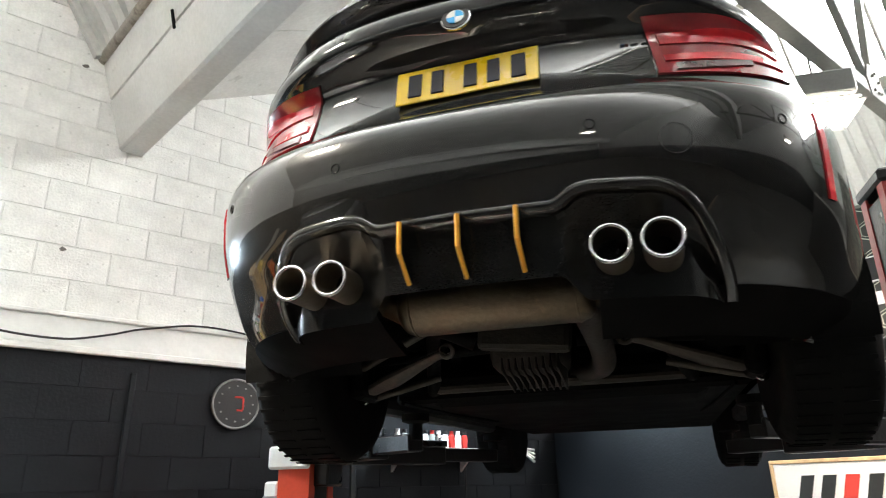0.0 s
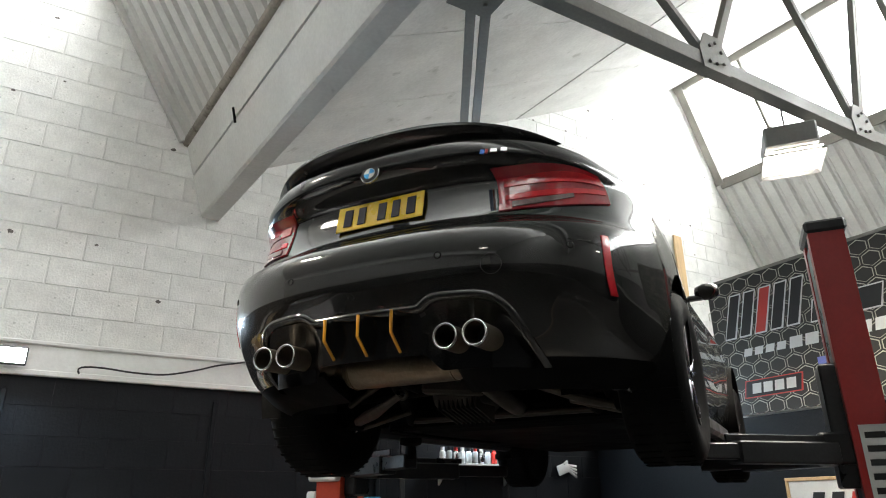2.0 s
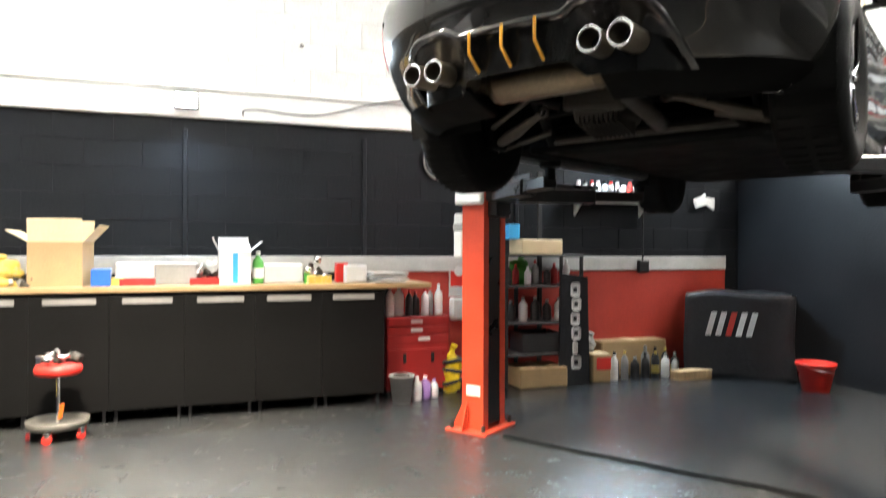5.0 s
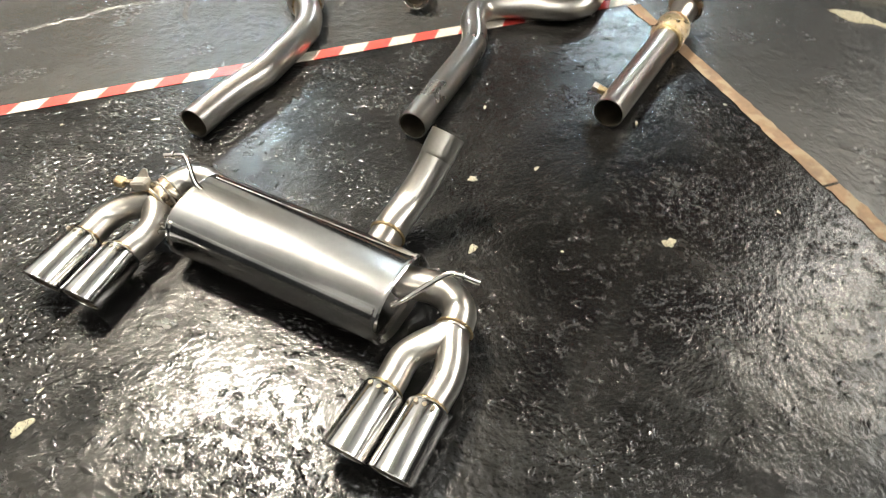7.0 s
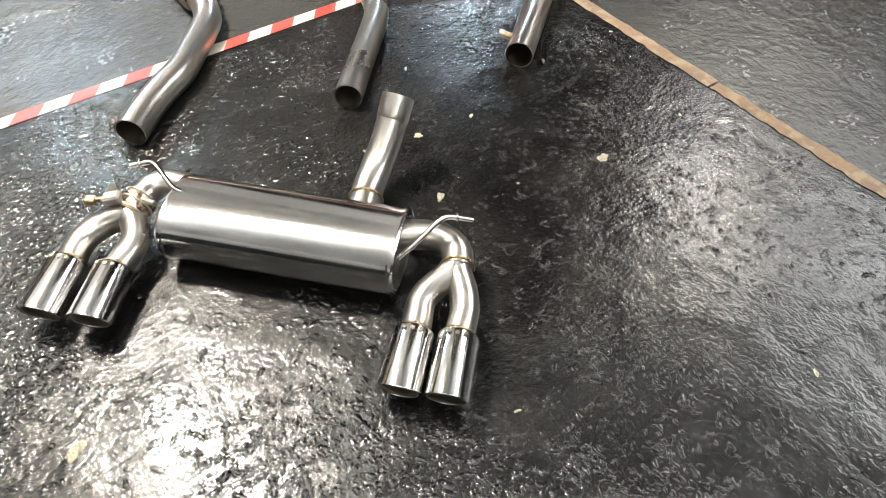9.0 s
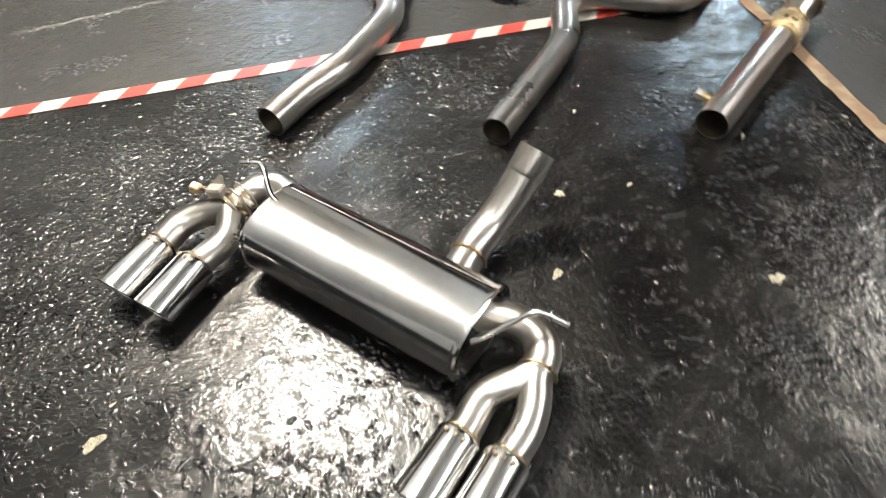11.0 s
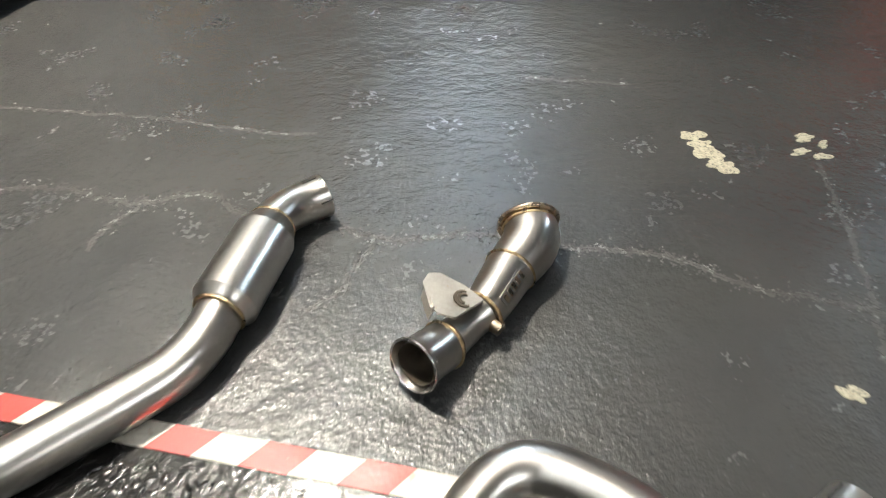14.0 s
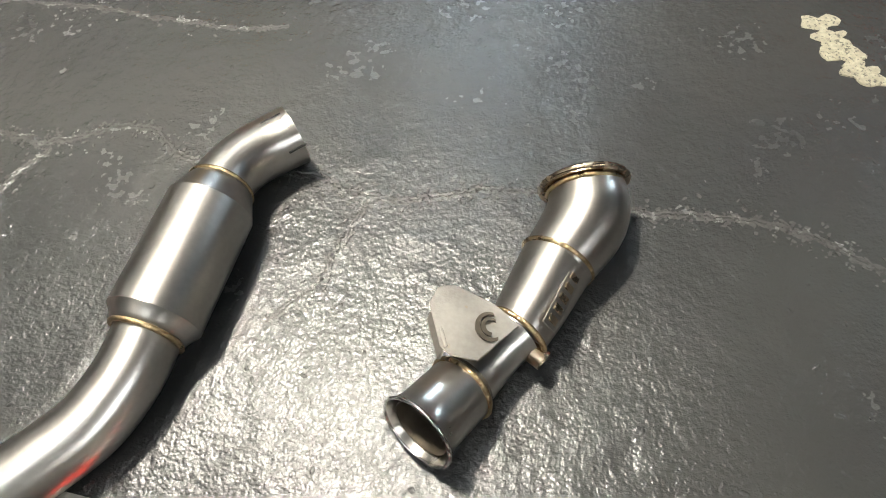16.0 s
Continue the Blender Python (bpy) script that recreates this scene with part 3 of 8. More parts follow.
# roof: saw-tooth bays, gentle lined slopes and steep faces with glazing
def bay(k):
    dx = k * PITCH
    # lined slope from the valley up to the next ridge
    a, c = Vector((VX + 0.70 + dx, 0, VZ - 0.16)), Vector((RX + PITCH + dx, 0, RZ))
    along = (c - a)
    ln = along.length
    along.normalize()
    nrm = Vector((-along.z, 0, along.x))
    bm = bm_new()
    ny, nx = 11, 6
    for i in range(nx):
        for j in range(ny):
            w, d = ln / nx, (WALL_Y - Y0) / ny
            at = a + along * (w * (i + 0.5)) + Vector((0, Y0 + d * (j + 0.5), 0)) + nrm * (0.05 + 0.004 * ((i * 7 + j * 3) % 3))
            add_box(bm, (w - 0.008, d - 0.008, 0.03), at, 0, rot(0, -math.degrees(math.atan2(along.z, along.x)), 0))
    back = a + along * (ln / 2) + Vector((0, (Y0 + WALL_Y) / 2, 0)) + nrm * 0.14
    add_box(bm, (ln + 0.3, WALL_Y - Y0, 0.1), back, 0, rot(0, -math.degrees(math.atan2(along.z, along.x)), 0))
    tagged(part("ceiling", bm, MAT["roof_lining"]), "white lined roof slope with open board joints", "ceiling", kind="structure")
    # steep face: profiled sheet below, glazing above
    p, q = Vector((VX + dx, 0, VZ)), Vector((GLASS_LOW[0] + dx, 0, GLASS_LOW[1]))
    up = (q - p)
    h = up.length
    up.normalize()
    out = Vector((up.z, 0, -up.x))
    v, f = [], []
    y, n = Y0, 0
    prof = ((0.0, 0.0), (0.115, 0.0), (0.14, 0.035), (0.175, 0.035), (0.20, 0.0))
    ys = []
    while y < WALL_Y:
        for dy, dd in prof[:-1]:
            ys.append((y + dy, dd))
        y += 0.20
    for yy, dd in ys:
        for s in (0.0, h):
            v.append(p + up * s + Vector((0, min(yy, WALL_Y), 0)) + out * (dd - 0.02))
    for i in range(len(ys) - 1):
        f.append((2 * i, 2 * i + 1, 2 * i + 3, 2 * i + 2))
    me = grid_part("roof_sheet", v, f, MAT["sheet"], None, "", smooth=False)
    tagged(me, "grey-white profiled roof sheet", "roof", kind="structure")
    backing = part("roof_sheet_back", box((h + 0.1, WALL_Y - Y0, 0.05), p + up * (h / 2) + Vector((0, (Y0 + WALL_Y) / 2, 0)) + out * 0.06, 0,
                   rot(0, -math.degrees(math.atan2(up.z, up.x)), 0)), MAT["sheet"])
    tagged(backing, "outer skin of the profiled roof sheet", "roof", kind="structure")
    # glazing frame
    g = thing("window_%d" % (k + 2), (0, 0, 0), 0, "sawtooth roof glazing with grey steel bars", "window", kind="structure")
    r = Vector((RX + dx, 0, RZ))
    gl = (r - q)
    gh = gl.length
    gu = gl.normalized()
    ang = -math.degrees(math.atan2(gu.z, gu.x))
    part("window_sill", box((0.16, WALL_Y - Y0, 0.10), q + Vector((0, (Y0 + WALL_Y) / 2, 0)), 0.01, rot(0, ang, 0)), MAT["truss"], g)
    part("window_head", box((0.14, WALL_Y - Y0, 0.12), r + Vector((0, (Y0 + WALL_Y) / 2, 0)), 0.01, rot(0, ang, 0)), MAT["truss"], g)
    for j in range(14):
        yb = WALL_Y - 0.10 - j * 1.02
        part("glazing_bar", box((gh, 0.13 if j == 0 else 0.045, 0.16 if j == 0 else 0.07), q + gu * (gh / 2) + Vector((0, yb, 0)), 0.006, rot(0, ang, 0)), MAT["truss"], g)
    o2 = Vector((gu.z, 0, -gu.x))
    sk = part("backdrop_sky", box((gh + 0.6, WALL_Y - Y0 + 0.4, 0.02), q + gu * (gh / 2) + o2 * 0.30 + Vector((0, (Y0 + WALL_Y) / 2, 0)), 0, rot(0, ang, 0)), MAT["sky_pane"])
    tagged(sk, "bright overcast sky outside the roof glazing", "sky", kind="structure")
    # edge bar down the wall under the glazing
    part("edge_bar", box((h, 0.07, 0.09), p + up * (h / 2) + Vector((0, WALL_Y - 0.05, 0)) - out * 0.03, 0.006, rot(0, -math.degrees(math.atan2(up.z, up.x)), 0)), MAT["sheet"], g)
    # valley gutter beam
    b = thing("gutter_beam_%d" % (k + 2), (dx, 0, 0), 0, "pale precast concrete valley gutter beam with dark joints", "beam", kind="structure")
    top = [(0.86, 4.92), (0.93, 4.75), (1.02, 4.45), (1.06, 4.45), (1.40, 4.45), (1.62, 4.70), (1.66, 4.92)]
    low = [(1.025, 4.425), (1.14, 4.055), (1.16, 4.035), (1.31, 4.03), (1.50, 4.425)]
    L = WALL_Y - Y0
    part("upper_trough", prism(top, -L, Matrix.Translation((0, WALL_Y, 0))), MAT["beam"], b)
    part("lower_rib", prism(low, -L, Matrix.Translation((0, WALL_Y, 0))), MAT["beam"], b)
    for j in range(6):
        part("joint_clip", box((0.012, 0.02, 0.13), (1.01, WALL_Y - 1.25 - 2.0 * j, 4.46), 0, rot(0, -16, 20)), MAT["under"], b)
    part("gutter_pipe", cyl(0.05, L, (0.935, (WALL_Y + Y0) / 2, 4.78), rot(90, 0, 0), 14), MAT["old_pipe"], b, "dusty brown gutter pipe")


SKEW = 0.074
before = set(bpy.data.objects)
for k in (-1, 0, 1):
    bay(k)
for ob in [o for o in bpy.data.objects if o not in before and o.type == "MESH"]:
    for v in ob.data.vertices:
        v.co.x += SKEW * (WALL_Y - v.co.y)

# trusses across the bay
def bar(bm, a, c, w, d):
    a, c = Vector(a), Vector(c)
    q = (c - a).to_track_quat("X", "Z").to_matrix().to_4x4()
    add_box(bm, ((c - a).length, w, d), (a + c) / 2, 0, q)


TRUSS_Y, CH = 3.38, 4.17
for ty in (TRUSS_Y, -1.4):
    t = thing("roof_truss", (0, ty, 0), 0, "grey painted steel roof truss with bolted gussets", "truss", "roof trusses", "structure")
    bm = bm_new()
    bar(bm, (1.45, 0.0, CH), (9.75, 0.0, CH), 0.10, 0.012)
    bar(bm, (1.45, -0.045, CH + 0.05), (9.75, -0.045, CH + 0.05), 0.012, 0.10)
    part("bottom_chord", bm, MAT["truss"], t)
    part("chord_tube", cyl(0.022, 8.3, (5.6, 0.02, CH + 0.05), rot(0, 90, 0), 10), MAT["truss"], t)
    part("top_chord", prism([(1.6, 4.58), (8.2, 7.76), (8.2, 7.66), (1.6, 4.48)], 0.08), MAT["truss"], t)
    part("steep_chord", prism([(8.2, 7.74), (9.75, 4.55), (9.65, 4.50), (8.1, 7.70)], 0.08), MAT["truss"], t)
    nodes = [2.0, 3.66, 5.4, 7.1, 8.6]
    tops = [2.75, 4.45, 6.2, 7.75]
    for i, x in enumerate(nodes):
        gb = prism([(x - 0.13, CH - 0.03), (x + 0.13, CH - 0.03), (x + 0.15, CH + 0.10), (x + 0.06, CH + 0.26), (x - 0.08, CH + 0.26), (x - 0.15, CH + 0.12)], 0.012, Matrix.Translation((0, -0.06, 0)))
        gp = part("gusset", gb, MAT["truss"], t)
        for bx, bz in ((-0.07, 0.03), (0.0, 0.03), (0.07, 0.05), (0.06, 0.14), (-0.05, 0.16), (0.01, 0.20)):
            part("bolt", cyl(0.013, 0.02, (x + bx, -0.066, CH + bz), rot(90, 0, 0), 6), MAT["truss"], gp)
        for j in (i - 1, i):
            if 0 <= j < len(tops):
                xt = tops[j]
                zt = 4.53 + (xt - 1.6) * (7.76 - 4.58) / 6.6
                part("web_bar", prism([(x - 0.03, CH + 0.05), (x + 0.03, CH + 0.05), (xt + 0.03, zt), (xt - 0.03, zt)], 0.055, Matrix.Translation((0, -0.045, 0))), MAT["truss"], t)
    part("pipe_clip", box((0.05, 0.06, 0.09), (4.68, -0.02, CH + 0.07), 0.01), MAT["truss"], t)

brace = thing("wind_brace", (1.78, 3.36, 4.02), 0, "grey painted double channel brace under the roof", "brace", kind="structure")
bm = bm_new()
bar(bm, (-0.035, 0, 0), (2.165, 3.8, 0.1), 0.055, 0.05)
part("channel", bm, MAT["truss"], brace)
bm = bm_new()
bar(bm, (0.045, -0.03, 0), (2.245, 3.77, 0.1), 0.055, 0.05)
part("channel", bm, MAT["truss"], brace)
bm = bm_new()
add_box(bm, (0.26, 0.24, 0.012), (0.02, 0.02, -0.034))
for bx, by in ((-0.04, -0.05), (0.06, -0.05), (-0.04, 0.06), (0.08, 0.05)):
    add_cyl(bm, 0.014, 0.02, (bx, by, -0.045), None, 6)
part("end_plate", bm, MAT["truss"], brace)

# old fixing holes in the white blocks
rnd = random.Random(21)
bm = bm_new()
spots = [(5.25 + 0.49 * i + rnd.uniform(-0.06, 0.06), z + rnd.uniform(-0.01, 0.01)) for z in (4.93, 5.405, 5.885, 6.365, 6.835, 7.30) for i in range(8) if rnd.random() < 0.72]
spots += [(rnd.uniform(-1.5, 1.6), 2.95 + 0.215 * rnd.randrange(1, 16)) for _ in range(14)]
for x, z in spots:
    r = rnd.uniform(0.012, 0.024)
    bm.faces.new([bm.verts.new((x + r * rnd.uniform(0.7, 1.3) * math.cos(a), WALL_Y - 0.0045, z + 0.8 * r * rnd.uniform(0.6, 1.2) * math.sin(a))) for a in np.linspace(0, 2 * math.pi, 12, endpoint=False)])
tagged(part("fixing_hole", bm, MAT["wall_hole"]), "small dark fixing holes in white blocks", "wall holes", kind="stuff")

# ---- cars ----
def interp(table):
    """A smooth line through the table's points that does not overshoot them."""
    xs, ys = np.array([t[0] for t in table], float), np.array([t[1] for t in table], float)
    h, d = np.diff(xs), np.diff(ys) / np.diff(xs)
    m = np.zeros(len(xs))
    m[0], m[-1] = d[0], d[-1]
    for i in range(1, len(xs) - 1):
        if d[i - 1] * d[i] > 0:
            w1, w2 = 2 * h[i] + h[i - 1], h[i] + 2 * h[i - 1]
            m[i] = (w1 + w2) / (w1 / d[i - 1] + w2 / d[i])

    def value(v):
        if v <= xs[0] or v >= xs[-1]:
            return float(ys[0] if v <= xs[0] else ys[-1])
        i = int(np.searchsorted(xs, v) - 1)
        t = (v - xs[i]) / h[i]
        return float((1 + 2 * t) * (1 - t) ** 2 * ys[i] + t * (1 - t) ** 2 * h[i] * m[i] + t * t * (3 - 2 * t) * ys[i + 1] + t * t * (t - 1) * h[i] * m[i + 1])
    return value


class Shell:
    """A car's outer skin as plan outlines, one for each height: rear and front edge, half width, rounded corners."""

    def __init__(self, rear, front, tuck, width, depth_r=0.62, depth_f=0.75, p=2.6):
        self.rear, self.front, self.tuck, self.width = interp(rear), interp(front), interp(tuck), interp(width)
        self.dr, self.df, self.p = depth_r, depth_f, p

    def at(self, s, z):
        """s from 0 (rear middle) over 1 and 2 (side) to 3 (front middle); the right half."""
        yr, yf = self.rear(z), self.front(z)
        dr, df = self.dr, min(self.df, (yf - yr) * 0.3)
        if s <= 1:
            a = s * math.pi / 2
            k, y = math.sin(a) ** (2 / self.p), yr + dr * (1 - math.cos(a) ** (2 / self.p))
        elif s <= 2:
            k, y = 1.0, yr + dr + (s - 1) * (yf - df - yr - dr)
        else:
            a = (3 - s) * math.pi / 2
            k, y = math.sin(a) ** (2 / self.p), yf - df * (1 - max(math.cos(a), 0) ** (2 / self.p))
        return np.array((k * self.width(y) * self.tuck(z), y, z))

    def s_of(self, x, z):
        """Where on the rear quarter the skin is x from the middle."""
        lo, hi = 0.0, 1.0
        for _ in range(30):
            m = (lo + hi) / 2
            if self.at(m, z)[0] < x:
                lo = m
            else:
                hi = m
        return lo

    def normal(self, s, z):
        e = 0.01
        a, c = self.at(min(s + e, 3), z) - self.at(max(s - e, 0), z), self.at(s, z + e) - self.at(s, z - e)
        n = np.cross(a, c)
        return n / (np.linalg.norm(n) + 1e-9)

    def patch(self, s0, s1, z_of, offset, ns=16, nz=6, side=1, thick=0.02):
        """A panel that follows the skin: z_of(t) gives its lower and upper edge for t from 0 to 1."""
        v, f = [], []
        for layer in (offset, offset - thick):
            for i in range(ns + 1):
                t = i / ns
                z0, z1 = z_of(t)
                for j in range(nz + 1):
                    z = z0 + (z1 - z0) * j / nz
                    s = s0 + (s1 - s0) * t
                    q = self.at(s, z) + self.normal(s, z) * layer
                    v.append((q[0] * side, q[1], q[2]))
        m = (ns + 1) * (nz + 1)
        idx = lambda i, j, o: o + i * (nz + 1) + j
        for o in (0, m):
            for i in range(ns):
                for j in range(nz):
                    f.append((idx(i, j, o), idx(i + 1, j, o), idx(i + 1, j + 1, o), idx(i, j + 1, o)))
        for i in range(ns):
            for j in (0, nz):
                f.append((idx(i, j, 0), idx(i + 1, j, 0), idx(i + 1, j, m), idx(i, j, m)))
        for j in range(nz):
            for i in (0, ns):
                f.append((idx(i, j, 0), idx(i, j + 1, 0), idx(i, j + 1, m), idx(i, j, m)))
        return v, f


def fix_normals(ob, sharp=0.6):
    bm = bm_new()
    bm.from_mesh(ob.data)
    bmesh.ops.remove_doubles(bm, verts=bm.verts, dist=1e-5)
    bmesh.ops.recalc_face_normals(bm, faces=bm.faces)
    for e in bm.edges:
        e.smooth = not (len(e.link_faces) == 2 and e.calc_face_angle(0) > sharp)
    bm.to_mesh(ob.data)
    bm.free()
    return ob


def car_body(shell, zs, wheels, arch, mat, parent, deck, cut=None):
    """The skin from sill to deck with the wheel arches cut out, and the deck that closes it."""
    ss = np.concatenate([np.linspace(0, 1, 70)[:-1], np.linspace(1, 2, 90)[:-1], np.linspace(2, 3, 18)])
    ring_s = [(s, 1) for s in ss] + [(s, -1) for s in ss[::-1][1:-1]]
    n = len(ring_s)
    v = []
    for z in zs:
        for s, sd in ring_s:
            q = shell.at(s, z)
            v.append([q[0] * sd, q[1], q[2]])
    for shrink, dz in deck:
        for s, sd in ring_s:
            q = shell.at(s, zs[-1])
            v.append([q[0] * sd * shrink, q[1] + (2.0 - q[1]) * (1 - shrink) * 0.55, zs[-1] + dz])
    v = np.array(v)
    rows = len(zs) + len(deck)
    f = []
    for i in range(rows - 1):
        for k in range(n):
            a, c = i * n + k, i * n + (k + 1) % n
            quad = (a, c, c + n, a + n)
            mid = v[list(quad)].mean(axis=0)
            if any(math.hypot(mid[1] - wy, mid[2] - wz) < arch for wy, wz in wheels) and abs(mid[0]) > 0.4:
                continue
            if cut is not None and cut(mid):
                continue
            f.append(quad)
    f.append(tuple((rows - 1) * n + k for k in range(n)))
    # draw the rim of each arch onto its circle
    used = {i for q in f for i in q}
    for i in used:
        for wy, wz in wheels:
            d = math.hypot(v[i][1] - wy, v[i][2] - wz)
            if abs(v[i][0]) > 0.4 and d < arch + 0.02:
                k = (arch + 0.004) / max(d, 1e-6)
                v[i][1], v[i][2] = wy + (v[i][1] - wy) * k, max(wz + (v[i][2] - wz) * k, zs[0] - 0.03)
    return fix_normals(grid_part("body", v, f, mat, parent), 0.7)


def wheel(parent, x, y, z, r, w, side, spokes=10):
    wp = part("wheel", lathe([(r - 0.145, -w / 2 + 0.03), (r - 0.05, -w / 2), (r - 0.02, -w / 2 + 0.012), (r - 0.004, -w / 2 + 0.035), (r, -w / 2 + 0.06), (r, w / 2 - 0.06),
                             (r - 0.004, w / 2 - 0.035), (r - 0.02, w / 2 - 0.012), (r - 0.05, w / 2), (r - 0.10, w / 2 - 0.004), (r - 0.145, w / 2 - 0.03)], (x, y, z), rot(0, 90 * side, 0), 48),
               MAT["rubber"], parent, "black low-profile tyre on a dark alloy rim", True)
    bm = bm_new()
    for k in range(48):
        a = 2 * math.pi * k / 48
        for dx in (-0.055, 0.055):
            add_box(bm, (0.085, 0.012, 0.004), (x + dx, y + math.cos(a) * (r + 0.001), z + math.sin(a) * (r + 0.001)), 0, Matrix.Rotation(a, 4, "X") @ rot(0, 0, 90) @ rot(90, 0, 90))
    part("tread_block", bm, MAT["rubber"], wp)
    rm = part("rim", lathe([(r - 0.16, -w / 2 + 0.02), (r - 0.085, -w / 2 + 0.02), (r - 0.10, 0.02), (r - 0.098, w / 2 - 0.03), (r - 0.088, w / 2 - 0.006), (r - 0.105, w / 2 - 0.012), (r - 0.12, w / 2 - 0.05), (r - 0.13, 0.0)],
                           (x, y, z), rot(0, 90 * side, 0), 48), MAT["rim"], wp, "dark alloy rim", True)
    bm = bm_new()
    for k in range(spokes):
        a = 2 * math.pi * (k // 2) / (spokes / 2) + (0.13 if k % 2 else -0.13)
        ln = r - 0.115
        add_box(bm, (0.03, 0.024, ln), (x + side * (w / 2 - 0.035), y + math.sin(a) * (0.03 + ln / 2), z + math.cos(a) * (0.03 + ln / 2)), 0.006, Matrix.Rotation(-a, 4, "X"))
    add_cyl(bm, 0.062, 0.05, (x + side * (w / 2 - 0.05), y, z), rot(0, 90, 0), 20)
    part("spokes", bm, MAT["rim"], wp)
    # added dark disc, covers the rim's inside in place of its shade
    part("brake_shield", cyl(r - 0.075, 0.012, (x - side * (w / 2 - 0.014), y, z), rot(0, 90, 0), 32), MAT["under"], wp, "added dark disc over the rim's inner side")
    return wp


LIFT = 1.62
# upper edge of the diffuser, from the middle outwards, in x and z
LIP = [(0.0, 0.442), (0.205, 0.440), (0.225, 0.449), (0.248, 0.466), (0.29, 0.472), (0.41, 0.468), (0.462, 0.452), (0.508, 0.398), (0.536, 0.325), (0.550, 0.255)]


lip_line = interp(LIP)


def lip_z(x):
    return lip_line(abs(x))


car = thing("car", (1.098, 3.092, LIFT), -57.0, "black two-door sports coupe raised on the lift", "car")
car.matrix_basis = pose(1.098, 3.092, LIFT, 1.6, 0, -57.0)   # its nose a little higher than its tail
shell = Shell(rear=[(0.20, 0.30), (0.26, 0.16), (0.32, 0.07), (0.40, 0.015), (0.47, -0.025), (0.56, -0.055), (0.64, -0.06), (0.70, -0.045), (0.725, -0.01), (0.745, 0.035), (0.78, 0.062), (0.92, 0.098),
                    (0.93, 0.092), (0.95, 0.068), (0.975, 0.034), (0.995, 0.014), (1.01, 0.009), (1.05, 0.010), (1.09, 0.05)],
              front=[(0.20, 4.20), (0.45, 4.40), (0.60, 4.38), (0.70, 4.30), (0.80, 4.05), (0.90, 3.6), (0.97, 3.25), (1.05, 3.0), (1.09, 2.95)],
              tuck=[(0.20, 0.90), (0.26, 0.955), (0.34, 0.985), (0.45, 1.0), (0.62, 1.0), (0.74, 0.985), (0.82, 0.972), (0.90, 0.95), (0.97, 0.92), (1.03, 0.87), (1.07, 0.82), (1.09, 0.77)],
              width=[(-0.1, 0.85), (0.25, 0.872), (0.42, 0.888), (0.60, 0.922), (0.93, 0.932), (1.25, 0.912), (1.5, 0.882), (1.9, 0.868), (2.7, 0.865), (3.3, 0.895), (3.62, 0.905), (4.1, 0.87), (4.45, 0.80)])
ZS = [0.20, 0.215, 0.23, 0.245] + [0.25 + 0.01 * k for k in range(23)] + [0.48, 0.50, 0.52, 0.54, 0.56, 0.60, 0.64, 0.67, 0.70, 0.715, 0.725, 0.735, 0.745, 0.76, 0.78, 0.81, 0.84, 0.88, 0.92, 0.93, 0.94, 0.948, 0.955, 0.97, 0.985, 1.00, 1.015, 1.03, 1.05, 1.065, 1.08, 1.09]
WHEELS = [(0.93, 0.30), (3.62, 0.31)]
body = car_body(shell, ZS, WHEELS, 0.385, MAT["paint_black"], car, [(0.97, 0.006), (0.90, 0.012), (0.6, 0.018), (0.2, 0.02)],
                lambda q: q[1] < 0.5 and (abs(q[0]) < 0.55 and q[2] < lip_z(q[0]) - 0.002 or q[2] < 0.262))

# greenhouse
def roof_ring(z):
    t = max(z - 1.04, 0.0) / 0.37
    yr, yf = 0.62 + 0.78 * t ** 1.25, 3.12 - 0.92 * t ** 0.85
    w = 0.755 - 0.165 * t ** 1.3
    out = []
    for k in range(64):
        a = 2 * math.pi * k / 64
        ca, sa = math.cos(a), math.sin(a)
        out.append((w * math.copysign(abs(ca) ** 0.5, ca), (yr + yf) / 2 + (yf - yr) / 2 * math.copysign(abs(sa) ** 0.6, sa), z))
    return out


def ring_mesh(name, zs, fn, mat, parent, cap=True):
    v, f = [], []
    for z in zs:
        v += fn(z)
    for i in range(len(zs) - 1):
        for k in range(64):
            f.append((i * 64 + k, i * 64 + (k + 1) % 64, (i + 1) * 64 + (k + 1) % 64, (i + 1) * 64 + k))
    if cap:
        f.append(tuple((len(zs) - 1) * 64 + k for k in range(64)))
    return fix_normals(grid_part(name, v, f, mat, parent))


ring_mesh("window_band", [1.06, 1.12, 1.19, 1.26, 1.33], roof_ring, MAT["glass_dark"], car, False)
ring_mesh("roof", [1.33, 1.36, 1.385, 1.40, 1.408], roof_ring, MAT["paint_black"], car)

# boot spoiler, a thin lip along the lid
sp = [(x, 0.02 + 0.26 * abs(x / 0.66) ** 2.6, 1.108 - 0.035 * abs(x / 0.66) ** 3) for x in np.linspace(-0.66, 0.66, 73)]
v, f = [], []
for i, (x, y, z) in enumerate(sp):
    e = 1 - abs(x / 0.66) ** 6
    for dy, dz in ((-0.035, 0.012), (-0.03, 0.026), (0.05, 0.022), (0.14, -0.005), (0.10, -0.035), (0.0, -0.03)):
        v.append((x, y + dy * e, z + dz * e))
for i in range(len(sp) - 1):
    for k in range(6):
        f.append((i * 6 + k, i * 6 + (k + 1) % 6, (i + 1) * 6 + (k + 1) % 6, (i + 1) * 6 + k))
fix_normals(grid_part("boot_spoiler", v, f, MAT["carbon"], car, "gloss black boot lip spoiler"), 0.9)

# tail lamps: dark housing with red bands and a clear strip
def lamp_edges(t):
    return 0.785 + 0.025 * t + 0.025 * t * t, 0.955 + 0.030 * t - 0.035 * t ** 4


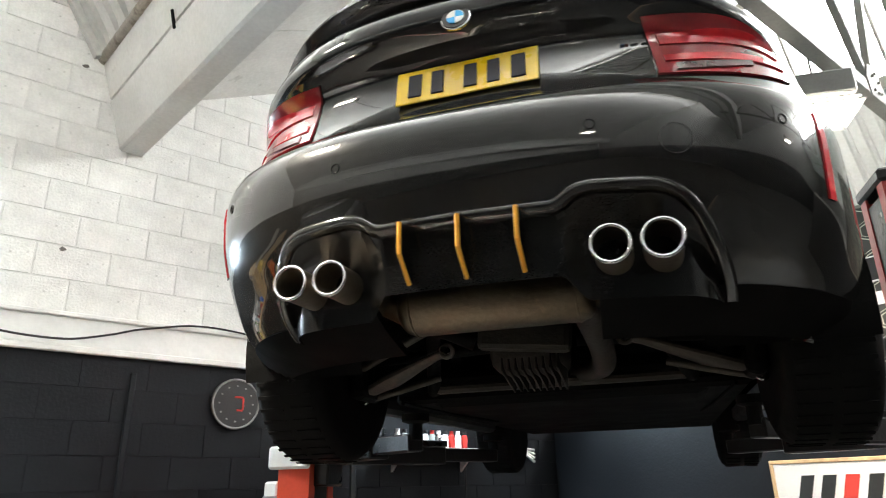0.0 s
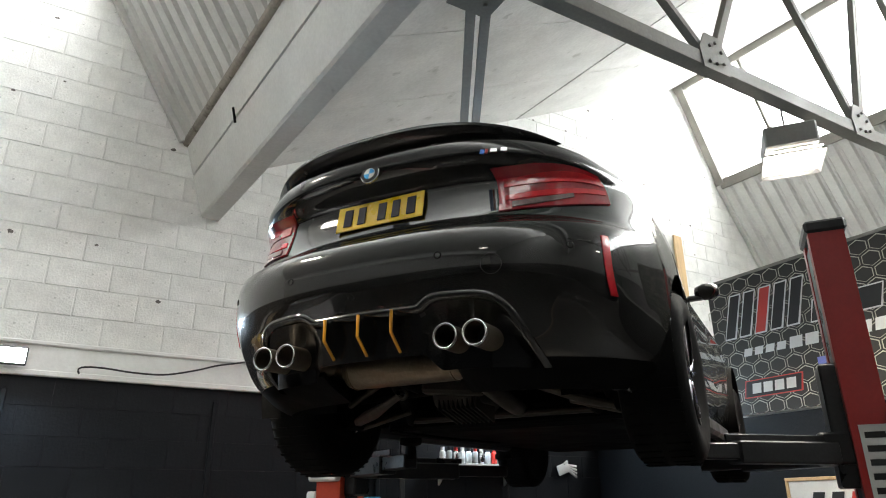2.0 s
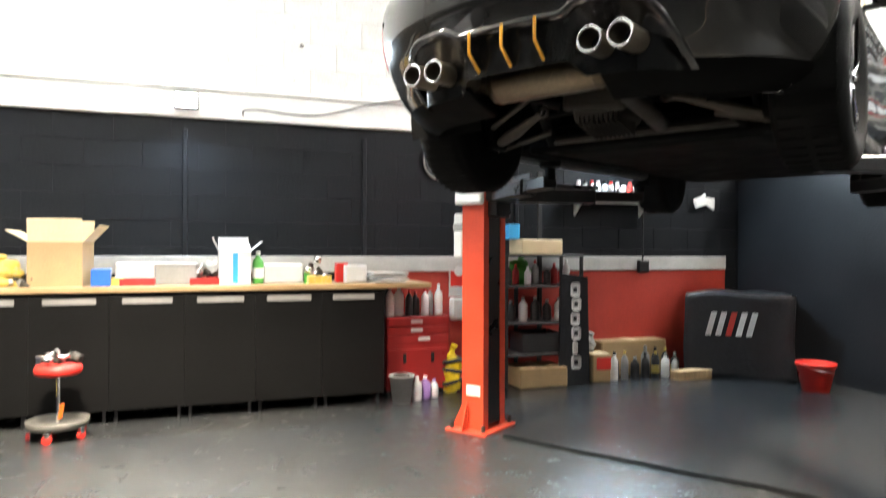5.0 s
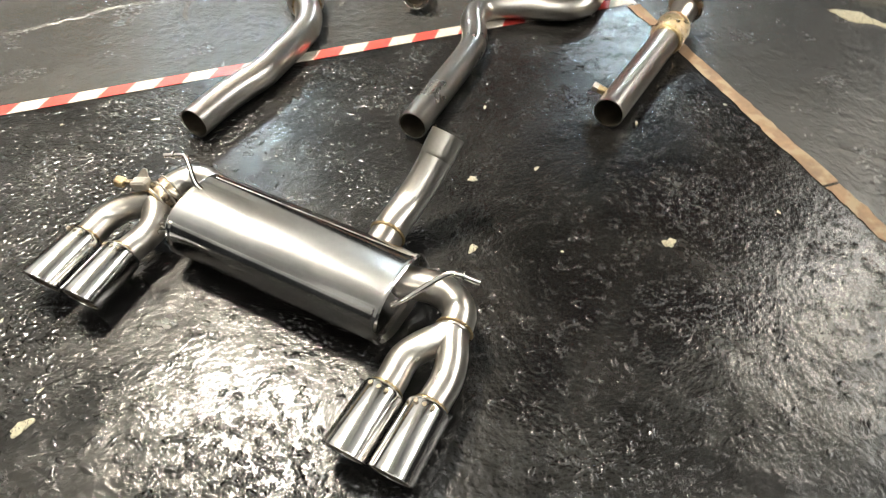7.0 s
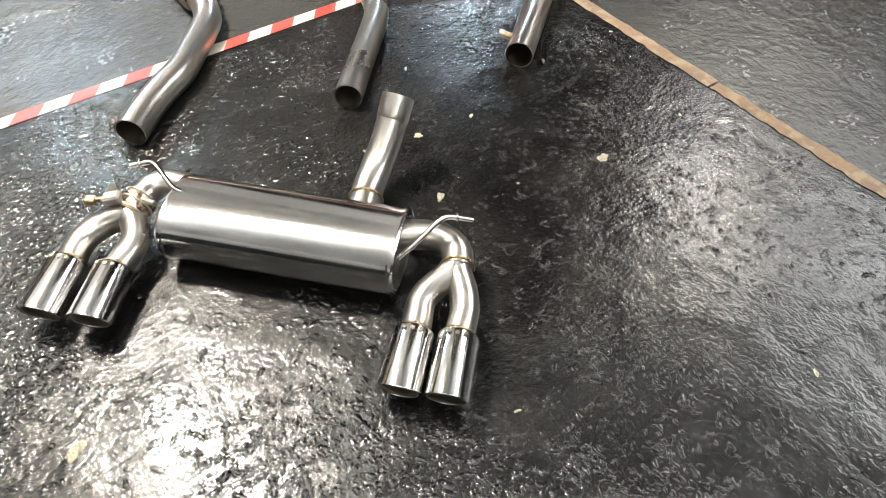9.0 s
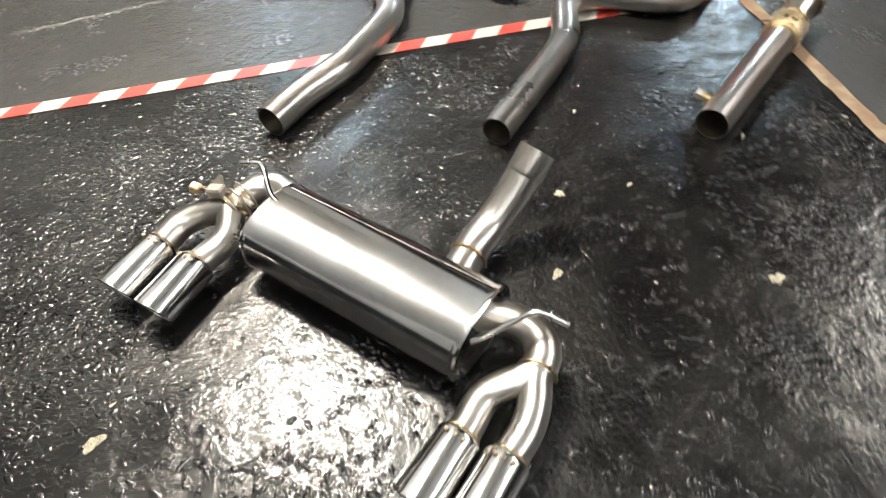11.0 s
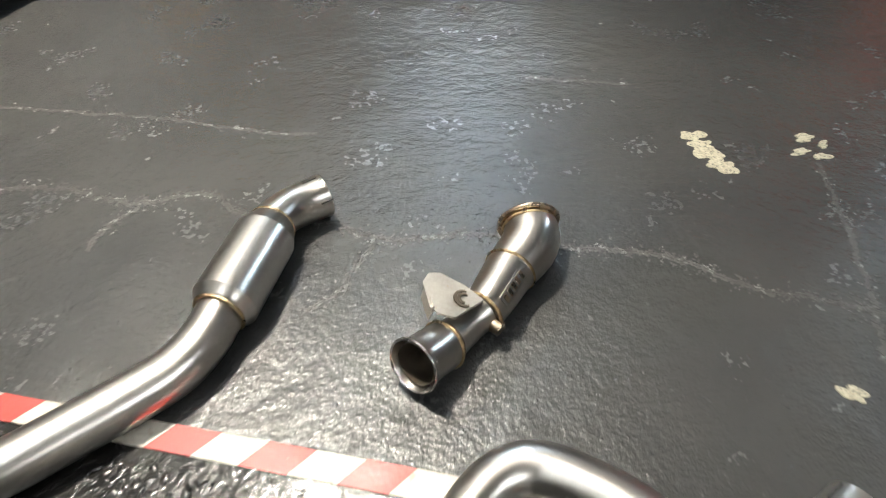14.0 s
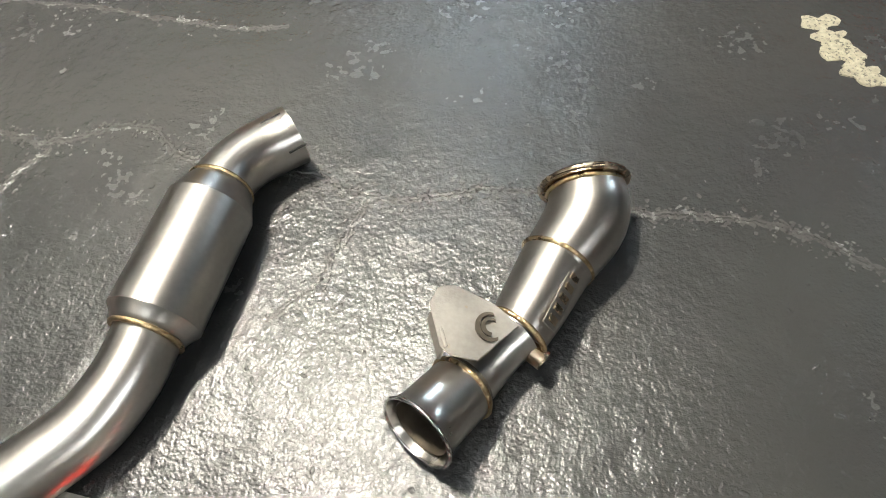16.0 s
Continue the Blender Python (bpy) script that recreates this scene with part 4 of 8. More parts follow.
for side in (1, -1):
    s0, s1 = shell.s_of(0.455, 0.85), shell.s_of(0.785, 0.85)
    v, f = shell.patch(s0, s1, lamp_edges, 0.006, 22, 8, side, 0.03)
    lamp = fix_normals(grid_part("tail_lamp", v, f, MAT["light_dark"], car, "smoked red wraparound tail lamp"))
    for a, c, key in ((0.30, 0.46, "light_red"), (0.64, 0.90, "light_red"), (0.06, 0.20, "light_clear")):
        def band(t, a=a, c=c, key=key):
            lo, hi = lamp_edges(t)
            rise = 0.10 * (1 - t) ** 2 if key == "light_red" else 0.0
            return lo + (hi - lo) * (a - rise * 0.6), lo + (hi - lo) * (c - rise)
        k0, k1 = (0.05, 0.97) if key == "light_red" else (0.10, 0.62)
        v, f = shell.patch(s0 + (s1 - s0) * k0, s0 + (s1 - s0) * k1, band, 0.010, 22, 3, side, 0.008)
        fix_normals(grid_part("lamp_band", v, f, MAT[key], lamp, "red light band" if key == "light_red" else "clear lamp strip"))
    # rear reflector in the bumper corner
    v, f = shell.patch(shell.s_of(0.783, 0.56), shell.s_of(0.800, 0.56), lambda t: (0.465, 0.665), 0.004, 3, 6, side, 0.02)
    fix_normals(grid_part("reflector", v, f, MAT["light_red"], car, "tall slim red bumper reflector"))
    # parking sensors
    for sx, sz in ((0.30, 0.605), (0.70, 0.62)):
        q = shell.at(shell.s_of(sx, sz), sz)
        nrm = shell.normal(shell.s_of(sx, sz), sz)
        nn = Vector((nrm[0] * side, nrm[1], nrm[2]))
        ring("parking_sensor", (q[0] * side, q[1], q[2]), nn, 0.011, 0.002, MAT["carbon"], car, "", 20, 6)
q = shell.at(shell.s_of(0.47, 0.56), 0.56)
ring("tow_cover", (q[0], q[1] - 0.001, q[2]), tuple(shell.normal(shell.s_of(0.47, 0.56), 0.56)), 0.034, 0.0006, MAT["plastic"], car, "round tow eye cover seam", 32, 6)

# plate, roundel and model badge
tilt = rot(-12, 0, 0)
plate = part("number_plate", box((0.375, 0.006, 0.111), (0, 0.078, 0.862), 0.002, tilt), MAT["plate_yellow"], car, "yellow number plate with plain dark bars")
for i, (x, w) in enumerate(((-0.135, 0.036), (-0.074, 0.032), (0.014, 0.034), (0.074, 0.032), (0.138, 0.036))):
    part("bar", box((w, 0.006, 0.074), (x, 0.0735, 0.862), 0.001, tilt), MAT["logo_dark"], plate)
bdg = part("roundel", cyl(0.040, 0.010, (0, 0.012, 0.990), rot(78, 0, 0), 32, None, 0.003), MAT["chrome"], car, "round chrome badge with blue and white quarters")
part("badge_ring", cyl(0.036, 0.012, (0, 0.0105, 0.990), rot(78, 0, 0), 32), MAT["logo_dark"], bdg)
part("badge_field", cyl(0.023, 0.014, (0, 0.0095, 0.990), rot(78, 0, 0), 24), MAT["white_plastic"], bdg)
for a in (0, 180):
    pts = [(0, 0)] + [(0.0225 * math.cos(radians(a + k * 15)), 0.0225 * math.sin(radians(a + k * 15))) for k in range(7)]
    part("badge_quarter", prism(pts, 0.003, Matrix.Translation((0, 0.0015, 0.990)) @ rot(-12, 0, 0)), MAT["light_blue"], bdg)
mb = part("model_badge", box((0.016, 0.006, 0.018), (0.440, 0.040, 0.985), 0.001, rot(-10, 12, 12)), MAT["blue"], car, "small chrome model badge with coloured stripes")
part("stripe", box((0.009, 0.007, 0.018), (0.454, 0.043, 0.985), 0.001, rot(-10, 12, 12)), MAT["logo_red"], mb)
for i in range(2):
    part("bar", box((0.024, 0.006, 0.018), (0.478 + i * 0.034, 0.050 + 0.010 * i, 0.986), 0.002, rot(-10, 8, 14)), MAT["chrome"], mb)

# diffuser: dark recess, raised lip, blades edged in orange yellow
def on_skin(x, z, off=0.0):
    s = shell.s_of(abs(x), z)
    q = shell.at(s, z) + shell.normal(s, z) * off
    return (math.copysign(q[0], x) if x else 0.0, q[1], q[2])


# the raised surround: a rounded moulding swept along the diffuser's upper edge
run = [(x, lip_z(x)) for x in np.linspace(0.0, 0.500, 70)]
run += [(LIP[-1][0] - (LIP[-1][0] - 0.500) * (1 - k / 24) ** 1.6, lip_z(0.500) + (LIP[-1][1] - lip_z(0.500)) * k / 24) for k in range(1, 25)]
run = np.array([(-x, z) for x, z in run[:0:-1]] + run)
for _ in range(3):
    run[1:-1] = 0.25 * run[:-2] + 0.5 * run[1:-1] + 0.25 * run[2:]
SECTION = [(0.020, 0.006), (0.017, -0.004), (0.008, -0.012), (-0.002, -0.014), (-0.009, -0.009), (-0.012, 0.004), (-0.012, 0.030)]
v, f = [], []
for i, (x, z) in enumerate(run):
    d = run[min(i + 1, len(run) - 1)] - run[max(i - 1, 0)]
    d /= np.linalg.norm(d)
    for o, dy in SECTION:
        px, pz = x - d[1] * o, z + d[0] * o
        v.append((px, on_skin(px, max(pz, 0.24))[1] + dy, pz))
m = len(SECTION)
for i in range(len(run) - 1):
    for k in range(m - 1):
        f.append((i * m + k, (i + 1) * m + k, (i + 1) * m + k + 1, i * m + k + 1))
fix_normals(grid_part("diffuser_lip", v, f, MAT["paint_black"], car, "raised gloss black diffuser surround"), 1.4)
v, f = [], []
NX = 141
for x in np.linspace(-0.548, 0.548, NX):
    top_z = lip_z(x) - 0.004
    out_x = min(max((abs(x) - 0.20) / 0.06, 0.0), 1.0)
    out_x = out_x * out_x * (3 - 2 * out_x)
    low_z = min(0.300 - 0.050 * out_x, top_z - 0.004)
    for j in range(9):
        t = j / 8
        z = top_z + (low_z - top_z) * t
        v.append((x, on_skin(x, max(top_z, 0.22))[1] + 0.006 + (0.004 + 0.05 * out_x) * math.sin(min(t * 2.2, 1.0) * math.pi / 2) + 0.03 * t, z))
for i in range(NX - 1):
    for j in range(8):
        f.append((i * 9 + j, (i + 1) * 9 + j, (i + 1) * 9 + j + 1, i * 9 + j + 1))
fix_normals(grid_part("diffuser_panel", v, f, MAT["carbon"], car, "gloss carbon diffuser panel"), 1.4)
for x in (-0.135, 0.0, 0.13):
    fin = part("diffuser_blade", prism([(-0.072, 0.438), (-0.072, 0.368), (-0.012, 0.314), (0.04, 0.40)], 0.006, Matrix.Translation((x + 0.003, 0.03, 0)) @ rot(0, 0, 90)), MAT["carbon"], car)
    pipe("edging", [(x, -0.048, 0.442), (x, -0.050, 0.368), (x, 0.012, 0.312)], 0.0055, MAT["yellow_edge"], fin, "orange yellow edging strip", seg=8, straight=True)
for side in (1, -1):
    for x in (0.315, 0.417):
        tip = pipe("tail_pipe", [(side * x, -0.030, 0.338), (side * x, 0.24, 0.343)], 0.041, MAT["steel_inside"], car, "round black exhaust tip with a bright rim", wall=0.004, seg=32, straight=True)
        ring("tip_rim", (side * x, -0.030, 0.338), (0, 1, 0), 0.0395, 0.0042, MAT["chrome"], tip, "bright polished rim", 40, 8)
        # dark disc gives the shade inside the tip
        part("baffle", cyl(0.0365, 0.004, (side * x, 0.12, 0.340), rot(90, 0, 0), 24), MAT["under"], tip)

for side in (1, -1):
    for wy, wz in WHEELS:
        wheel(car, side * (0.812 if wy < 2 else 0.79), wy, wz - (0.012 if wy < 2 else 0.085), 0.335, 0.255, side)   # the wheels hang down
        v, f = [], []
        for i in range(49):
            a = math.pi * (-0.08 + 1.16 * i / 48)
            for xx in (0.50, 0.915):
                v.append((side * xx, wy + 0.390 * math.cos(a), wz + 0.390 * math.sin(a)))
        for i in range(48):
            f.append((2 * i, 2 * i + 1, 2 * i + 3, 2 * i + 2))
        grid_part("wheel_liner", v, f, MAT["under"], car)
    s0, s1 = shell.s_of(0.27, 0.30), 0.0
    while shell.at(s1, 0.26)[1] < 0.552:
        s1 += 0.002
    v, f = shell.patch(s0, s1, lambda t: (0.205, 0.285), 0.002, 40, 6, side, 0.02)
    fix_normals(grid_part("bumper_valance", v, f, MAT["valance"], car, "matt black lower bumper valance"))
    part("sill", box((0.09, 2.0, 0.09), (side * 0.80, 2.28, 0.20), 0.02), MAT["plastic"], car)
    mir = part("door_mirror", lathe([(0.001, -0.10), (0.05, -0.085), (0.075, -0.02), (0.072, 0.04), (0.05, 0.09), (0.001, 0.10)], (side * 0.885, 2.74, 1.085), rot(0, 90, 0) @ Matrix.Diagonal((0.75, 0.8, 0.8, 1)), 16), MAT["paint_black"], car, "black door mirror", True)
    part("mirror_stalk", box((0.10, 0.06, 0.03), (side * 0.81, 2.74, 1.05), 0.01), MAT["plastic"], mir)
    v, f = shell.patch(1.12, 1.62, lambda t: (0.30, 0.985), 0.002, 10, 8, side, 0.01)
    fix_normals(grid_part("door", v, f, MAT["paint_black"], car, "gloss black door"))

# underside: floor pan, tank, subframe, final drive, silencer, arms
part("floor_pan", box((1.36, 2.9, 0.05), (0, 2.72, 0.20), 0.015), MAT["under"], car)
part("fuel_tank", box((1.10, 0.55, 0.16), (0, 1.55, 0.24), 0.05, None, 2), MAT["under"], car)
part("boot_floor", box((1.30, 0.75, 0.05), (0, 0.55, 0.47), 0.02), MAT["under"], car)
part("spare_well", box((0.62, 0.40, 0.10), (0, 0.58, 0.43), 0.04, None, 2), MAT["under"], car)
sil = part("silencer", lathe([(0.001, -0.25), (0.050, -0.25), (0.068, -0.235), (0.076, -0.21), (0.076, 0.21), (0.068, 0.235), (0.050, 0.25), (0.001, 0.25)], (0.0, 0.27, 0.322), rot(0, 90, 0), 28), MAT["exhaust_old"], car, "weathered original exhaust silencer", True)
for dx in (-0.21, 0.21):
    ring("seam", (dx, 0.27, 0.322), (1, 0, 0), 0.076, 0.003, MAT["exhaust_old"], sil, "", 28, 6)
pipe("old_exhaust_pipe", [(0.20, 0.30, 0.32), (0.215, 0.42, 0.285), (0.225, 0.60, 0.24), (0.21, 0.80, 0.215), (0.14, 1.05, 0.23), (0.06, 1.35, 0.26)], 0.036, MAT["cast_dark"], car, "weathered exhaust pipe", seg=20, step=0.03)
for side in (1, -1):
    pipe("tail_branch", [(side * 0.24, 0.28, 0.31), (side * 0.30, 0.25, 0.34), (side * 0.36, 0.22, 0.35)], 0.034, MAT["exhaust_old"], car, seg=16)
    part("heat_shield", box((0.26, 0.20, 0.008), (side * 0.40, 0.38, 0.385), 0.003, rot(10, 0, 6)), MAT["cast"], car, "crumpled heat shield")
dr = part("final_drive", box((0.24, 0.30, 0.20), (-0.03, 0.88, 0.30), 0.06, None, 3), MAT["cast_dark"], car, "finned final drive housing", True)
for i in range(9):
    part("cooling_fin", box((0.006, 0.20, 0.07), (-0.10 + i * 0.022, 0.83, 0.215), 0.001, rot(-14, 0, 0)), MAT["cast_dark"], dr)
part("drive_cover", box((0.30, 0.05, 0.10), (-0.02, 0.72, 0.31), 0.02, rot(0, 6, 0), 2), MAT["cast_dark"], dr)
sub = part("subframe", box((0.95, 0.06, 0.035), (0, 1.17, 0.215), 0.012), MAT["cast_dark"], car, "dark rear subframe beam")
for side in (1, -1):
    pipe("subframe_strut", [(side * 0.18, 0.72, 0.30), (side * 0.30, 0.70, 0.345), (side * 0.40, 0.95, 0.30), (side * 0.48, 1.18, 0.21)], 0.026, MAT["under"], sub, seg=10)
    arm = pipe("suspension_arm", [(side * 0.285, 0.755, 0.285), (side * 0.34, 0.775, 0.275), (side * 0.50, 0.84, 0.225), (side * 0.62, 0.90, 0.195)], [0.020, 0.030, 0.046, 0.034], MAT["cast"], car, "dirty alloy lower suspension arm", seg=14, flat=0.55)
    ring("bush", (side * 0.285, 0.745, 0.287), (0, 1, 0.1), 0.020, 0.008, MAT["cast"], arm, "", 20, 8)
    part("bush_bolt", cyl(0.010, 0.06, (side * 0.285, 0.735, 0.287), rot(90, 0, 0), 8), MAT["chrome"], arm)
    rod = pipe("track_rod", [(side * 0.325, 0.70, 0.355), (side * 0.50, 0.78, 0.305), (side * 0.66, 0.86, 0.26)], 0.014, MAT["cast"], car, "thin steel track rod", seg=10)
    ring("bush", (side * 0.318, 0.695, 0.357), (0, 1, 0.1), 0.017, 0.007, MAT["cast"], rod, "", 20, 8)
    link = pipe("link_arm", [(side * 0.40, 1.02, 0.24), (side * 0.60, 0.98, 0.185), (side * 0.675, 0.955, 0.172)], 0.013, MAT["cast"], car, "slim lower link arm", seg=10)
    ring("link_eye", (side * 0.675, 0.945, 0.170), (0, 1, 0), 0.016, 0.006, MAT["chrome"], link, "", 20, 8)
    pipe("damper", [(side * 0.60, 0.98, 0.20), (side * 0.55, 0.92, 0.52)], 0.030, MAT["under"], car, seg=12, straight=True)
    pipe("drive_shaft", [(side * 0.12, 0.93, 0.32), (side * 0.68, 0.93, 0.30)], 0.020, MAT["under"], car, seg=12, straight=True)
    part("upright", box((0.07, 0.20, 0.24), (side * 0.655, 0.93, 0.28), 0.03, None, 2), MAT["under"], car)
for x0, y0, x1, y1, z in ((-0.5, 1.30, 0.55, 1.36, 0.19), (-0.62, 1.2, -0.55, 2.5, 0.175), (0.62, 1.2, 0.55, 2.5, 0.175)):
    pipe("brake_line", [(x0, y0, z), ((x0 + x1) / 2, (y0 + y1) / 2, z - 0.01), (x1, y1, z)], 0.008, MAT["under"], car, seg=8, step=0.1)

# ---- new exhaust laid out on the floor ----
def weld_at(parent, c, axis, r, t=0.0033):
    return ring("weld_bead", c, axis, r, t, MAT["weld"], parent, "straw-coloured weld bead", 36, 6)


def end_lip(parent, c, axis, r):
    return ring("rolled_lip", c, axis, r, 0.0022, MAT["steel_bright"], parent, "", 36, 6)


# long pipe with the resonator
R = 0.040
pa = thing("front_pipe", (0.10, 3.0, 0.0), 0, "brushed steel exhaust pipe with a round resonator, lying on the floor", "exhaust pipe")
loc = lambda pts, z: [(x - 0.10, y - 3.0, z) for x, y in pts]
line = [(-0.163, 2.783), (-0.086, 2.862), (-0.022, 2.915), (0.034, 2.958), (0.10, 3.035), (0.155, 3.102), (0.194, 3.158), (0.212, 3.215), (0.216, 3.262), (0.217, 3.285)]
rise = [0, 0, 0, 0, 0, 0, 0.001, 0.006, 0.012, 0.0155]
pipe("bent_tube", [(x - 0.10, y - 3.0, R + 0.001 + h) for (x, y), h in zip(line, rise)], R, MAT["steel"], pa, wall=0.002)
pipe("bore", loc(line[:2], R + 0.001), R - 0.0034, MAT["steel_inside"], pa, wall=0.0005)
res = pipe("resonator", [(0.1175 + 0.01 * (y - 0.27), y, 0.0575) for y in (0.264, 0.279, 0.284, 0.444, 0.452, 0.480)],
           [0.0425, 0.0515, 0.0560, 0.0560, 0.0530, 0.0420], MAT["steel"], pa, "fat round resonator body", straight=True, seg=48)
bm = bm_new()
bm.from_mesh(res.data)
for e in bm.edges:
    y = (e.verts[0].co.y + e.verts[1].co.y) / 2
    if abs(e.verts[0].co.y - e.verts[1].co.y) < 0.003:
        e.smooth = not (abs(y - 0.284) < 0.002 or abs(y - 0.444) < 0.002)
bm.to_mesh(res.data)
bm.free()
weld_at(pa, (0.117, 0.264, 0.0565), (0.05, 1, 0), 0.0425, 0.0035)
weld_at(pa, (0.119, 0.480, 0.0565), (0, 1, -0.05), 0.0415, 0.0032)
pipe("slotted_end", [(x - 0.10, y - 3.0, z) for x, y, z in ((0.218, 3.474, 0.0565), (0.220, 3.500, 0.055), (0.232, 3.536, 0.050), (0.252, 3.566, 0.045), (0.278, 3.594, 0.044))], [0.040, 0.040, 0.041, 0.0415, 0.0425], MAT["steel"], pa, wall=0.002)
pipe("bore", [(x - 0.10, y - 3.0, z) for x, y, z in ((0.232, 3.536, 0.047), (0.252, 3.566, 0.045), (0.277, 3.593, 0.044))], 0.0385, MAT["steel_inside"], pa, wall=0.0005)
part("slot", box((0.0022, 0.030, 0.003), (0.158, 0.582, 0.0850), 0, rot(0, 0, -42)), MAT["crack_gap"], pa)
part("slot", box((0.0022, 0.026, 0.003), (0.200, 0.558, 0.0612), 0, rot(0, 65, -42)), MAT["crack_gap"], pa)

# middle pipe, cranked
pb = thing("middle_pipe", (0.75, 2.9, 0.0), 0, "brushed steel cranked exhaust pipe lying over the tape", "exhaust pipe")
R = 0.0375
line = [(0.351, 2.604), (0.46, 2.722), (0.600, 2.874), (0.648, 2.950), (0.678, 3.040), (0.714, 3.090), (0.765, 3.106), (0.857, 3.081), (0.925, 3.045), (0.985, 3.024), (1.040, 3.028), (1.075, 3.050), (1.148, 3.126)]
pipe("bent_tube", [(x - 0.75, y - 2.9, R + 0.001) for x, y in line], R, MAT["steel"], pb, wall=0.002)
pipe("bore", [(x - 0.75, y - 2.9, R + 0.001) for x, y in line[:2]], R - 0.0034, MAT["steel_inside"], pb, wall=0.0005)
pipe("expanded_end", [(1.100 - 0.75, 3.076 - 2.9, R + 0.001), (1.150 - 0.75, 3.128 - 2.9, R + 0.001)], [R + 0.0005, R + 0.003], MAT["steel"], pb, wall=0.002, straight=True)
for d in (-0.02, 0.018):
    part("slot", box((0.003, 0.03, 0.002), (0.380 + d, 0.208 - d, 2 * R + 0.0025), 0, rot(0, d * 900, -41)), MAT["crack_gap"], pb)

# right-hand pipe with flex joint and flange
pc = thing("link_pipe", (1.036, 2.660, 0.0), 0, "brushed steel exhaust pipe with a braided flex joint and flange", "exhaust pipe")
d = np.array((0.778, 0.628, 0.0))
c0 = np.array((0.852, 2.512, 0.041)) - np.array((1.05, 2.68, 0))
P = lambda s, z=0.0: tuple(c0 + d * s + np.array((0, 0, z)))
pipe("straight_tube", [P(0), P(0.2), P(0.425)], 0.040, MAT["steel"], pc, wall=0.002, straight=True)
pipe("bore", [P(0.002), P(0.3)], 0.0378, MAT["steel_inside"], pc, wall=0.0005, straight=True)
fx = pipe("flex_joint", [P(0.42), P(0.432), P(0.455, 0.004), P(0.485, 0.010), P(0.50, 0.012)], [0.041, 0.048, 0.050, 0.049, 0.040], MAT["weld"], pc, "ribbed flex joint", straight=True)
for k in range(44):
    a = 2 * math.pi * k / 44
    w = np.cross(d, (0, 0, 1.0))
    o = np.array((0, 0, 1.0)) * math.cos(a) * 0.0485 + w * math.sin(a) * 0.0485
    p0, p1 = np.array(P(0.43)) + o, np.array(P(0.49, 0.010)) + o * 0.98
    pipe("rib", [tuple(p0), tuple(p1)], 0.0022, MAT["tinted"], fx, seg=6, straight=True)
weld_at(pc, P(0.425), tuple(d), 0.043, 0.004)
weld_at(pc, P(0.498, 0.012), tuple(d), 0.042, 0.004)
pipe("neck", [P(0.495, 0.012), P(0.53, 0.020), P(0.585, 0.032)], [0.036, 0.037, 0.040], MAT["steel"], pc, wall=0.002, straight=True)
fl = pipe("flange", [P(0.578, 0.031), P(0.590, 0.034)], 0.052, MAT["tinted"], pc, "heat-tinted V-band flange", wall=0.014, straight=True, seg=36)
end_lip(pc, P(0.592, 0.034), tuple(d), 0.047)
bung = pipe("sensor_bung", [P(0.075), tuple(np.array(P(0.075)) + np.array((-0.045, 0.052, 0.014)))], 0.011, MAT["weld"], pc, "small threaded sensor bung", wall=0.003, seg=16, straight=True)
pipe("bung_nut", [tuple(np.array(P(0.075)) + np.array((-0.039, 0.045, 0.012))), tuple(np.array(P(0.075)) + np.array((-0.049, 0.0565, 0.015)))], 0.0135, MAT["bracket"], bung, seg=6, straight=True)

# rear silencer with two pairs of tail pipes
mu = thing("rear_silencer", (-0.033, 2.234, 0.0), 0, "bright steel rear silencer with twin double tail pipes on the floor", "exhaust silencer")
mu.matrix_basis = pose(-0.020, 2.241, -0.006, 0, 0, -0.4)
o = np.array((0.02, 2.27, 0.0))
G = lambda x, y, z: tuple(np.array((x, y, z)) - o)
a = np.array((0.69, -0.724, 0.0))
w = np.array((0.724, 0.69, 0.0))
mc = np.array((0.036, 2.259, 0.082))
S = 0.242
v, f = [], []
prof = [(-S + 0.010, 0.88), (-S - 0.003, 0.93), (-S - 0.004, 0.965), (-S, 1.0), (-S + 0.006, 1.0), (-S + 0.010, 0.975), (S - 0.010, 0.975), (S - 0.006, 1.0), (S, 1.0), (S + 0.004, 0.965), (S + 0.003, 0.93), (S - 0.010, 0.88)]
def oval(t):
    ca, sa = math.cos(t), math.sin(t)
    return 0.098 * math.copysign(abs(ca) ** 0.78, ca), 0.072 * math.copysign(abs(sa) ** 0.85, sa)
for s, k in prof:
    for i in range(48):
        ox, oz = oval(2 * math.pi * i / 48)
        v.append(mc + a * s + w * ox * k + np.array((0, 0, oz * k)) - o)
for j in range(len(prof) - 1):
    for i in range(48):
        f.append((j * 48 + i, j * 48 + (i + 1) % 48, (j + 1) * 48 + (i + 1) % 48, (j + 1) * 48 + i))
for j in (0, len(prof) - 1):
    f.append(tuple(j * 48 + i for i in range(48)))
fix_normals(grid_part("silencer_body", v, f, MAT["steel_bright"], mu, "oval polished silencer case"), 0.5)
seam = [mc + a * s + w * 0.101 * 0.55 + np.array((0, 0, 0.0605)) - o for s in (-S + 0.01, S - 0.01)]
pipe("case_seam", [tuple(q) for q in seam], 0.0035, MAT["steel"], mu, seg=6, straight=True, flat=0.5)
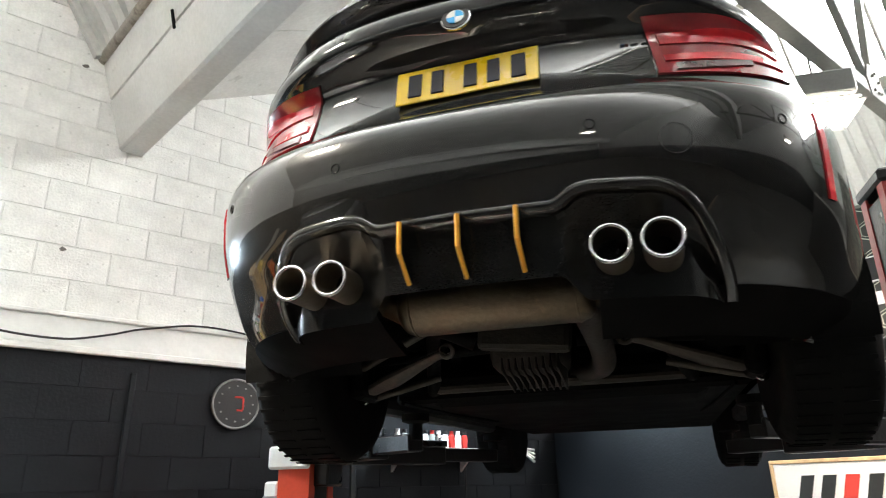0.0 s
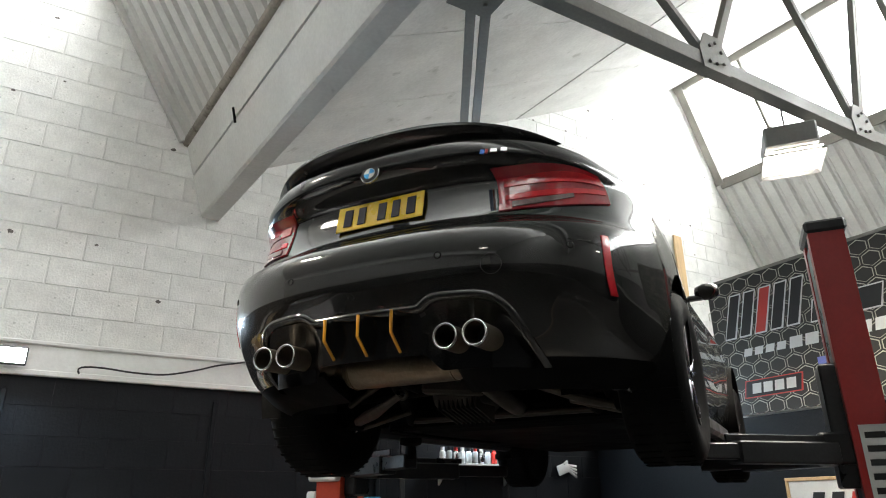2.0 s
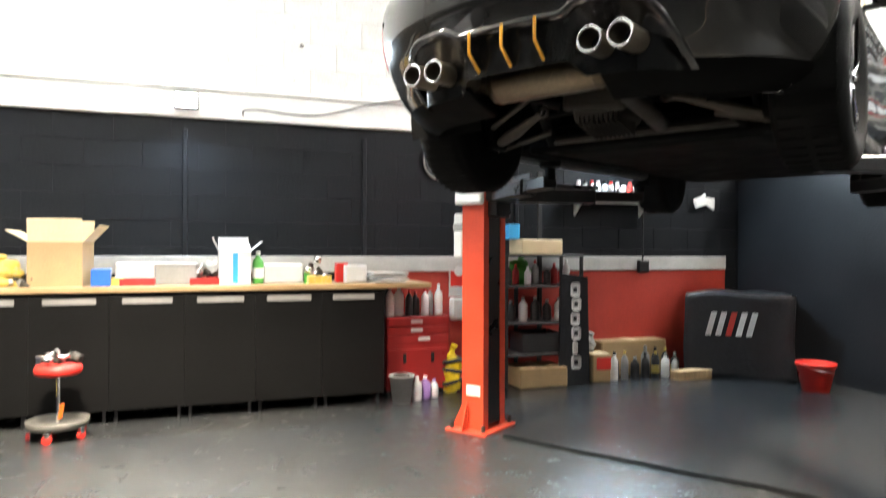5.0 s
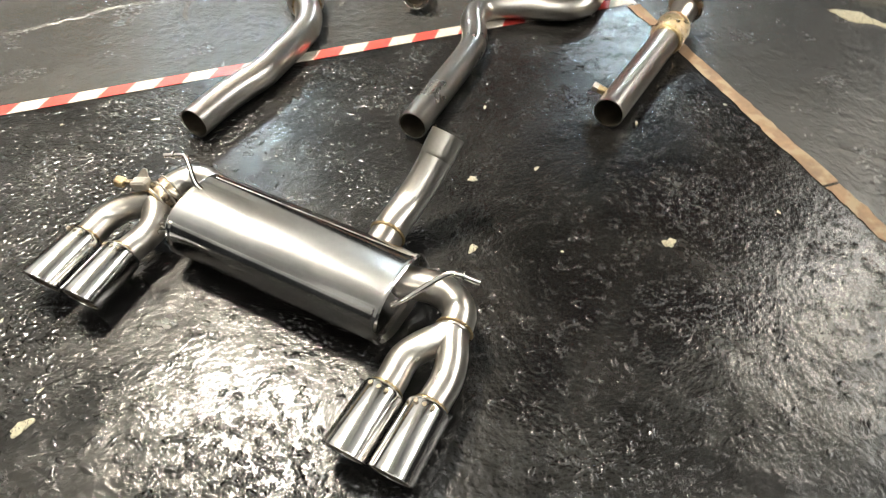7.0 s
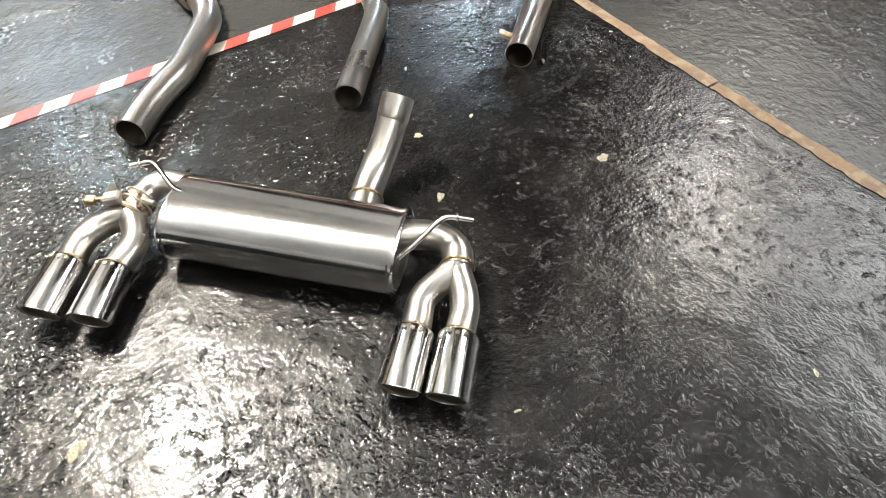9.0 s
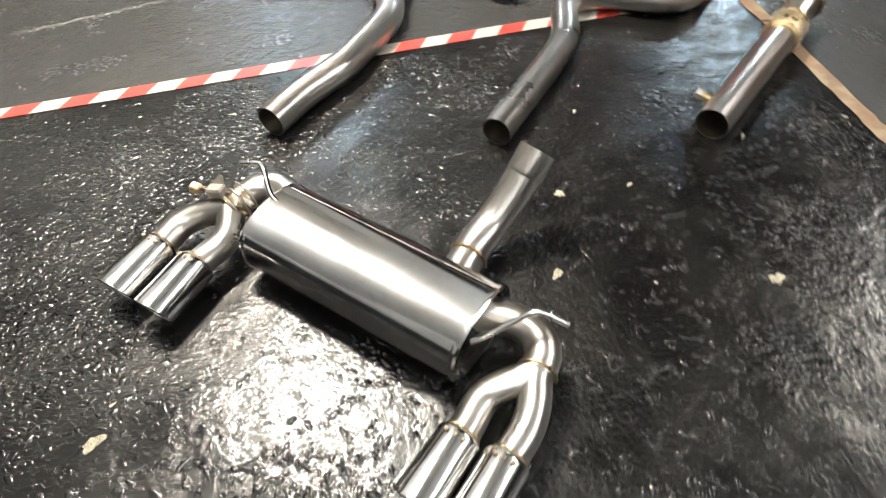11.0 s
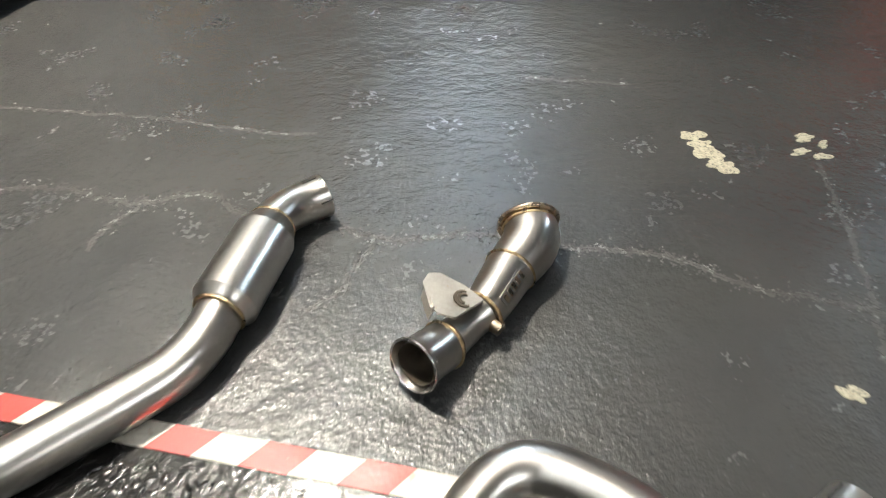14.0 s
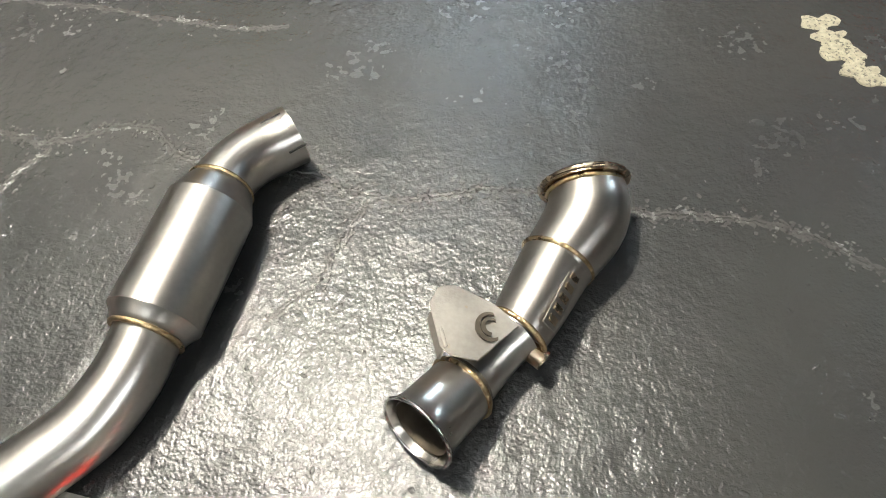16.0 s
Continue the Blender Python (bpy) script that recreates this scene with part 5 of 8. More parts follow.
# inlet
inl = [(0.170, 2.205, 0.066), (0.212, 2.250, 0.068), (0.243, 2.286, 0.072), (0.288, 2.323, 0.086), (0.328, 2.348, 0.114), (0.366, 2.374, 0.150), (0.400, 2.397, 0.187)]
pipe("inlet_tube", [G(*q) for q in inl], 0.0352, MAT["steel"], mu, wall=0.002)
pipe("bore", [G(0.350, 2.363, 0.134), G(0.399, 2.3965, 0.186)], 0.0340, MAT["steel_inside"], mu, wall=0.0005, straight=True)
pipe("inlet_socket", [G(0.366, 2.374, 0.1505), G(0.369, 2.376, 0.1535), G(0.401, 2.398, 0.188)], [0.0355, 0.0372, 0.0375], MAT["steel"], mu, wall=0.002, straight=True)
weld_at(mu, G(0.226, 2.266, 0.070), (0.66, 0.75, 0.1), 0.0365, 0.0035)
part("slot", box((0.003, 0.03, 0.002), G(0.368, 2.397, 0.2035), 0, rot(48, 0, -56)), MAT["steel_inside"], mu)
TO_MU = mu.matrix_basis.inverted()
U = lambda x, y, z: tuple(TO_MU @ Vector((x, y, z)))
# right outlet
pipe("outlet_tube", [U(0.150, 2.098, 0.086), U(0.204, 2.069, 0.086), U(0.238, 2.042, 0.084), U(0.254, 2.010, 0.080), U(0.250, 1.980, 0.077), U(0.230, 1.955, 0.073)], 0.032, MAT["steel"], mu, wall=0.002)
weld_at(mu, U(0.232, 1.957, 0.073), (-0.62, -0.77, 0), 0.0335)
for q in ([(0.236, 1.962, 0.074), (0.213, 1.952, 0.070), (0.172, 1.949, 0.065), (0.132, 1.937, 0.060), (0.102, 1.906, 0.057), (0.078, 1.882, 0.056)],
          [(0.236, 1.962, 0.074), (0.225, 1.945, 0.070), (0.210, 1.906, 0.065), (0.188, 1.871, 0.060), (0.162, 1.846, 0.057), (0.138, 1.824, 0.056)]):
    pipe("fork_branch", [U(*p) for p in q], 0.0288, MAT["steel"], mu)
def tail(p0, p1, z0, z1):
    q0, q1 = np.array(U(*p0, z0)), np.array(U(*p1, z1))
    dr = (q1 - q0) / np.linalg.norm(q1 - q0)
    t = pipe("tail_tip", [tuple(q0), tuple(q0 + dr * 0.004), tuple(q0 + dr * 0.008), tuple(q0 + dr * 0.012), tuple(q1)], [0.030, 0.036, 0.0390, 0.0400, 0.0410], MAT["steel_bright"], mu, "polished double-walled tail tip", straight=True, wall=0.004, seg=40)
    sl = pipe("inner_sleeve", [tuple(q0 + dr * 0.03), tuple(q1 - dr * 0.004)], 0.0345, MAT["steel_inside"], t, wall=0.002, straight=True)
    lip = ring("tip_lip", tuple(q1), tuple(dr), 0.0392, 0.0024, MAT["steel_bright"], t, "", 40, 8)
    # slash-cut mouth: the top edge overhangs
    for ob in (t, sl, lip):
        for w in ob.data.vertices:
            q = np.array(w.co)
            if (q - q1) @ dr > -0.03:
                w.co = Vector(q + dr * (q[2] - q1[2]) * 0.22)
    ring("weld_bead", tuple(q0), tuple(dr), 0.0295, 0.003, MAT["weld"], t, "", 30, 6)
    for k in range(3):
        part("clamp_screw", cyl(0.004, 0.004, tuple(q0 + dr * 0.020 + np.array((0, 0, 0.0392)) + np.cross(dr, (0, 0, 1)) * 0.016 * (k - 1)), None, 8), MAT["steel_inside"], t)
tail((0.086, 1.889), (-0.008, 1.803), 0.057, 0.050)
tail((0.147, 1.834), (0.052, 1.742), 0.057, 0.050)
# left outlet with valve
pipe("outlet_tube", [U(-0.120, 2.440, 0.092), U(-0.145, 2.490, 0.092), U(-0.175, 2.506, 0.092), U(-0.205, 2.500, 0.090), U(-0.232, 2.480, 0.086)], 0.030, MAT["steel"], mu, wall=0.002)
vd = np.array((-0.84, -0.52, -0.12))
vc = np.array((-0.236, 2.479, 0.086))
vb = pipe("valve_body", [U(*(vc + vd * k)) for k in (-0.024, -0.020, 0.020, 0.024)], [0.0315, 0.0345, 0.0345, 0.0315], MAT["tinted"], mu, "heat-tinted valve housing", straight=True)
for k in (-0.020, 0.0, 0.021):
    ring("clamp_band", U(*(vc + vd * k)), tuple(vd), 0.0345, 0.0026, MAT["bracket"], vb, "", 32, 6)
part("clamp_block", box((0.010, 0.034, 0.010), U(-0.214, 2.452, 0.108), 0.002, rot(0, 25, 30)), MAT["bracket"], vb)
part("valve_motor", box((0.040, 0.026, 0.022), U(-0.272, 2.486, 0.122), 0.004, rot(0, -12, -32)), MAT["bracket"], mu, "small steel valve actuator")
pipe("valve_spindle", [U(-0.240, 2.474, 0.112), U(-0.262, 2.482, 0.122), U(-0.308, 2.500, 0.126)], 0.006, MAT["exhaust_old"], mu, seg=8)
part("spindle_nut", box((0.022, 0.020, 0.018), U(-0.312, 2.500, 0.127), 0.003, rot(0, 10, -30)), MAT["weld"], mu)
part("valve_bracket", prism([(-0.016, 0.0), (0.014, 0.0), (0.006, 0.022), (-0.003, 0.022)], 0.003, Matrix.Translation(U(-0.268, 2.498, 0.124)) @ rot(-35, 0, -35)), MAT["bracket"], mu, "thin bent actuator bracket")
for q in ([(-0.256, 2.466, 0.083), (-0.275, 2.472, 0.078), (-0.310, 2.481, 0.072), (-0.356, 2.473, 0.064), (-0.386, 2.446, 0.059), (-0.404, 2.422, 0.057)],
          [(-0.256, 2.466, 0.083), (-0.258, 2.440, 0.075), (-0.270, 2.404, 0.066), (-0.303, 2.378, 0.059), (-0.330, 2.358, 0.057)]):
    pipe("fork_branch", [U(*p) for p in q], 0.0288, MAT["steel"], mu)
weld_at(mu, U(-0.258, 2.467, 0.082), (-0.8, -0.6, -0.1), 0.033)
tail((-0.397, 2.432), (-0.484, 2.340), 0.057, 0.050)
tail((-0.328, 2.364), (-0.412, 2.270), 0.057, 0.050)
# hanger rods
rod = pipe("hanger_rod", [U(-0.150, 2.400, 0.140), U(-0.162, 2.419, 0.150), U(-0.168, 2.470, 0.166), U(-0.174, 2.490, 0.168), U(-0.190, 2.499, 0.167), U(-0.212, 2.508, 0.165)], 0.0055, MAT["steel_bright"], mu, "bent steel hanger rod", seg=10, step=0.006)
ring("rod_collar", U(-0.194, 2.501, 0.167), (-0.9, 0.4, 0), 0.0065, 0.0025, MAT["steel_bright"], rod, "", 16, 6)
rod = pipe("hanger_rod", [U(0.135, 2.020, 0.108), U(0.165, 2.018, 0.122), U(0.225, 2.020, 0.150), U(0.246, 2.018, 0.157), U(0.262, 2.008, 0.157), U(0.290, 1.985, 0.152)], 0.0055, MAT["steel_bright"], mu, "bent steel hanger rod", seg=10, step=0.006)
ring("rod_collar", U(0.266, 2.005, 0.157), (0.75, -0.6, 0), 0.0065, 0.0025, MAT["steel_bright"], rod, "", 16, 6)

# downpipe with bracket
dp = thing("downpipe", (0.63, 3.42, 0.0), 0, "welded steel downpipe with a flange and a triangular bracket", "exhaust pipe")
o2 = np.array((0.63, 3.42, 0.0))
D = lambda x, y, z: tuple(np.array((x, y, z)) - o2)
md = (0.44, 0.85, -0.28)
pipe("flared_mouth", [D(0.5525, 3.219, 0.062), D(0.556, 3.2258, 0.0598), D(0.560, 3.2336, 0.0572), D(0.585, 3.281, 0.0425)], [0.0445, 0.0415, 0.0395, 0.0385], MAT["steel"], dp, wall=0.002, straight=True, seg=40)
end_lip(dp, D(0.5525, 3.219, 0.062), md, 0.0445)
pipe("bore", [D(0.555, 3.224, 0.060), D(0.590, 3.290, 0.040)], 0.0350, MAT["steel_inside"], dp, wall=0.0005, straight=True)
weld_at(dp, D(0.585, 3.281, 0.0425), md, 0.0388)
pipe("lower_tube", [D(0.584, 3.279, 0.0425), D(0.600, 3.308, 0.040), D(0.619, 3.341, 0.042), D(0.632, 3.360, 0.044)], [0.0340, 0.0310, 0.0305, 0.0330], MAT["steel"], dp)
weld_at(dp, D(0.633, 3.358, 0.044), (0.45, 0.89, 0), 0.0370, 0.0036)
pipe("cone", [D(0.632, 3.356, 0.044), D(0.644, 3.390, 0.046), D(0.664, 3.455, 0.049)], [0.0360, 0.0395, 0.0440], MAT["steel"], dp, straight=True, seg=40)
weld_at(dp, D(0.664, 3.455, 0.049), (0.3, 0.95, 0.05), 0.0445, 0.0032)
pipe("elbow", [D(0.663, 3.452, 0.049), D(0.680, 3.490, 0.051), D(0.689, 3.516, 0.054), D(0.690, 3.538, 0.059), D(0.683, 3.558, 0.063)], [0.0440, 0.0480, 0.0510, 0.0505, 0.0475], MAT["steel"], dp, seg=40)
fc, fa = D(0.681, 3.559, 0.065), (-0.30, 0.93, 0.20)
pipe("flange", [tuple(np.array(fc) - 0.003 * np.array(fa)), tuple(np.array(fc) + 0.004 * np.array(fa))], 0.0545, MAT["tinted"], dp, "heat-tinted V-band flange", wall=0.012, straight=True, seg=48)
ring("flange_rim", tuple(np.array(fc) + 0.002 * np.array(fa)), fa, 0.0535, 0.0042, MAT["tinted"], dp, "", 48, 8)
weld_at(dp, tuple(np.array(fc) - 0.006 * np.array(fa)), fa, 0.0470, 0.0030)


def plate_z(x):
    return 0.109 - 0.36 * (x - 0.55)


out2 = [(0.553, 3.366), (0.545, 3.360), (0.541, 3.340), (0.562, 3.298), (0.574, 3.293), (0.601, 3.296), (0.635, 3.349), (0.623, 3.356), (0.604, 3.364), (0.562, 3.370)]
bm = bm_new()
hi = [bm.verts.new(D(x, y, plate_z(x) + 0.004)) for x, y in out2]
lo = [bm.verts.new(D(x, y, plate_z(x))) for x, y in out2]
bm.faces.new(hi)
bm.faces.new(list(reversed(lo)))
for k in range(len(out2)):
    bm.faces.new((hi[k], lo[k], lo[(k + 1) % len(out2)], hi[(k + 1) % len(out2)]))
bk = part("bracket", bm, MAT["bracket"], dp, "flat triangular steel bracket with a cut-out mark")
part("bracket_flange", box((0.004, 0.050, 0.030), D(0.553, 3.318, 0.096), 0.001, rot(0, 20, 27)), MAT["bracket"], bk)
for r0, r1, a0, a1 in ((0.0165, 0.0130, 75, 300), (0.0105, 0.0070, 100, 330)):
    pts = [(r0 * math.cos(radians(t)), r0 * math.sin(radians(t))) for t in range(a0, a1 + 1, 15)] + [(r1 * math.cos(radians(t)) + 0.002, r1 * math.sin(radians(t))) for t in range(a1, a0 - 1, -15)]
    part("cut_out", prism(pts, 0.0025, Matrix.Translation(D(0.606, 3.335, plate_z(0.606) + 0.0055)) @ rot(0, 20, 0) @ rot(90, 0, 0) @ rot(0, 30, 0)), MAT["steel_inside"], bk)
bg2 = pipe("sensor_bung", [D(0.632, 3.350, 0.044), D(0.668, 3.333, 0.036)], 0.0125, MAT["tinted"], dp, "short threaded sensor bung", wall=0.003, seg=18, straight=True)
part("bung_hole", cyl(0.009, 0.003, D(0.6672, 3.3335, 0.0362), rot(90, 0, 50) @ rot(20, 0, 0), 14), MAT["steel_inside"], bg2)
st = part("maker_plate", box((0.022, 0.078, 0.002), D(0.677, 3.394, 0.0745), 0.0005, rot(0, 50, -16)), MAT["steel"], dp, "stamped plate with plain raised bars")
pm = Matrix.Translation(D(0.6778, 3.394, 0.0754)) @ rot(0, 50, -16)
for k in range(5):
    part("bar", box((0.014, 0.0085, 0.002), tuple(pm @ Vector((0, (k - 2) * 0.0145, 0.0005))), 0.0005, rot(0, 50, -16)), MAT["tinted"], st)

# heat colours: each steel mesh carries how near its surface lies to a weld of the same thing
def heat_marks(owner, reach=0.032):
    welds = [np.mean([tuple(v.co) for v in ob.data.vertices], axis=0) for ob in owner.children_recursive if ob.name.startswith("weld_bead")]
    radii = [max(np.linalg.norm(np.array(v.co) - c) for v in ob.data.vertices) for c, ob in zip(welds, [o_ for o_ in owner.children_recursive if o_.name.startswith("weld_bead")])]
    axes = []
    for ob in [o_ for o_ in owner.children_recursive if o_.name.startswith("weld_bead")]:
        pts = np.array([tuple(v.co) for v in ob.data.vertices])
        axes.append(np.linalg.svd(pts - pts.mean(axis=0), full_matrices=False)[2][2])
    for ob in owner.children_recursive:
        if ob.type != "MESH" or not ob.data.materials or ob.data.materials[0] not in (MAT["steel"], MAT["steel_bright"]):
            continue
        bm = bm_new()
        bm.from_mesh(ob.data)
        for _ in range(5):
            es = [e for e in bm.edges if e.calc_length() > 0.011 and ob.data.materials[0] == MAT["steel"]]
            if not es or len(bm.verts) > 5000:
                break
            bmesh.ops.subdivide_edges(bm, edges=es, cuts=1)
        bm.to_mesh(ob.data)
        bm.free()
        P = np.array([tuple(v.co) for v in ob.data.vertices])
        h = np.zeros(len(P))
        for c, r, a in zip(welds, radii, axes):
            d = P - c
            along = np.abs(d @ a)
            out = np.linalg.norm(d - np.outer(d @ a, a), axis=1)
            h = np.maximum(h, np.clip(1 - along / reach, 0, 1) ** 1.5 * (out < r * 1.25))
        ob.data.attributes.new("heat", "FLOAT", "POINT").data.foreach_set("value", h)


for owner in (pa, pc, mu, dp):
    heat_marks(owner)

# hazard tape round the black bay
tape = thing("hazard_tape", (0, 3.066, 0.0), 0, "red and white striped floor tape, scuffed", "floor tape", kind="structure")
x, k = 1.255, 0
while x > -2.9:
    y = 0.006 * math.sin(x * 1.3)
    q = [(x, 0.022 + y), (x - 0.074, 0.022 + y), (x - 0.074 - 0.030, -0.022 + y), (x - 0.030, -0.022 + y)]
    if k == 0:
        q[3], q[0] = (x - 0.002, -0.022 + y), (x - 0.012, 0.022 + y)
    bm = bm_new()
    lo = [bm.verts.new((px, py, 0.0006)) for px, py in q]
    hi = [bm.verts.new((px, py, 0.0022)) for px, py in q]
    bm.faces.new(hi)
    for i in range(4):
        bm.faces.new((lo[i], lo[(i + 1) % 4], hi[(i + 1) % 4], hi[i]))
    part("stripe", bm, MAT["tape_white" if k % 2 == 0 else "tape_red"], tape)
    x -= 0.0742
    k += 1
old = thing("worn_tape", (1.237, 0, 0.0), 0, "worn brown floor tape, partly peeled", "floor tape", kind="structure")
rnd = random.Random(4)
y = 3.04
while y > -1.0:
    ln = rnd.uniform(0.10, 0.24)
    bm = bm_new()
    lft = [(-0.022 + rnd.uniform(-0.004, 0.004), y - ln * i / 6) for i in range(7)]
    rgt = [(0.022 + rnd.uniform(-0.005, 0.003), y - ln * i / 6) for i in range(7)]
    for i in range(6):
        bm.faces.new([bm.verts.new((px, py, 0.002)) for px, py in (lft[i], lft[i + 1], rgt[i + 1], rgt[i])])
    bmesh.ops.remove_doubles(bm, verts=bm.verts, dist=1e-5)
    part("tape_piece", bm, MAT["tape_old"], old)
    y -= ln - 0.001 if rnd.random() < 0.9 else ln + 0.008

# bare chips in the paint and bits of dirt
rnd = random.Random(7)
def chip(bm, x, y, r, z=0.003, st=1.0, turn=0.0, n=26):
    ph = [rnd.uniform(0, 6.3) for _ in range(4)]
    pts = []
    for i in range(n):
        t = 2 * math.pi * i / n
        rr = r * (1 + 0.22 * math.sin(2 * t + ph[0]) + 0.16 * math.sin(3 * t + ph[1]) + 0.12 * math.sin(5 * t + ph[2]) + rnd.uniform(-0.1, 0.1))
        px, py = rr * math.cos(t) * st, rr * math.sin(t)
        c, s = math.cos(turn), math.sin(turn)
        pts.append((x + px * c - py * s, y + px * s + py * c))
    top = [bm.verts.new((px, py, z)) for px, py in pts]
    low = [bm.verts.new((x + (px - x) * 1.06, y + (py - y) * 1.06, 0.0004)) for px, py in pts]
    bm.faces.new(top)
    for i in range(n):
        bm.faces.new((low[i], low[(i + 1) % n], top[(i + 1) % n], top[i]))
bm = bm_new()
for x, y, r, st, tn in ((1.0, 3.988, 0.020, 1.2, 0.5), (1.012, 3.955, 0.016, 1.5, 0.9), (1.028, 3.925, 0.022, 1.4, -0.6), (1.055, 3.882, 0.020, 1.4, 0.2), (1.042, 3.90, 0.010, 1.4, 0.6), (1.235, 4.02, 0.013, 1.6, 0.1), (1.27, 4.00, 0.009, 1.5, 1.0), (1.22, 3.965, 0.010, 2.0, 0.4), (1.262, 3.955, 0.012, 1.4, 0.2),
                       (0.440, 2.408, 0.0075, 1.5, -0.4), (0.360, 2.196, 0.009, 1.2, 0.6), (-0.521, 2.052, 0.012, 1.4, 0.3), (0.770, 2.076, 0.012, 1.1, 0.2), (1.86, 2.76, 0.030, 2.0, -0.6), (1.90, 2.70, 0.022, 2.4, -0.9), (1.20, 3.34, 0.012, 1.8, -0.4), (0.30, 2.43, 0.008, 1.0, 0)):
    chip(bm, x, y, r, 0.0014 + 0.00025 * (len(bm.verts) // 52 % 7), st, tn)
tagged(part("paint_chip", bm, MAT["chip"]), "bare pale chips where floor paint has come off", "floor chips", kind="stuff")
bm = bm_new()
for i in range(40):
    chip(bm, rnd.uniform(-1.2, 1.2), rnd.uniform(0.9, 3.05), rnd.uniform(0.0018, 0.0045), 0.0015, rnd.uniform(1, 2.5), rnd.uniform(0, 3), 8)
tagged(part("floor_grit", bm, MAT["chip"]), "scattered pale grit on the black floor", "grit", kind="stuff")

# raised lumps in the tread paint of the black bay, and stray ones on the grey paint
def paint_lumps(name, n, x0, x1, y0, y1, seed, rmin, rmax, flat, label, sparse, thin=0.0):
    rg = np.random.default_rng(seed)
    x, y = rg.uniform(x0, x1, n * 3), rg.uniform(y0, y1, n * 3)
    field = np.sin(3.1 * x + 1.7 * y + 0.4) + np.sin(-2.3 * x + 4.1 * y + 2.0) + np.sin(7.9 * x - 5.3 * y) + 0.8 * np.sin(13.7 * x + 11.9 * y + 1.0)
    keep = rg.uniform(0, 1, n * 3) < np.clip(0.45 + sparse * field / 3.8 - thin * np.clip((x - 0.15) / 0.45, 0, 1), 0.05, 1.0)
    x, y = x[keep][:n], y[keep][:n]
    m = len(x)
    r = rmin + (rmax - rmin) * rg.uniform(0, 1, m) ** 2.6
    st, turn = rg.uniform(1.0, 2.3, m), rg.uniform(0, math.pi, m)
    h = flat * r * rg.uniform(0.6, 1.2, m)
    K = 7
    a = np.arange(K) * 2 * math.pi / K
    verts = np.zeros((m, 2 * K + 1, 3))
    for ringno, (rr, zz) in enumerate(((1.0, -0.0002), (0.68, 0.72))):
        wob = rg.uniform(0.72, 1.28, (m, K))
        px, py = r[:, None] * rr * wob * np.cos(a) * st[:, None], r[:, None] * rr * wob * np.sin(a)
        c, s_ = np.cos(turn)[:, None], np.sin(turn)[:, None]
        verts[:, ringno * K:(ringno + 1) * K, 0] = x[:, None] + px * c - py * s_
        verts[:, ringno * K:(ringno + 1) * K, 1] = y[:, None] + px * s_ + py * c
        verts[:, ringno * K:(ringno + 1) * K, 2] = zz if ringno == 0 else h[:, None] * zz * rg.uniform(0.7, 1.2, (m, K))
    verts[:, 2 * K] = np.stack([x, y, h], axis=1)
    one = []
    for k in range(K):
        q = (k + 1) % K
        one += [(k, q, K + q), (k, K + q, K + k), (K + k, K + q, 2 * K)]
    faces = (np.array(one)[None] + (np.arange(m) * (2 * K + 1))[:, None, None]).reshape(-1, 3)
    me = bpy.data.meshes.new(name)
    me.from_pydata(verts.reshape(-1, 3).tolist(), [], faces.tolist())
    me.polygons.foreach_set("use_smooth", [True] * len(me.polygons))
    me.materials.append(MAT["floor"])
    tagged(new(name, me), label, "floor texture", kind="stuff")


paint_lumps("tread_lump", 44000, -1.5, 1.205, 0.9, 3.03, 3, 0.0018, 0.0080, 0.22, "glossy raised lumps in the black tread paint", 1.3, 0.85)
paint_lumps("paint_lump", 3500, -1.3, 2.2, 3.10, 4.9, 4, 0.0010, 0.0036, 0.32, "small raised lumps in the grey floor paint", 0.25)

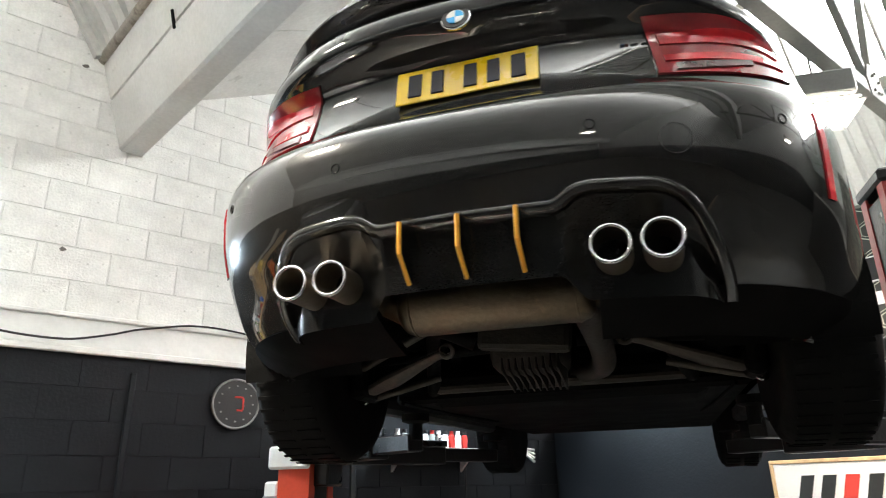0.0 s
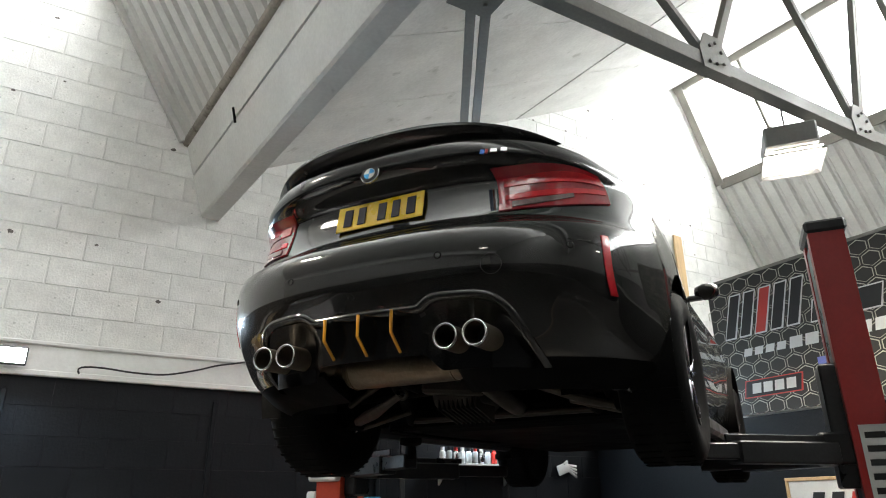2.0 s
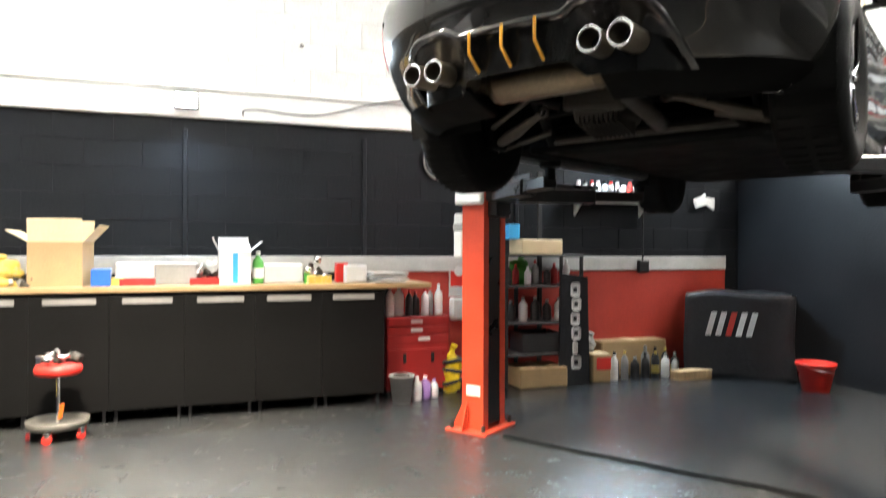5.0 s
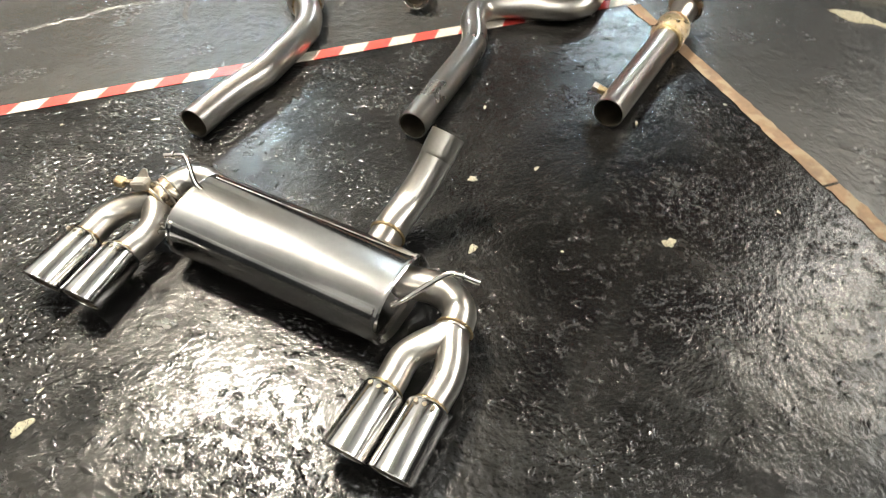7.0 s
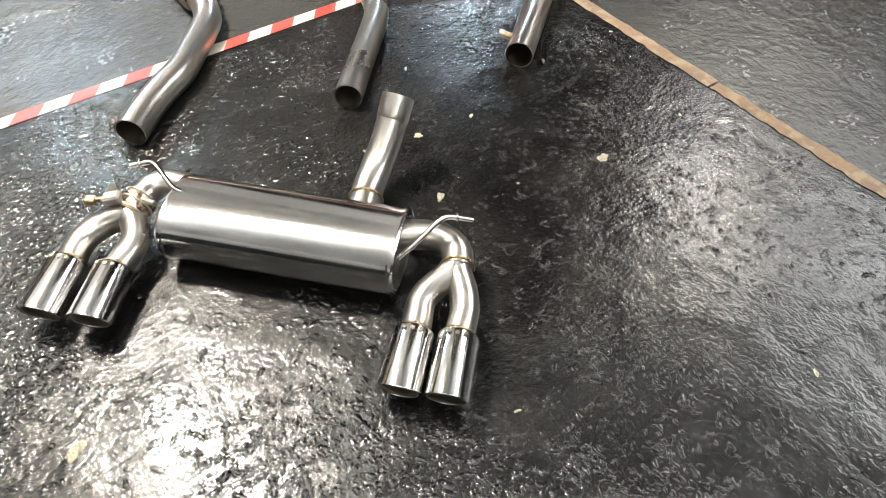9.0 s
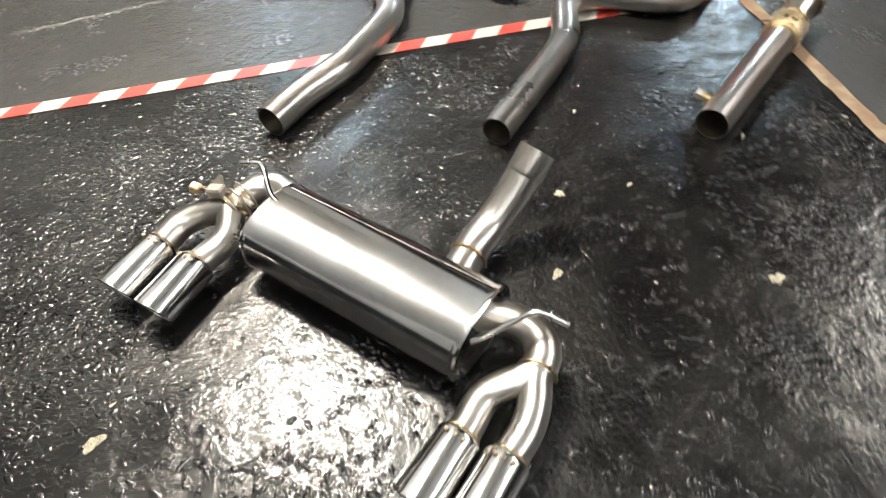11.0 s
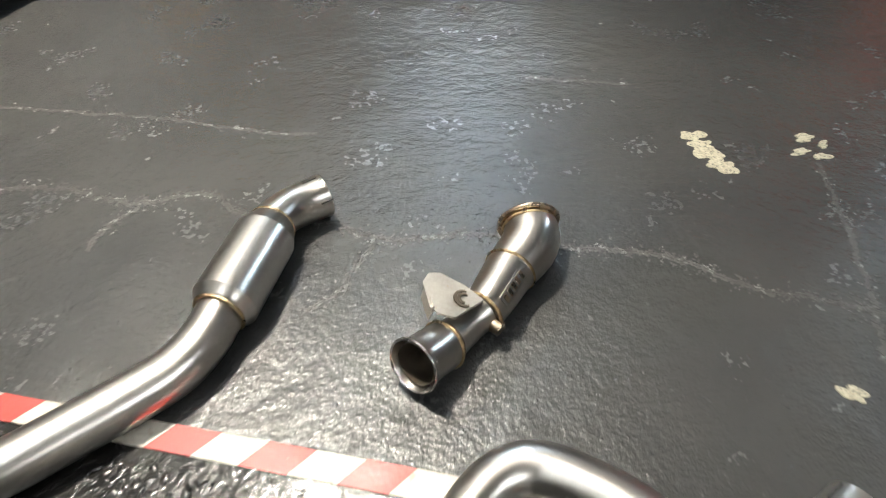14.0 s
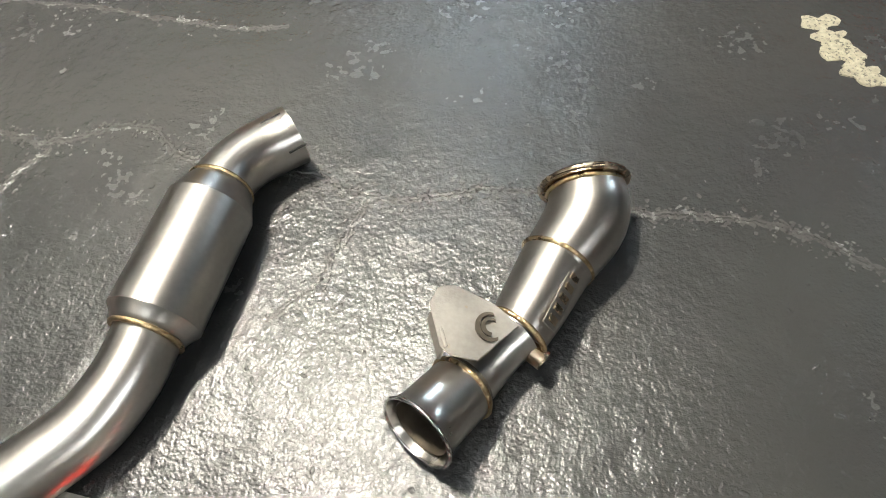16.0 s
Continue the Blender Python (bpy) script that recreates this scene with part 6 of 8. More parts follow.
# cracks in the grey paint: lifted, crumbling edges on both sides of a dark gap
def floor_crack(pts, rise, gap, seed, crumbs=1.0):
    rd = random.Random(seed)
    line = smooth_path([(x, y, 0) for x, y in pts], 0.0035)
    t = thing("floor_crack", (0, 0, 0), 0, "long meandering crack with lifted edges in the floor paint", "floor crack", "floor cracks", "structure")
    wob, mid = np.zeros(2), []
    for p in line:
        wob = wob * 0.90 + np.array((rd.gauss(0, 0.0016), rd.gauss(0, 0.0016)))
        mid.append(p[:2] + wob)
    n = len(mid)
    for sd in (1, -1):
        v, f = [], []
        for i in range(n):
            d = mid[min(i + 1, n - 1)] - mid[max(i - 1, 0)]
            d = d / (np.linalg.norm(d) + 1e-9)
            w = np.array((-d[1], d[0])) * sd
            h = rise * max(0.05, rd.uniform(-0.4, 1.15)) * min(1.0, i / 4, (n - 1 - i) / 4)
            wide = rd.uniform(0.002, 0.008)
            for o, z in ((gap * rd.uniform(0.3, 1.0), 0.0004), (gap + 0.0012, 0.0004 + h), (gap + wide * 0.5, 0.0004 + 0.7 * h), (gap + wide, -0.0002)):
                q = mid[i] + w * o
                v.append((q[0], q[1], z))
        for i in range(n - 1):
            for k in range(3):
                f.append((i * 4 + k, i * 4 + k + 1, i * 4 + 5 + k, i * 4 + 4 + k))
        grid_part("lifted_edge", v, f, MAT["crumb"], t)
    v, f = [], []
    for i in range(n):
        v += [(mid[i][0], mid[i][1] - gap * 0.6, 0.0006), (mid[i][0], mid[i][1] + gap * 0.6, 0.0006)]
        if i:
            f.append((2 * i - 2, 2 * i - 1, 2 * i + 1, 2 * i))
    grid_part("gap", v, f, MAT["crack_gap"], t, "dark open joint", False)
    bm = bm_new()
    for i in range(0, n, 2):
        for _ in range(int(4 * crumbs)):
            chip(bm, mid[i][0] + rd.gauss(0, 0.012), mid[i][1] + rd.gauss(0, 0.012), rd.uniform(0.0008, 0.0027), rd.uniform(0.0007, 0.0022), rd.uniform(1, 2), rd.uniform(0, 3), 6)
    tagged(part("crumb", bm, MAT["crumb"], t), kind="stuff")


floor_crack([(-0.9, 3.46), (-0.51, 3.514), (-0.35, 3.566), (-0.14, 3.550), (0.008, 3.600), (0.10, 3.564), (0.287, 3.562), (0.391, 3.539), (0.467, 3.547), (0.62, 3.592), (0.744, 3.577), (0.914, 3.590), (1.10, 3.538), (1.5, 3.50)], 0.0030, 0.0014, 2)
floor_crack([(0.394, 3.530), (0.381, 3.439), (0.359, 3.386), (0.331, 3.335)], 0.0013, 0.0008, 3, 0.7)
floor_crack([(-0.111, 3.540), (-0.143, 3.478), (-0.147, 3.405)], 0.0010, 0.0008, 4, 0.7)
floor_crack([(-1.2, 3.81), (-0.69, 3.826), (-0.24, 3.848), (0.045, 3.842), (0.16, 3.857)], 0.0013, 0.0006, 5, 0.4)
floor_crack([(0.60, 4.18), (0.749, 4.184), (0.86, 4.188)], 0.0014, 0.0008, 6, 0.7)
floor_crack([(1.25, 3.93), (1.262, 3.825), (1.268, 3.55), (1.276, 3.30)], 0.0009, 0.0006, 7, 0.5)

# ---- two-post lift ----
LD = Vector((0.60, -0.80, 0)).normalized()
POSTS = [((1.965, 5.515), 0.0), ((3.88, 2.97), 180.0)]
turn0 = math.degrees(math.atan2(LD.y, LD.x))


def car_point(x, y, z):
    return car.matrix_basis @ Vector((x, y, z))


for (px, py), flip in POSTS:
    left = flip == 0.0
    post = thing("lift_post", (px, py, 0), turn0 + flip, "red steel lift column with a black channel" if left else "dark red lift column with a black cap, beside the banner", "car lift", "lift columns")
    bm = bm_new()
    H0 = 2.86
    u = [(-0.046, -0.156), (0.131, -0.156), (0.131, -0.085), (0.119, -0.085), (0.119, -0.144), (-0.034, -0.144)]
    u += [(x, -y) for x, y in reversed(u)]
    lo, hi = [bm.verts.new((x, y, 0.0)) for x, y in u], [bm.verts.new((x, y, H0)) for x, y in u]
    bm.faces.new(lo)
    bm.faces.new(hi)
    for k in range(12):
        bm.faces.new((lo[k], lo[(k + 1) % 12], hi[(k + 1) % 12], hi[k]))
    part("column", bm, MAT["lift_red" if left else "dull_red"], post)
    part("channel_back", box((0.015, 0.28, H0 - 0.02), (-0.025, 0, H0 / 2)), MAT["lift_dark"], post)
    part("screw", cyl(0.024, H0 - 0.2, (0.04, 0, H0 / 2), None, 14), MAT["lift_dark"], post)
    part("cover_strip", box((0.010, 0.165, H0 - 0.1), (0.121, 0, H0 / 2)), MAT["lift_dark"], post, "black rubber cover strip")
    part("post_cap", box((0.21, 0.34, 0.07), (0.04, 0, H0 + 0.035), 0.015), MAT["lift_dark"], post, "black plastic cap")
    base = part("base_plate", box((0.34, 0.44, 0.022), (0.02, 0, 0.011), 0.004), MAT["lift_red"], post)
    for s in (1, -1):
        part("foot_web", prism([(-0.045, 0.02), (-0.13, 0.02), (-0.045, 0.20)], 0.012, Matrix.Translation((0, s * 0.15, 0))), MAT["lift_red"], post)
        part("foot_web", prism([(0.02, 0.02), (0.09, 0.02), (0.02, 0.22)], 0.012, Matrix.Translation((0.0, s * 0.156, 0)) @ rot(0, 0, 90 * s)), MAT["lift_red"], post)
        for bx in (-0.11, 0.15):
            part("anchor_bolt", cyl(0.016, 0.05, (bx, s * 0.19, 0.045), None, 6), MAT["cast"], base)
    carr = part("carriage", box((0.16, 0.20, 0.62), (0.13, 0, LIFT + 0.22), 0.01), MAT["lift_dark"], post)
    part("pin_block", box((0.16, 0.26, 0.16), (0.20, 0, LIFT + 0.10), 0.012), MAT["lift_dark"], post)
    sd = -1 if left else 1
    inv = post.matrix_basis.inverted()
    for (lx, ly), s in (((0.70, 1.55), 1), ((0.70, 2.95), -1)):
        tgt = inv @ car_point(sd * lx, ly, 0.06)
        a0 = Vector((0.22, 0.10 * (1 if tgt.y > 0 else -1), LIFT + 0.075))
        d0 = tgt - a0
        d0.z = 0
        ln = d0.length
        q = d0.to_track_quat("X", "Z").to_matrix().to_4x4()
        arm = part("swing_arm", box((ln * 0.62, 0.115, 0.105), a0 + d0 * 0.31, 0.008, q), MAT["lift_dark"], post, "black box-section swing arm")
        part("arm_extension", box((ln * 0.55, 0.085, 0.075), a0 + d0 * 0.73 + Vector((0, 0, 0.004)), 0.006, q), MAT["lift_dark"], arm)
        part("lift_pad", lathe([(0.03, -0.05), (0.03, 0.02), (0.062, 0.03), (0.062, 0.062), (0.0, 0.064)], a0 + d0 + Vector((0, 0, 0.065)), None, 20), MAT["rubber"], arm)
        guard = a0 + d0 * 0.12 + Vector((0, 0, -0.07))
        part("toe_rail", box((ln * 0.66, 0.014, 0.035), a0 + d0 * 0.33 + Vector((0, 0, 0.07)), 0.003, q), MAT["lift_dark"], arm)
    if left:
        part("lock_box", box((0.22, 0.06, 0.115), (0.025, -0.178, 1.675), 0.012), MAT["white_plastic"], post, "white plastic lock cover")
        ctl = part("control_box", box((0.08, 0.16, 0.32), (-0.090, -0.07, 1.40), 0.012), MAT["white_plastic"], post, "pale control box with switches")
        part("switch", box((0.09, 0.05, 0.06), (-0.090, -0.13, 1.46), 0.008), MAT["grey_box"], ctl)
        part("label", box((0.115, 0.003, 0.075), (0.05, -0.158, 0.30), 0.0), MAT["paper"], post, "small white warning label")
    else:
        lb = part("label", box((0.13, 0.003, 0.55), (0.03, 0.158, 1.55), 0.0), MAT["paper"], post, "tall white instruction label with plain bars")
        for k in range(8):
            part("bar", box((0.09, 0.004, 0.03), (0.03, 0.159, 1.32 + k * 0.065), 0.0), MAT["logo_dark"], lb)

# ---- lamps ----
HANG = (0.27, 3.96, 2.5, 2.0)
for i, p in enumerate(HIGHBAYS):
    lamp = thing("highbay_lamp_body", p, 38 if i == 0 else 10, "grey box high-bay lamp hung from the roof, lit", "ceiling lamp", "high-bay lamps")
    part("housing", box((0.40, 0.34, 0.17), (0, 0, 0.155), 0.015), MAT["grey_box"], lamp)
    part("skirt", lathe([(0.21, 0.07), (0.285, 0.008), (0.28, 0.006), (0.205, 0.068)], (0, 0, 0), rot(0, 0, 45), 4), MAT["grey_box"], lamp)
    part("glass", box((0.36, 0.36, 0.012), (0, 0, 0.040), 0.003), MAT["lamp_glow"], lamp, "glowing lamp glass")
    for k in range(4):
        part("vent_slot", box((0.06, 0.006, 0.008), (0.09, -0.162, 0.10 + k * 0.025)), MAT["logo_dark"], lamp)
    part("hanger", cyl(0.008, HANG[i], (0, 0, 0.21 + HANG[i] / 2), None, 8), MAT["truss"], lamp)
for i, p in enumerate(FLOODS):
    fl = thing("floodlight", p, 0, "lit LED floodlight in a slim black frame on the wall ledge", "floodlight", "floodlights")
    part("case", box((0.20, 0.045, 0.14), (0, 0.012, 0), 0.008), MAT["plastic"], fl)
    part("lens", box((0.175, 0.006, 0.115), (0, -0.013, 0), 0.002), MAT["flood_glow"], fl, "glowing lamp glass")
    part("bracket", box((0.03, 0.07, 0.03), (0, 0.055, 0.0), 0.004), MAT["plastic"], fl)
cable = thing("cable", (0.42, WALL_Y, 2.47), 0, "black cable looping along the white ledge", "cable")
pipe("lead", [(-0.045, -0.05, 0.005), (-0.055, -0.055, 0.045), (0.0, -0.06, 0.065), (0.14, -0.06, 0.066), (0.35, -0.06, 0.050), (0.60, -0.06, 0.055), (0.85, -0.06, 0.115), (1.10, -0.06, 0.19), (1.6, -0.05, 0.26), (2.6, -0.05, 0.16)], 0.008, MAT["plastic"], cable, seg=8, step=0.04)

# ---- banner and signs on the partition ----
def on_partition(name, y_far, y_near, z0, z1, label, category, mat, depth=0.012):
    """A board on the partition's face; its local x runs from the far to the near edge."""
    t = thing(name, (5.855, y_far, z0), -90, label, category)
    part("sheet", box((y_far - y_near, depth, z1 - z0), ((y_far - y_near) / 2, 0.0, (z1 - z0) / 2)), mat, t)
    return t


ban = on_partition("banner", 5.34, 1.45, 2.24, 3.56, "dark printed vinyl banner with a pale honeycomb pattern", "banner", MAT["banner"])
bm = bm_new()
HW, HH = 0.165, 0.118
for r in range(11):
    for c in range(24):
        cx, cz = 0.05 + c * HW + (HW / 2 if r % 2 else 0), 0.05 + r * HH
        if cx > 3.82 or cz > 1.27:
            continue
        pts = [(0.086 * math.cos(radians(30 + 60 * k)), 0.070 * math.sin(radians(30 + 60 * k))) for k in range(6)]
        o1 = [bm.verts.new((cx + x, -0.0085, cz + z)) for x, z in pts]
        i1 = [bm.verts.new((cx + x * 0.90, -0.0085, cz + z * (0.93 if z < 0 else 0.86))) for x, z in pts]
        for k in range(6):
            bm.faces.new((o1[k], o1[(k + 1) % 6], i1[(k + 1) % 6], i1[k]))
tagged(part("honeycomb", bm, MAT["banner_line"], ban, "pale printed honeycomb lines"), kind="stuff")
part("hem", box((3.89, 0.02, 0.03), (1.945, -0.002, 1.32), 0.004), MAT["truss"], ban)
part("hanging_rail", box((3.95, 0.05, 0.05), (1.945, 0.04, 1.31), 0.006), MAT["truss"], ban)
for x in (0.1, 1.95, 3.8):
    part("rail_post", box((0.05, 0.05, 1.34), (x, 0.045, 0.66), 0.004), MAT["truss"], ban)


def stroke(parent, name, pts, mat, y):
    part(name, prism(pts, 0.003, Matrix.Translation((0, y, 0))), mat, parent)


def slab(x0, x1, z0, z1, lean):
    return [(x0, z0), (x1, z0), (x1 + lean, z1), (x0 + lean, z1)]


def mark(parent, x, z, w, h, y, rim=0.014):
    """The maker's mark as five plain leaning bars with pale rims, the middle one red."""
    for k in range(5):
        x0 = x + w * (0.205 * k)
        stroke(parent, "mark_rim", slab(x0 - rim, x0 + w * 0.125 + rim, z - rim, z + h + rim, h * 0.30), MAT["paper"], y)
        stroke(parent, "mark_block", slab(x0, x0 + w * 0.125, z, z + h, h * 0.30), MAT["logo_red" if k == 2 else "logo_dark"], y - 0.0035)


mark(ban, 0.14, 0.73, 0.80, 0.40, -0.0125)
for k in range(3):
    stroke(ban, "mark_rim", slab(1.02 + k * 0.36 - 0.012, 1.02 + k * 0.36 + 0.24, 0.70, 0.90, 0.05), MAT["paper"], -0.0125)
    stroke(ban, "mark_block", slab(1.02 + k * 0.36, 1.02 + k * 0.36 + 0.228, 0.712, 0.888, 0.05), MAT["logo_dark"], -0.016)
for k in range(4):
    stroke(ban, "bar", slab(0.30 + k * 0.115, 0.30 + k * 0.115 + 0.085, 0.53, 0.60, 0.02), MAT["paper"], -0.0125)
for k in range(8):
    stroke(ban, "bar", slab(0.77 + k * 0.15, 0.77 + k * 0.15 + 0.12, 0.52, 0.62, 0.02), MAT["paper"], -0.0125)
stroke(ban, "logo_frame", slab(0.24, 0.82, 0.145, 0.305, 0.03), MAT["logo_red"], -0.0125)
stroke(ban, "logo_field", slab(0.252, 0.805, 0.155, 0.295, 0.03), MAT["logo_dark"], -0.016)
for k in range(4):
    stroke(ban, "bar", slab(0.33 + k * 0.115, 0.33 + k * 0.115 + 0.09, 0.18, 0.27, 0.015), MAT["paper"], -0.0195)
stroke(ban, "logo_block", slab(1.00, 1.36, 0.05, 0.40, 0.0), MAT["logo_blue"], -0.0125)
stroke(ban, "logo_block", slab(1.10, 1.24, 0.15, 0.30, 0.04), MAT["banner"], -0.016)

sg = on_partition("strip_sign", 4.85, 3.75, 1.77, 1.905, "pale ribbed strip sign with small dark plain shapes", "sign", MAT["white_card"], 0.02)
for k in range(7):
    part("mark", cyl(0.028, 0.004, (0.12 + k * 0.15, -0.012, 0.066), rot(90, 0, 0), 14), MAT["grey_box"], sg)
sg2 = on_partition("framed_sign", 4.85, 3.58, 0.995, 1.675, "pale framed sign with a dark and red mark", "sign", MAT["white_card"], 0.02)
for w, h, x, z in ((1.27, 0.03, 0.635, 0.665), (1.27, 0.03, 0.635, 0.015), (0.03, 0.62, 0.015, 0.34), (0.03, 0.62, 1.255, 0.34)):
    part("frame", box((w, 0.03, h), (x, -0.004, z), 0.004), MAT["timber"], sg2)
mark(sg2, 0.14, 0.22, 0.80, 0.34, -0.0125, 0.010)

# ---- workbench along the wall ----
BY, TOP = 6.43, 1.015
SPAN = 0.521
first = thing("base_cabinet", (1.223, BY, 0), 0, "black laminate base cabinet with a white label strip", "cabinet", "bench cabinets")
part("body", box((SPAN - 0.0005, 0.66, 0.86), (0, 0.355, 0.525), 0.003), MAT["cabinet"], first)
door = part("door", box((SPAN - 0.002, 0.02, 0.85), (0, 0.012, 0.525), 0.001), MAT["cabinet"], first)
part("label_strip", box((0.345, 0.003, 0.044), (0, -0.0005, 0.908), 0.0), MAT["dim_label"], door, "white label strip, dimmed in its colour")
for s in (1, -1):
    part("foot", cyl(0.014, 0.095, (s * 0.22, 0.07, 0.0475), None, 10), MAT["plastic"], first)
for k in range(1, 6):
    copy_thing(first, pose(1.223 - SPAN * k, BY, 0))
for k in range(2):
    sx = 1.223 - SPAN * (6.5 + 2 * k)
    su = thing("open_shelf", (sx, BY, 0), 0, "open black shelf unit under the oak worktop", "shelf unit", "open shelf units")
    for s in (1, -1):
        part("side_panel", box((0.022, 0.62, 0.95), (s * (SPAN - 0.013), 0.33, 0.475), 0.002), MAT["cabinet"], su)
    for z in (0.07, 0.485, 0.935):
        part("shelf", box((2 * SPAN - 0.05, 0.60, 0.022), (0, 0.33, z), 0.002), MAT["cabinet"], su)
    part("back_panel", box((2 * SPAN - 0.05, 0.012, 0.84), (0, 0.636, 0.505)), MAT["cabinet"], su)
top = thing("worktop", (-1.2, BY, TOP), 0, "oak worktop on black cabinets, cluttered with parts", "worktop")
part("slab", box((6.18, 0.74, 0.045), (0.0, 0.345, -0.0225), 0.006), MAT["bench_wood"], top)
part("front_rail", box((5.76, 0.02, 0.012), (-0.20, 0.02, -0.052), 0.002), MAT["cabinet"], top)

strip = thing("trim_strip", (0, WALL_Y, 0), 0, "white board strip along the wall over red paint", "trim", kind="structure")
part("board", box((10.4, 0.03, 0.15), (0.485, -0.017, 1.162), 0.005), MAT["strip_board"], strip)
part("wall_red_panel", box((3.95, 0.012, 1.08), (3.71, -0.007, 0.545)), MAT["red_wall"], strip, "red painted lower wall")
part("junction_box", box((0.13, 0.06, 0.13), (4.55, -0.05, 1.13), 0.01), MAT["plastic"], strip, "black junction box")
part("drop_lead", cyl(0.008, 0.62, (4.55, -0.045, 1.49), None, 8), MAT["plastic"], strip)


def open_carton(at, turn, w, d, h, mat, label, flap=0.14, stripe=None, lay=(68, -150, -40, 65)):
    t = thing("carton", (*at, ), turn, label, "box")
    bm = bm_new()
    for sx, sy, px, py in ((w, 0.005, 0, -d / 2), (w, 0.005, 0, d / 2), (0.005, d, -w / 2, 0), (0.005, d, w / 2, 0)):
        add_box(bm, (sx, sy, h), (px, py, h / 2), 0.001)
    add_box(bm, (w, d, 0.005), (0, 0, 0.0025))
    part("carton_body", bm, MAT[mat], t)
    for px, py, sx, sy, ax, ang in ((0, d / 2, w, flap, "x", lay[0]), (0, -d / 2 - 0.002, w, flap, "x", lay[1]), (w / 2, 0, flap, d * 0.9, "y", lay[2]), (-w / 2, 0, flap, d * 0.9, "y", lay[3])):
        m = rot(ang, 0, 0) if ax == "x" else rot(0, ang, 0)
        shift = m @ Vector((0, (sy / 2) * (1 if py > 0 else -1) if ax == "x" else 0, 0) if ax == "x" else ((sx / 2) * (1 if px > 0 else -1), 0, 0))
        part("flap", box((sx, sy, 0.004), Vector((px, py, h)) + Vector((shift.x, shift.y, abs(shift.z))), 0.001, m), MAT["card_pale" if mat == "card" else mat], t)
    if stripe:
        part("stripe", box((w * 0.16, 0.003, h * 0.9), (0, -d / 2 - 0.004, h * 0.5)), MAT[stripe], t, "blue printed stripe")
    return t


def closed_box(name, at, turn, w, d, h, mat, label, category="box", lid=None):
    t = thing(name, at, turn, label, category)
    part("case", box((w, d, h), (0, 0, h / 2), min(w, d, h) * 0.06), MAT[mat], t)
    if lid:
        part("lid", box((w * 1.03, d * 1.03, h * 0.16), (0, 0, h * 0.95), min(w, h) * 0.04), MAT[lid], t)
    else:
        part("tape_seam", box((w * 0.12, d * 1.004, 0.002), (0, 0, h + 0.0005)), MAT["card_pale"], t)
    return t


def tray(at, turn, w, d, h, mat, label):
    t = thing("parts_tray", at, turn, label, "tray")
    bm = bm_new()
    add_box(bm, (w, d, 0.006), (0, 0, 0.003))
    for sx, sy, px, py in ((w, 0.006, 0, -d / 2), (w, 0.006, 0, d / 2), (0.006, d, -w / 2, 0), (0.006, d, w / 2, 0)):
        add_box(bm, (sx, sy, h), (px, py, h / 2), 0.002)
    part("tray_body", bm, MAT[mat], t)
    return t


def bottle(at, r, h, mat, cap, label, name="bottle", band=None):
    t = thing(name, at, 0, label, "bottle")
    part("flask", lathe([(r * 0.92, 0), (r, 0.012), (r, h * 0.62), (r * 0.85, h * 0.72), (r * 0.36, h * 0.82), (r * 0.34, h * 0.88), (0.001, h * 0.88)], (0, 0, 0), None, 16), MAT[mat], t, "", True)
    part("cap", cyl(r * 0.42, h * 0.12, (0, 0, h * 0.93), None, 12, r * 0.36), MAT[cap], t)
    if band:
        part("label", cyl(r * 1.01, h * 0.30, (0, 0, h * 0.33), None, 16), MAT[band], t)
    return t


def heap(name, at, label, category, mats, n, w, d, h, seed):
    """A handful of loose metal and plastic parts: sleeves, blocks and elbows."""
    t = thing(name, at, 0, label, category)
    rd = random.Random(seed)
    for i in range(n):
        x, y = rd.uniform(-w / 2, w / 2), rd.uniform(-d / 2, d / 2)
        z = h * rd.uniform(0.15, 0.8) * (1 - abs(x) / w)
        m = rot(rd.uniform(0, 180), rd.uniform(0, 180), rd.uniform(0, 180))
        mt = MAT[mats[i % len(mats)]]
        k = i % 3
        if k == 0:
            part("sleeve", lathe([(0.018, 0), (0.030, 0), (0.034, 0.02), (0.030, 0.055), (0.020, 0.06), (0.016, 0.03), (0.018, 0)], (x, y, z), m, 14), mt, t, "", True)
        elif k == 1:
            part("block", box((0.06, 0.045, 0.035), (x, y, z), 0.008, m, 2), mt, t)
        else:
            pipe("elbow", [tuple(Vector((x, y, z)) + m @ Vector(q)) for q in ((0, 0, 0), (0.03, 0, 0.01), (0.05, 0.02, 0.03), (0.05, 0.04, 0.05))], 0.013, mt, t, seg=10)
    return t


def bag(at, turn, w, d, h, mat, label, seed):
    """A slumped plastic bag."""
    t = thing("bag", at, turn, label, "bag")
    rd = random.Random(seed)
    bm = bm_new()
    bmesh.ops.create_icosphere(bm, subdivisions=4, radius=1.0)
    ph = [rd.uniform(0, 6) for _ in range(6)]
    for v in bm.verts:
        c = v.co
        k = 1 + 0.16 * math.sin(5 * c.x + ph[0]) * math.sin(4 * c.y + ph[1]) + 0.12 * math.sin(9 * c.z + ph[2] + 3 * c.x) + 0.10 * abs(math.sin(11 * c.x + 7 * c.z + ph[3])) + 0.07 * abs(math.sin(19 * c.y - 15 * c.z + ph[4])) - 0.1
        v.co = Vector((c.x * k * w / 2, c.y * k * d / 2, max(c.z * k + 0.7, 0.0) * h / 1.7))
    bmesh.ops.recalc_face_normals(bm, faces=bm.faces)
    part("film", bm, MAT[mat], t, "", True)
    part("knot", cyl(0.02, 0.06, (0.02, 0, h), rot(20, 15, 0), 8, 0.035), MAT[mat], t)
    return t


